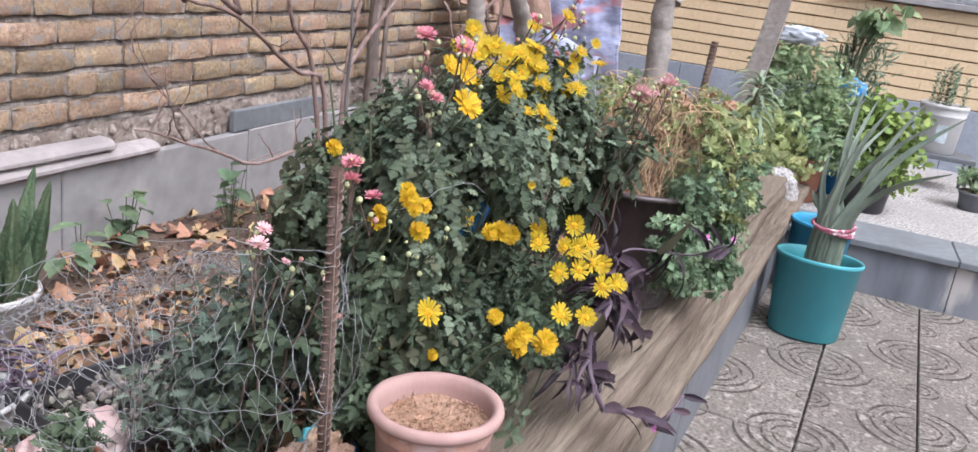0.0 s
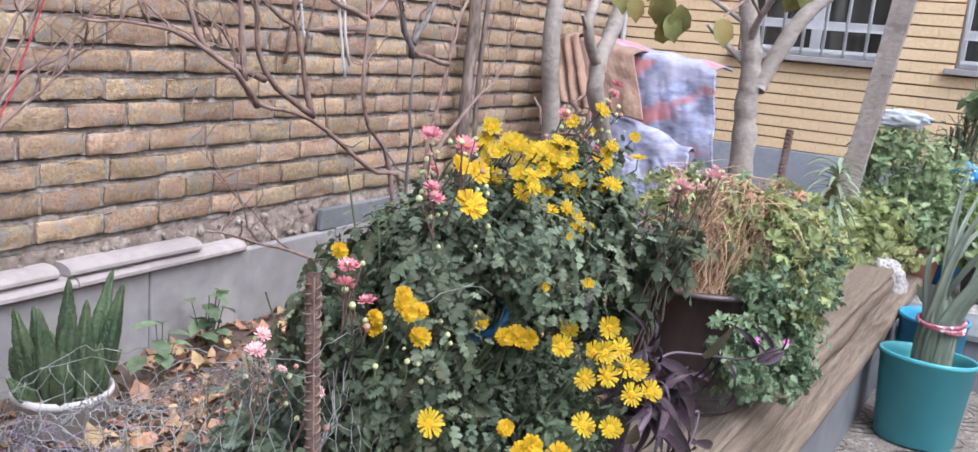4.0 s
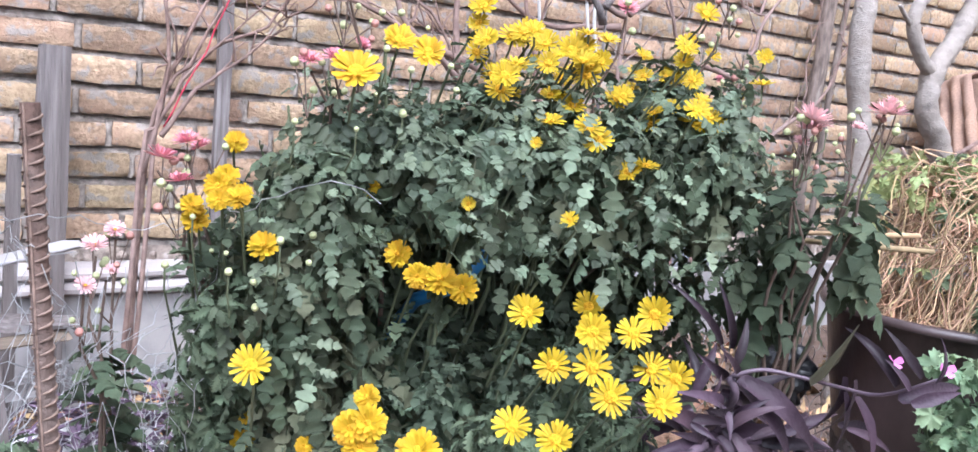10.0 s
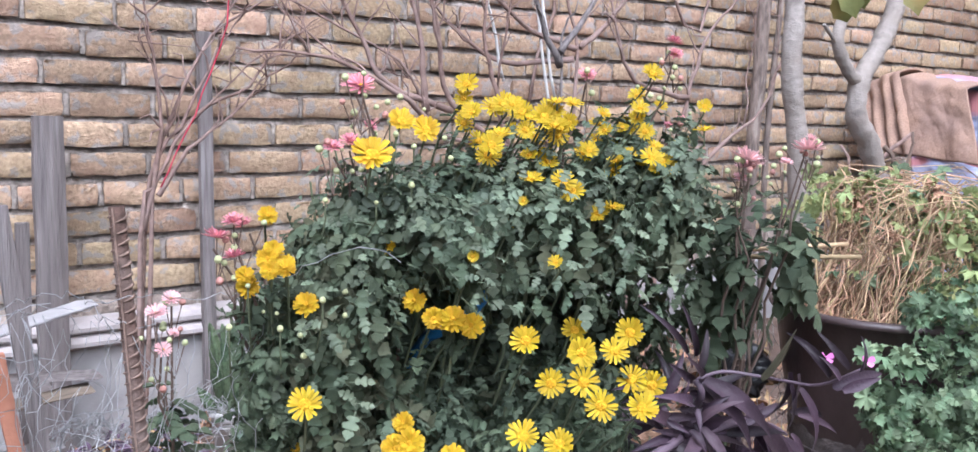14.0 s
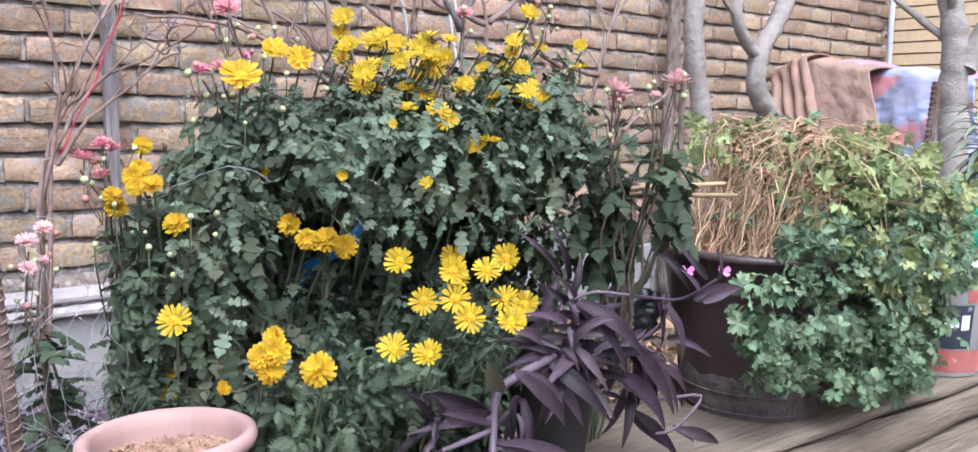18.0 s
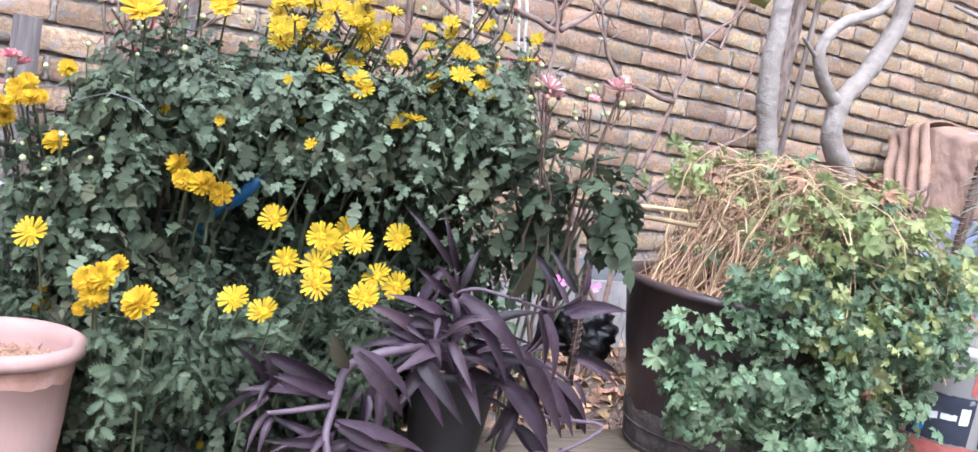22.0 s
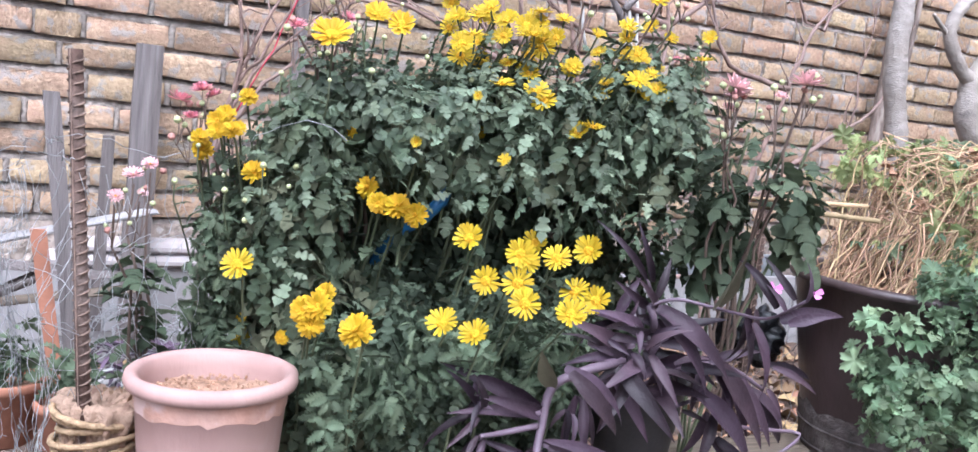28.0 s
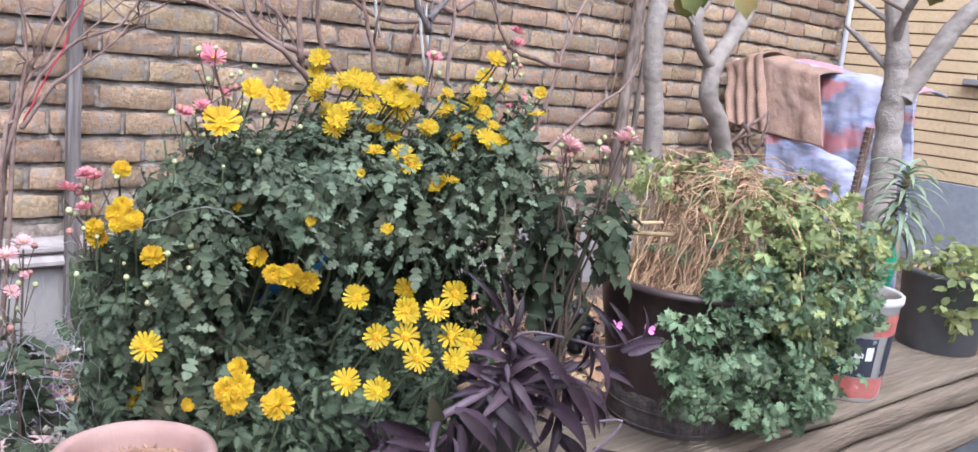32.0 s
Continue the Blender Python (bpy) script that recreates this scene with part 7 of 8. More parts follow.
def cloth(name, corners, material, label, category, seed, folds=0.02, pleats=0, pleat=0.0, back=0.3, lower=0.0):
    """A heavy sheet hung between four corners (top two, then bottom two, going round), its top edge turned back over the heap."""
    a, b, c, d = (Vector(q) for q in corners)
    nu, nv, vs, fs = 60, 46, [], []
    face = (b - a).cross(d - a).normalized()
    if face.x > 0:
        face = -face
    for j in range(nv + 1):
        v = (j - 10) / (nv - 10)
        for i in range(nu + 1):
            u = i / nu
            if v >= 0:
                p = a.lerp(b, u).lerp(d.lerp(c, u), v)
                f = folds * (noise.noise((u * 3.2, v * 2.6, seed)) + 0.5 * noise.noise((u * 7 + v * 3, v * 6, seed + 3)) + 0.2 * noise.noise((u * 19, v * 15, seed + 5)))
                f += pleat * math.sin(2 * math.pi * pleats * (u + 0.04 * noise.noise((u * 2, v * 2, seed)))) * min(1, 0.3 + v)
                p = p + face * f * min(1, 0.4 + v * 3)
            else:
                p = a.lerp(b, u) + Vector((-v * back / 0.28, 0, -lower * v * v * 8 + 0.02 * math.sin(-v * 11)))
            p.z += 0.025 * noise.noise((u * 4, seed, 0)) * (1 - max(v, 0))
            vs.append(p)
    fs = [(j * (nu + 1) + i, j * (nu + 1) + i + 1, (j + 1) * (nu + 1) + i + 1, (j + 1) * (nu + 1) + i) for j in range(nv) for i in range(nu)]
    ob = thing(name, mesh(name, vs, fs, material), label=label, category=category)
    so = ob.modifiers.new("thickness", "SOLIDIFY")
    so.thickness = 0.01
    if name == "tarpaulin":
        row = nu + 1
        edges = [[vs[j * row] for j in range(10, nv + 1)], [vs[j * row + nu] for j in range(10, nv + 1)]]
        for line in edges:
            part("hem", Geo().tube([p + face * 0.004 for p in line], 0.009, 6).mesh("hem", material), ob, "rolled and stitched edge")
        for line in edges:
            for p in line[4::9]:
                part("eyelet", Geo().tube([p + face * 0.014 + Vector((0, 0.009 * math.cos(a * 0.7), 0.009 * math.sin(a * 0.7))) for a in range(10)], 0.002, 5).mesh("eyelet", M_WIRE), ob, "metal eyelet")
    return ob


cloth("tarpaulin", ((4.85, 1.60, 1.28), (4.80, 0.955, 1.185), (4.70, 0.85, 0.32), (4.70, 1.42, 0.32)), M_BLANKET, "pale blue and pink printed tarpaulin over a heap", "tarpaulin", 3, 0.045, 0, 0.0, 0.35)
cloth("tarpaulin", ((4.60, 1.5, 0.95), (4.50, 0.95, 0.80), (4.40, 0.90, 0.32), (4.40, 1.36, 0.32)), M_BLANKET, "lower fold of the printed tarpaulin trailing to the ground", "tarpaulin", 8, 0.04, 0, 0.0, 0.12)
cloth("carpet", ((4.73, 1.67, 1.275), (4.66, 1.33, 1.23), (4.53, 1.195, 0.925), (4.60, 1.515, 0.945)), M_CLOTH, "stiff brown carpet thrown over the heap", "carpet", 5, 0.012, 0, 0.0, 0.3)
cloth("carpet", ((4.76, 1.88, 1.24), (4.70, 1.655, 1.30), (4.59, 1.50, 0.94), (4.60, 1.71, 0.965)), M_CLOTH, "brown carpet end hanging in upright folds", "carpet", 6, 0.014, 3.5, 0.022, 0.25)
heap = thing("wood_heap", None, label="heap of old planks under the blanket", category="wood heap")
for k in range(11):
    g = Geo().box(-0.22, 0.22, -0.05, 0.05, -0.02, 0.02, 0.006, m=pose(5.05 + U(-0.05, 0.1), 1.36 + U(-0.1, 0.1), 0.31 + 0.07 * k, U(-6, 6), U(-6, 6), U(60, 120)))
    part("plank", g.mesh("plank", rnd.choice((M_TIMBER, M_GREYWOOD)), False), heap)
for k in range(16):
    g = Geo().tube(bend((4.42 + U(-0.1, 0.1), 1.45 + U(-0.12, 0.3), 0.7 + U(-0.2, 0.2)), (4.5 + U(-0.1, 0.1), 1.75 + U(-0.3, 0.1), 0.95 + U(-0.3, 0.1)), 0.02, 0.02), 0.008 * U(0.5, 1.4), 6)
    part("stick", g.mesh("stick", rnd.choice((M_TWIG, M_BROWNSTEM))), heap)
thing("drain_pipe", Geo().tube([(5.99, 1.9, 0.3), (5.99, 1.9, 2.9)], 0.016, 12).mesh("drain_pipe", M_ALU), label="thin grey pipe running down the wall corner", category="pipe", kind="structure")

# ---- aloe in its bucket ----
bucket = pot("bucket", (3.27, -0.207, PATIO - 0.004), 0.113, 0.135, 0.268, M_TEAL, "teal plastic bucket planted with a tall aloe", "bucket", 0.006, 0.016, 0.004, M_POTSOIL, 0.7)
bucket.matrix_basis = bucket.matrix_basis @ Matrix.Rotation(radians(5), 4, Vector((0, 1, 0)))
pot("bucket", (3.70, -0.20, PATIO), 0.098, 0.108, 0.285, mat("sky_blue_plastic", (0.04, 0.24, 0.40), 0.45, 0.4, vary=0.08, bump=0.08), "sky blue plastic bucket standing behind the aloe", "bucket", 0.006, 0.016, 0.004, M_POTSOIL, 0.8)
aloe = thing("aloe", label="tall grey-green aloe with long pointed leaves tied with cloth", category="aloe")
ALOE_TIPS = [(3.38, -0.216, 0.996), (3.3, -0.298, 0.947), (3.35, -0.395, 0.971), (3.2, -0.426, 0.936), (3.25, -0.507, 0.961), (3.1, -0.491, 0.814), (3.45, -0.165, 0.759), (3.22, -0.358, 0.718), (3.4, -0.135, 0.63), (3.45, -0.265, 0.953), (3.33, -0.37, 0.858), (3.48, -0.32, 0.88), (3.36, -0.2, 0.78)]
for k, tip in enumerate(ALOE_TIPS):
    a, tip = 2.4 * k, Vector(tip)
    foot = Vector((3.285 + 0.035 * math.cos(a), -0.215 + 0.035 * math.sin(a), 0.39))
    tie = Vector((3.28 + 0.03 * math.cos(a), -0.222 + 0.038 * math.sin(a), 0.55))
    bow = tie.lerp(tip, 0.5) + Vector((0, 0.015, 0.035 * (tip - tie).length / 0.4))
    line = smooth_line([foot, tie, bow, tip], 6)
    n, vs, fs = len(line) - 1, [], []
    broad = U(0.017, 0.023)
    for i, c in enumerate(line):
        t = (line[min(i + 1, n)] - line[max(i - 1, 0)]).normalized()
        side = t.cross(Vector((-1, 0.1, 0.25)) + 0.5 * Vector((math.cos(a), math.sin(a), 0))).normalized()
        up = side.cross(t)
        w = broad * (1 - (i / n) ** 1.5) + 0.0008
        for q, h in ((-1, 0.42), (-0.5, 0.12), (0, 0.0), (0.5, 0.12), (1, 0.42), (0.55, -0.28), (0, -0.42), (-0.55, -0.28)):
            vs.append(c + side * w * q + up * w * h)
    for i in range(n):
        fs += [(8 * i + j, 8 * i + (j + 1) % 8, 8 * i + 8 + (j + 1) % 8, 8 * i + 8 + j) for j in range(8)]
    part("leaf", mesh("leaf", vs, fs, M_ALOE), aloe)
g = Geo()
for k in range(3):
    g.tube([(3.28 + 0.056 * math.cos(a / 4), -0.222 + 0.064 * math.sin(a / 4), 0.54 + 0.008 * k + 0.01 * math.sin(a / 4 + k)) for a in range(26)], 0.006, 6)
part("tie", g.mesh("tie", mat("printed_rag", (0.36, 0.12, 0.16), 0.9, 0.1, vary=0.5, scale=90, blotch=((0.6, 0.55, 0.55), 60, 0.55))), aloe, "strip of red and white cloth")

# ---- things along the planks beyond the brown planter ----
tub = pot("paint_bucket", (2.65, 0.13, PLANK - 0.002), 0.072, 0.085, 0.225, M_WHITE, "white paint bucket with worn red and navy print", "bucket", 0.006, 0.02, 0.003, M_POTSOIL, 0.85)


def wrap(name, owner, r0, r1, h, z0, z1, a0, a1, material, label, n=24):
    vs, fs = [], []
    for i in range(n + 1):
        a = radians(a0 + (a1 - a0) * i / n)
        for z_ in (z0, z1):
            r = r0 + (r1 - r0) * z_ / h + 0.0012
            vs.append((r * math.cos(a), r * math.sin(a), z_ + 0.003 * noise.noise((i * 0.7, z_ * 9, 1))))
    fs = [(2 * i, 2 * i + 2, 2 * i + 3, 2 * i + 1) for i in range(n)]
    return part(name, mesh(name, vs, fs, material), owner, label)


wrap("print_band", tub, 0.072, 0.085, 0.225, 0.012, 0.055, 150, 330, M_RED, "worn red band")
wrap("print_panel", tub, 0.072, 0.085, 0.225, 0.058, 0.14, 170, 245, M_NAVY, "navy printed panel")
wrap("print_panel", tub, 0.072, 0.085, 0.225, 0.058, 0.15, 262, 320, M_NAVY, "scratched navy panel")
wrap("print_band", tub, 0.072, 0.085, 0.225, 0.145, 0.19, 235, 320, M_RED, "faded red print")
for a0, a1, z0, z1 in ((178, 190, 0.10, 0.112), (192, 205, 0.095, 0.107), (208, 226, 0.098, 0.108), (229, 240, 0.094, 0.122), (180, 192, 0.07, 0.08)):
    bar = wrap("print_stroke", tub, 0.0728, 0.0858, 0.225, z0, z1, a0, a1, M_LETTER if z0 > 0.08 else M_SKYBLUE, "pale stroke of worn lettering", 6)
can = pot("paint_can", (2.79, 0.16, PLANK - 0.002), 0.038, 0.042, 0.16, M_WHITE, "small white tub with blue and red print", "tub", 0.003, 0.01, 0.002, M_POTSOIL, 0.85, sides=36)
wrap("print_band", can, 0.038, 0.042, 0.16, 0.1, 0.14, 100, 340, M_SKYBLUE, "blue band")
wrap("print_band", can, 0.038, 0.042, 0.16, 0.01, 0.03, 100, 340, M_RED, "red band")
wrap("print_panel", can, 0.038, 0.042, 0.16, 0.02, 0.07, 200, 270, M_SKYBLUE, "blue print")
spike = thing("oleander", label="young plant with a drooping rosette of narrow leaves", category="plant")
ROSE = blade(0.05, 1.5, 0.3, 6)
part("stem", Geo().tube(bend((2.62, 0.13, 0.73), (2.585, 0.05, 1.02), 0, 0.006), 0.007, 7).mesh("stem", M_STRAW), spike)
ms = []
for k in range(70):
    a = 2.4 * k
    e = 0.95 - 0.017 * k
    ms.append(frame_to((2.585, 0.05, 1.035 - 0.0018 * k), (math.cos(a), math.sin(a), e), (0, 0, 1), U(0.07, 0.11)))
part("leaves", Geo().spread(*ROSE, ms).mesh("leaves", M_OLEANDER), spike, "narrow green leaves", kind="stuff")
low = thing("oleander", label="low clump of narrow green leaves behind the planter", category="plant")
ms = []
for k in range(120):
    a = U(0, 6.3)
    ms.append(frame_to((2.62 + U(-0.09, 0.09), 0.2 + U(-0.06, 0.06), U(0.76, 0.88)), (math.cos(a), math.sin(a), U(0.2, 1.2)), (0, 0, 1), U(0.06, 0.11)))
part("leaves", Geo().spread(*ROSE, ms).mesh("leaves", M_OLEANDER), low, kind="stuff")
lump("green_rag", (2.80, 0.15, 0.80), (0.03, 0.02, 0.06), mat("green_cloth", (0.02, 0.22, 0.12), 0.8, 0.2), "green cloth rag hanging behind the leaves", "rag", 9)
grey = pot("planter", (3.24, 0.16, PLANK - 0.002), 0.095, 0.112, 0.205, M_GREYPOT, "plain dark grey plastic pot with a trailing succulent", "plant pot", 0.006, 0.014, 0.004, M_POTSOIL, 0.92)
succ = thing("succulent", label="trailing yellow-green succulent spilling over a grey pot", category="plant")
foliage("leaves", [(3.2, 0.13, 0.78, 0.11, 0.1, 0.05), (3.14, 0.10, 0.68, 0.04, 0.05, 0.07), (3.17, 0.07, 0.73, 0.06, 0.05, 0.06)], 420, [lobed_leaf(2, 0.1, 0.1, 0.3, 0.4)], M_GERAN_Y, 0.024, succ, 0.6, 0.2, 0.5)
thing("bamboo_cane", Geo().tube([(1.86, 0.28, 0.91), (2.06, 0.20, 0.905)], 0.0035, 8).mesh("bamboo_cane", M_STRAW), label="split yellow cane lying across the stems", category="cane", group="canes")
thing("bamboo_cane", Geo().tube([(1.85, 0.3, 0.915), (2.05, 0.215, 0.923)], 0.003, 8).mesh("bamboo_cane", M_STRAW), label="split yellow cane lying across the stems", category="cane", group="canes")

# ---- in the bed on the left ----
pot("flower_pot", (1.668, 1.56, 0.215), 0.09, 0.108, 0.15, M_WHITE, "white plastic pot, dusty, holding a spiny succulent", "flower pot", 0.008, 0.02, 0.003, M_POTSOIL, 0.9)
cact = thing("euphorbia", label="upright spiny green succulent with many ribbed stems", category="cactus")
for k in range(22):
    a, r = 2.4 * k, 0.018 * math.sqrt(k)
    foot = Vector((1.668 + r * math.cos(a), 1.56 + r * math.sin(a), 0.34))
    top = foot + Vector((U(-0.02, 0.02) + r * 0.9 * math.cos(a), U(-0.02, 0.02) + r * 0.6 * math.sin(a), U(0.08, 0.17) if k % 3 else U(0.2, 0.29)))
    vs, fs, n, sides, spin = [], [], 22, 18, U(0, 2)
    for i in range(n + 1):
        s = i / n
        c = foot.lerp(top, s)
        w = 0.022 * (1.1 - 0.3 * s) * (0.75 + 0.35 * math.sin(math.pi * min(1, s * 1.2))) * math.sqrt(max(0.015, 1 - max(0, s - 0.55) ** 2 / 0.205)) * U(0.97, 1.03)
        for q in range(sides):
            b = 2 * math.pi * q / sides + spin
            rr = w * (0.82 + 0.34 * math.cos(3 * (b - spin)) + (0.12 if q % 6 == 0 and i % 2 == 0 else 0))
            vs.append((c.x + rr * math.cos(b), c.y + rr * math.sin(b), c.z))
    for i in range(n):
        fs += [(i * sides + q, i * sides + (q + 1) % sides, (i + 1) * sides + (q + 1) % sides, (i + 1) * sides + q) for q in range(sides)]
    fs.append(tuple(n * sides + q for q in range(sides)))
    part("stem", mesh("stem", vs, fs, M_CACTUS), cact)

basin = thing("basin", None, (1.24, 1.13, 0.30), "white oval plastic basin, dirty, filled with soil", "basin", turn=-15)
vs, fs, n = [], [], 40
for r, z_ in ((0.85, 0.0), (0.95, 0.06), (1.0, 0.095), (1.08, 0.1), (1.08, 0.108), (0.99, 0.108), (0.92, 0.06), (0.0, 0.07)):
    vs += [(0.115 * r * math.cos(2 * math.pi * k / n), 0.08 * r * math.sin(2 * math.pi * k / n), z_) for k in range(n)]
for j in range(7):
    fs += [(j * n + k, j * n + (k + 1) % n, (j + 1) * n + (k + 1) % n, (j + 1) * n + k) for k in range(n)]
part("body", mesh("body", vs, fs, M_WHITE), basin)
heart = thing("purple_heart", label="low purple heart plants growing in the white basin", category="plant")
ms = []
for k in range(170):
    a = U(0, 6.3)
    ms.append(frame_to((1.27 + U(-0.12, 0.12), 1.15 + U(-0.08, 0.08), U(0.38, 0.47)), (math.cos(a), math.sin(a), U(-0.1, 1.0)), (0, 0, 1), U(0.05, 0.09), 0.6))
part("leaves", Geo().spread(*BLADE[1], ms).mesh("leaves", mat("mauve_leaf", (0.115, 0.075, 0.115), 0.5, 0.4, vary=0.3, per="island", amount=0.4)), heart, kind="stuff")
crate = thing("crate", None, (1.44, 0.93, 0.36), "shallow black plastic crate full of gravel and rubbish", "crate", turn=-12)
g = Geo()
for k in range(12):
    x = -0.17 + 0.34 * k / 11
    g.box(x - 0.003, x + 0.003, -0.11, 0.11, 0.0, 0.006)
for k in range(8):
    y = -0.11 + 0.22 * k / 7
    g.box(-0.17, 0.17, y - 0.003, y + 0.003, 0.001, 0.007)
part("grid", g.mesh("grid", M_BLACKPOT, False), crate)
for x0, x1, y0, y1 in ((-0.175, 0.175, -0.115, -0.107), (-0.175, 0.175, 0.107, 0.115), (-0.175, -0.167, -0.106, 0.106), (0.167, 0.175, -0.106, 0.106)):
    part("side", Geo().box(x0, x1, y0, y1, 0, 0.055, 0.002).mesh("side", M_BLACKPOT, False), crate)
g = Geo()
for k in range(420):
    s = U(0.004, 0.011)
    g.box(-s, s, -s * 0.8, s * 0.8, -s * 0.6, s * 0.6, s * 0.35, m=Matrix.Translation((U(-0.16, 0.16), U(-0.1, 0.1), U(0.008, 0.03))) @ Euler((U(0, 3), U(0, 3), U(0, 3))).to_matrix().to_4x4())
thing("gravel", g.mesh("gravel", mat("mixed_gravel", (0.17, 0.15, 0.13), 0.9, 0.2, vary=0.3, per="island", amount=0.9), False), (1.44, 0.93, 0.364), "loose mixed gravel in the black crate", "gravel", kind="stuff", turn=-12)
lump("plastic_sheet", (1.215, 0.85, 0.42), (0.10, 0.055, 0.045), mat("pinkish_plastic", (0.48, 0.33, 0.31), 0.35, 0.5, vary=0.25, scale=14, big=6, bump=0.4, tint=(0.55, 0.48, 0.47)), "crumpled dirty pink plastic sheet", "plastic sheet", 2, 0.35, 2.4)
for x, y, z_, r in ((1.0, 0.80, 0.43, 0.055), (1.085, 0.72, 0.42, 0.045)):
    pot("flower_pot", (x, y, z_), r * 0.75, r, 0.1, M_TERRACOTTA, "small terracotta pot with seedlings", "flower pot", 0.005, 0.016, 0.004, M_POTSOIL, 0.85, sides=32)
    sd = thing("seedling", label="small bushy green seedlings in a terracotta pot", category="plant")
    foliage("leaves", [(x, y, z_ + 0.13, r * 0.95, r * 0.95, 0.04)], 110, FEATHER, M_FERN, 0.026, sd, 0.8, -0.1, z_ + 0.08)
for x, y, n in ((2.34, 1.78, 16), (2.75, 1.7, 14), (2.1, 1.72, 8)):
    wd = thing("weed", label="broad-leaved green weed sprouting by the stone skirting", category="weed")
    ms = []
    g = Geo()
    for k in range(n):
        a = U(0, 6.3)
        p = Vector((x + U(-0.05, 0.05), y + U(-0.04, 0.04), U(0.27, 0.43)))
        ms.append(frame_to(p, (math.cos(a), math.sin(a), U(-0.3, 0.3)), (0, 0, 1), U(0.045, 0.07)))
        g.tube([(x, y, 0.18), p], 0.0015, 4, False)
    part("leaves", Geo().spread(*fig, ms).mesh("leaves", M_GERAN), wd, kind="stuff")
    part("stem_tuft", g.mesh("stem_tuft", M_STEM), wd, kind="stuff")

# dead leaves on the soil
ms = [[], [], []]
for k in range(1700):
    x, y = (U(1.15, 3.6), U(0.45, 1.88)) if k % 3 else (U(1.3, 2.1), U(0.9, 1.6))
    a = U(0, 6.3)
    ms[k % 3].append(frame_to((x, y, soil_height(x, y) + U(0.004, 0.016)), (math.cos(a), math.sin(a), U(-0.35, 0.35)), (U(-0.6, 0.6), U(-0.6, 0.6), 1), U(0.018, 0.062), U(0.6, 1.2)))
g = Geo()
for t, m in zip((lobed_leaf(3, 0.3, 0.5, 0.7, 0.4), lobed_leaf(2, 0.2, -0.4, -0.5, 0.45), lobed_leaf(3, 0.35, 0.8, 0.4, 0.35)), ms):
    g.spread(*t, m)
thing("dead_leaves", g.mesh("dead_leaves", M_DEAD), label="dry brown leaves scattered over the soil", category="leaf litter", kind="stuff")
g = Geo()
for k in range(420):
    x, y = U(1.1, 2.9), U(0.6, 1.85)
    a, l = U(0, 6.3), U(0.02, 0.09)
    z_ = soil_height(x, y) + 0.004
    g.tube([(x, y, z_), jig((x + l * 0.5 * math.cos(a), y + l * 0.5 * math.sin(a), z_ + 0.006), 0.004), (x + l * math.cos(a), y + l * math.sin(a), z_ + U(-0.002, 0.012))], U(0.0006, 0.0018), 4, False)
thing("twig_litter", g.mesh("twig_litter", mat("dry_twig_litter", (0.27, 0.20, 0.16), 0.95, 0.1, vary=0.3, per="island", amount=0.5)), label="short dry twigs strewn over the soil", category="twig litter", kind="stuff")
g = Geo()
for k in range(1500):
    s = U(0.003, 0.011)
    x, y = U(1.0, 3.2), U(0.4, 1.9)
    g.box(-s, s, -s * 0.8, s * 0.8, -s * 0.6, s * 0.6, s * 0.35, m=Matrix.Translation((x, y, soil_height(x, y))) @ Euler((U(0, 3), U(0, 3), U(0, 3))).to_matrix().to_4x4())
thing("clods", g.mesh("clods", M_SOIL, False), label="small clods of earth on the soil", category="soil clods", kind="stuff")

# ---- potted plants on the terrace ----
def terrace_plant(at, r, h, material, label, blobs, count, tpl, leaf, size, pot_label, hang=0.0):
    pot("flower_pot", at, r * 0.8, r, h, material, pot_label, "flower pot", 0.006, 0.016, 0.004, M_POTSOIL, 0.9, sides=32)
    ob = thing("potted_plant", label=label, category="plant")
    foliage("leaves", [(at[0] + b[0], at[1] + b[1], at[2] + h + b[2], b[3], b[4], b[5]) for b in blobs], count, tpl, leaf, size, ob, 0.7, hang, at[2])
    g = Geo()
    for b in blobs:
        for k in range(7):
            g.tube(bend((at[0], at[1], at[2] + h * 0.8), (at[0] + b[0] + U(-0.6, 0.6) * b[3], at[1] + b[1] + U(-0.6, 0.6) * b[4], at[2] + h + b[2] + U(-0.5, 0.8) * b[5]), 0, 0.01), 0.004, 5, False)
    part("stem_tuft", g.mesh("stem_tuft", M_STEM), ob, kind="stuff")
    return ob


T = 0.372
ZB = [lobed_leaf(2, 0.1, 0.1, 0.3, 0.42)]
terrace_plant((4.5, -0.36, T), 0.11, 0.18, M_BLACKPOT, "bushy yellow-green plant on the terrace", [(0, 0, 0.18, 0.18, 0.19, 0.15), (0, -0.03, 0.02, 0.17, 0.16, 0.12)], 1200, ZB, mat("lime_leaf", (0.22, 0.30, 0.08), 0.6, 0.3, vary=0.25, per="island", amount=0.35, translucent=0.2), 0.035, "black plastic pot on the terrace")
terrace_plant((4.45, -0.06, T), 0.12, 0.2, M_TERRACOTTA, "tall feathery green plant on the terrace", [(0, 0.02, 0.25, 0.15, 0.22, 0.2), (0, 0.16, 0.35, 0.13, 0.14, 0.16), (-0.05, -0.05, 0.08, 0.16, 0.22, 0.14), (-0.1, 0.1, 0.12, 0.14, 0.16, 0.14)], 3000, FEATHER, M_TERRACE, 0.036, "terracotta pot on the terrace")
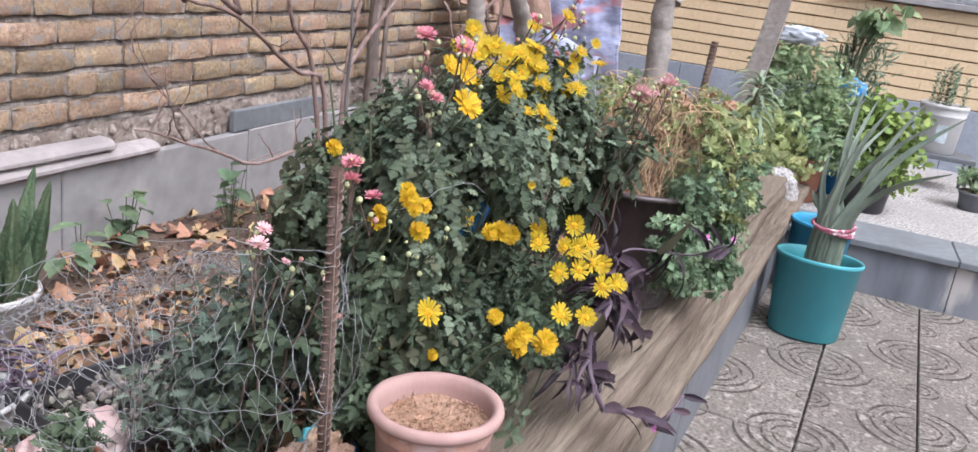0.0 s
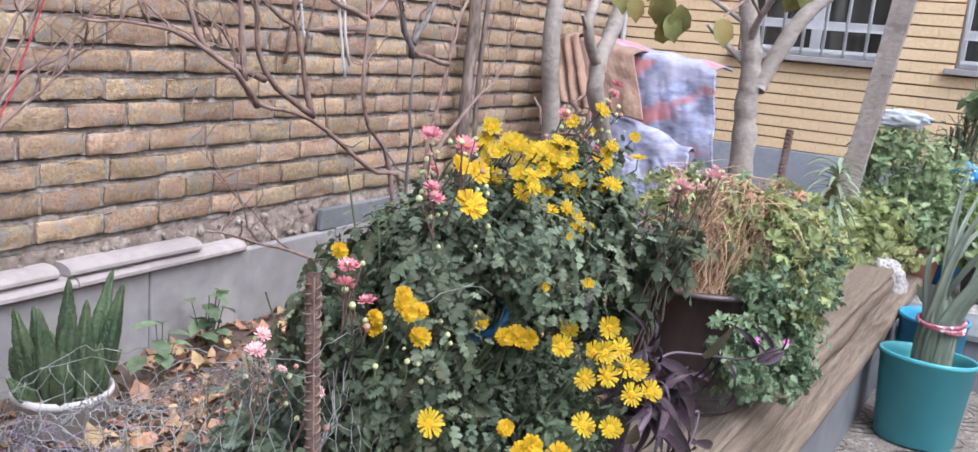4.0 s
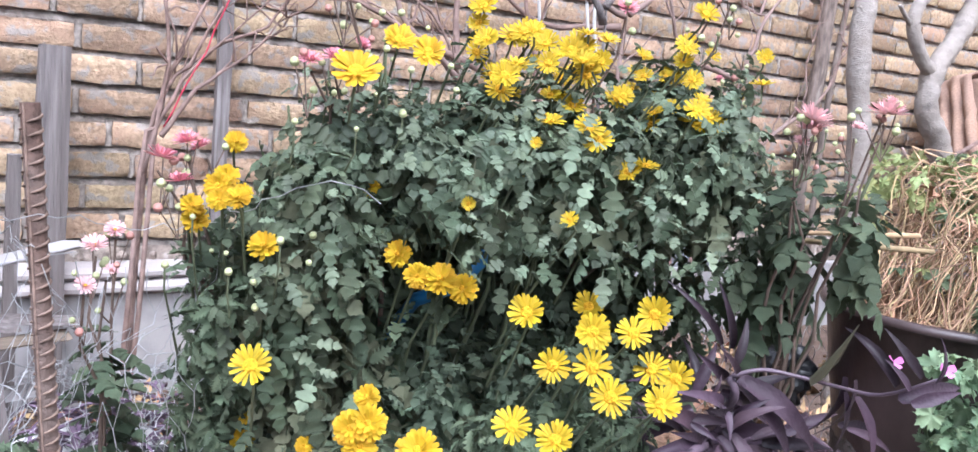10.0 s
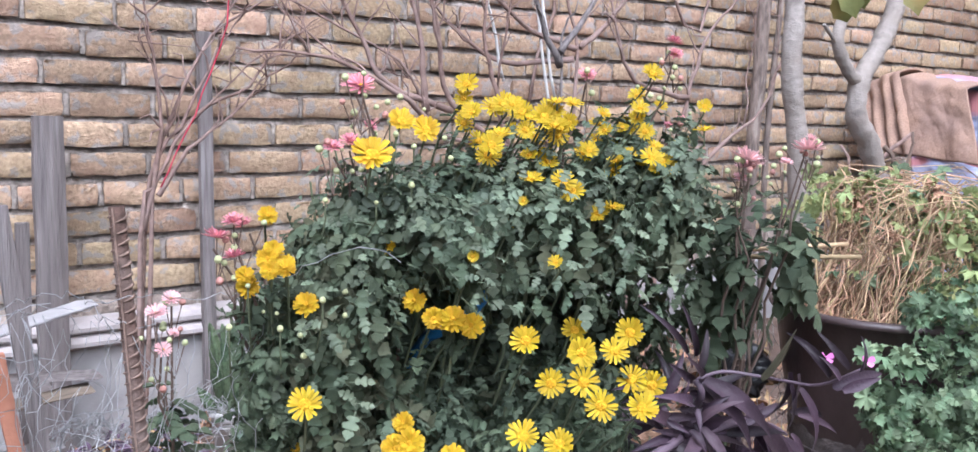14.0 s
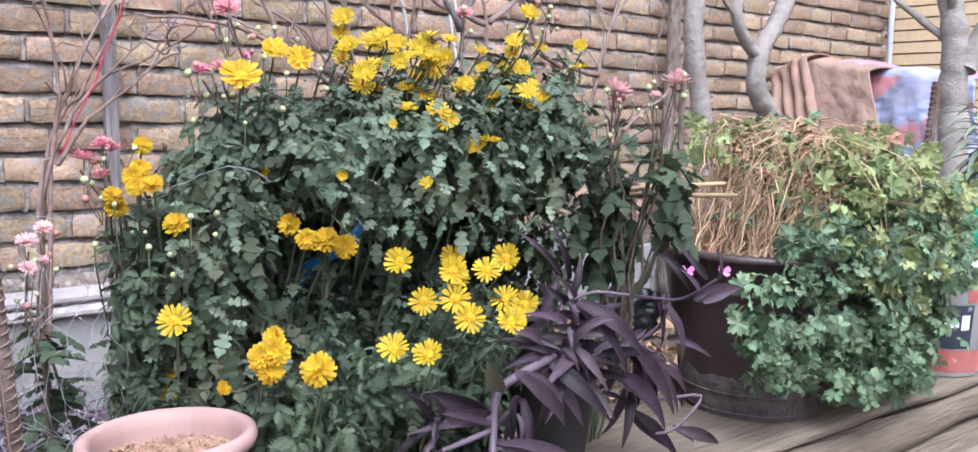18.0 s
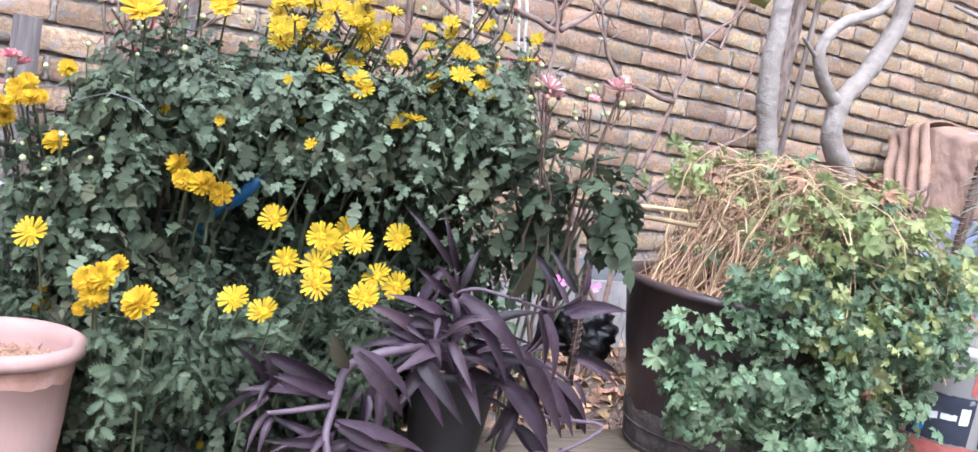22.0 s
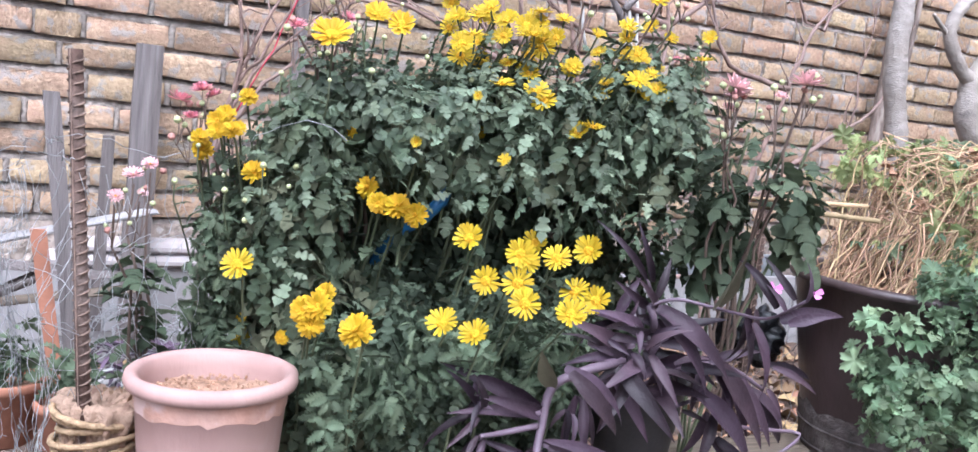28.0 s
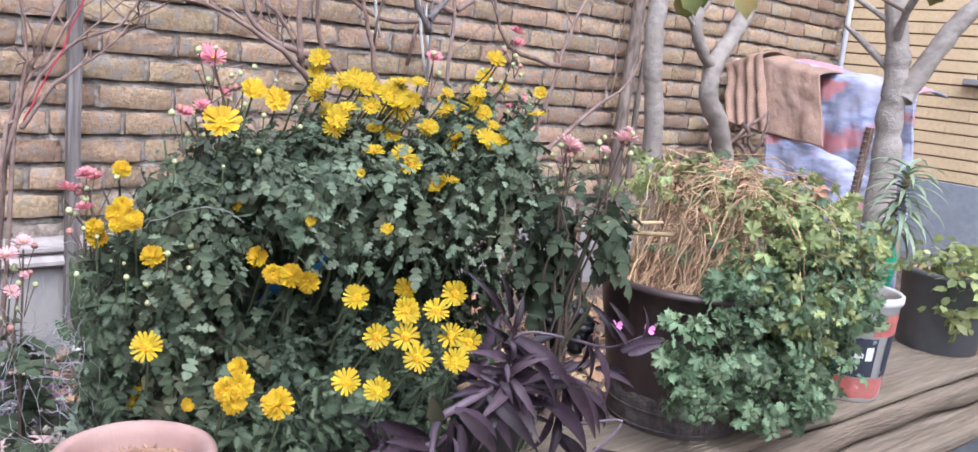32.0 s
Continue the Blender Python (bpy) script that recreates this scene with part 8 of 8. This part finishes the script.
terrace_plant((4.2, 0.12, 0.36), 0.1, 0.16, M_GREYPOT, "leafy green plant spilling over its pot", [(0, 0, 0.12, 0.17, 0.2, 0.14), (-0.1, -0.06, 0.02, 0.13, 0.15, 0.1)], 1100, ROUND, M_GERAN_Y, 0.035, "grey plastic pot at the end of the bed")
terrace_plant((4.75, -0.18, T), 0.11, 0.24, M_SKYBLUE, "tall bristly green plant above the others", [(0, -0.03, 0.42, 0.07, 0.08, 0.2), (0, -0.1, 0.32, 0.06, 0.07, 0.2), (0, 0.05, 0.3, 0.06, 0.07, 0.18)], 620, [blade(0.06, 0.5, 0.3, 4)], M_OLEANDER, 0.06, "pot wrapped in blue and white plastic", -0.6)
terrace_plant((4.7, -0.14, T + 0.3), 0.05, 0.1, M_BLACKPOT, "leafy sprig with large pointed leaves", [(0, -0.12, 0.42, 0.05, 0.1, 0.07)], 34, ZB, M_TERRACE, 0.07, "small black pot among the leaves", 0.5)
lump("plastic_bag", (4.60, -0.19, 0.87), (0.03, 0.07, 0.05), mat("blue_white_bag", (0.06, 0.28, 0.62), 0.4, 0.5, vary=0.2, blotch=((0.6, 0.65, 0.7), 30, 0.5)), "crumpled blue and white plastic bag among the plants", "plastic bag", 6, 0.25)
lump("plastic_bag", (4.35, 0.06, 1.08), (0.02, 0.09, 0.035), mat("grey_bag", (0.45, 0.48, 0.52), 0.4, 0.5, vary=0.3), "grey plastic bag caught on the stems", "plastic bag", 8, 0.5)
lump("stone", (4.0, 0.0, 0.46), (0.06, 0.09, 0.11), M_TERRAZZO, "rough greyish lump of stone beside the terrace", "stone", 4, 0.22)
stand = thing("plant_stand", None, (5.45, -0.68, T), "low dark metal stand under a white bucket", "stand")
part("top", Geo().box(-0.12, 0.12, -0.2, 0.2, 0.16, 0.185, 0.003).mesh("top", M_GREYPOT, False), stand)
for sx in (-1, 1):
    for sy in (-1, 1):
        part("leg", Geo().tube([(sx * 0.1, sy * 0.18, 0), (sx * 0.1, sy * 0.18, 0.16)], 0.008, 8).mesh("leg", M_GREYPOT), stand)
tubw = pot("paint_bucket", (5.45, -0.68, T + 0.185), 0.10, 0.115, 0.25, M_WHITE, "white ribbed paint bucket on a dark stand", "bucket", 0.006, 0.02, 0.003, M_POTSOIL, 0.9, extra=((0.75, 0.0), (0.77, 0.004), (0.8, 0.004), (0.82, 0.0), (0.86, 0.004)))
wrap("print_panel", tubw, 0.10, 0.115, 0.25, 0.06, 0.15, 170, 200, mat("faint_print", (0.45, 0.5, 0.52), 0.6), "faded green print")
ros = thing("succulent", label="upright bristly green succulent in a white bucket", category="plant")
for k in range(9):
    a = 2.4 * k
    ms = []
    foot = Vector((5.45 + 0.012 * k * math.cos(a), -0.68 + 0.012 * k * math.sin(a), T + 0.42))
    for j in range(34):
        b = 2.4 * j
        ms.append(frame_to(foot + Vector((0, 0, 0.0065 * j * (1 - 0.04 * k))), (math.cos(b), math.sin(b), 0.8), (0, 0, 1), 0.03))
    part("stem", Geo().spread(*blade(0.16, 0.3, 0.3, 3), ms).mesh("stem", M_OLEANDER), ros)
for x, y in ((5.0, -0.86), (5.1, -1.05)):
    terrace_plant((x, y, T), 0.07, 0.09, M_GREYPOT, "small trailing plant in a dark pot on the terrace", [(0, 0, 0.06, 0.09, 0.09, 0.05)], 220, ZB, M_TERRACE, 0.03, "small dark grey pot on the terrace")

# ---- pieces of walls and pavements ----
for me, m in near_bricks:
    part("brick", me, wall, m=m)
for i in range(-3, 14):
    for j in range(-1, 11):
        x, y = 0.98 - TS * i - TS / 2 + 0.72, -0.213 - TS * j - TS / 2
        if -2.6 < x < 1.72 and y < 0.06:
            part("tile", TILE, pave, m=pose(x, y, U(-0.001, 0.001), U(-0.3, 0.3), U(-0.3, 0.3), 90 * ((i + j) % 2) + 90))
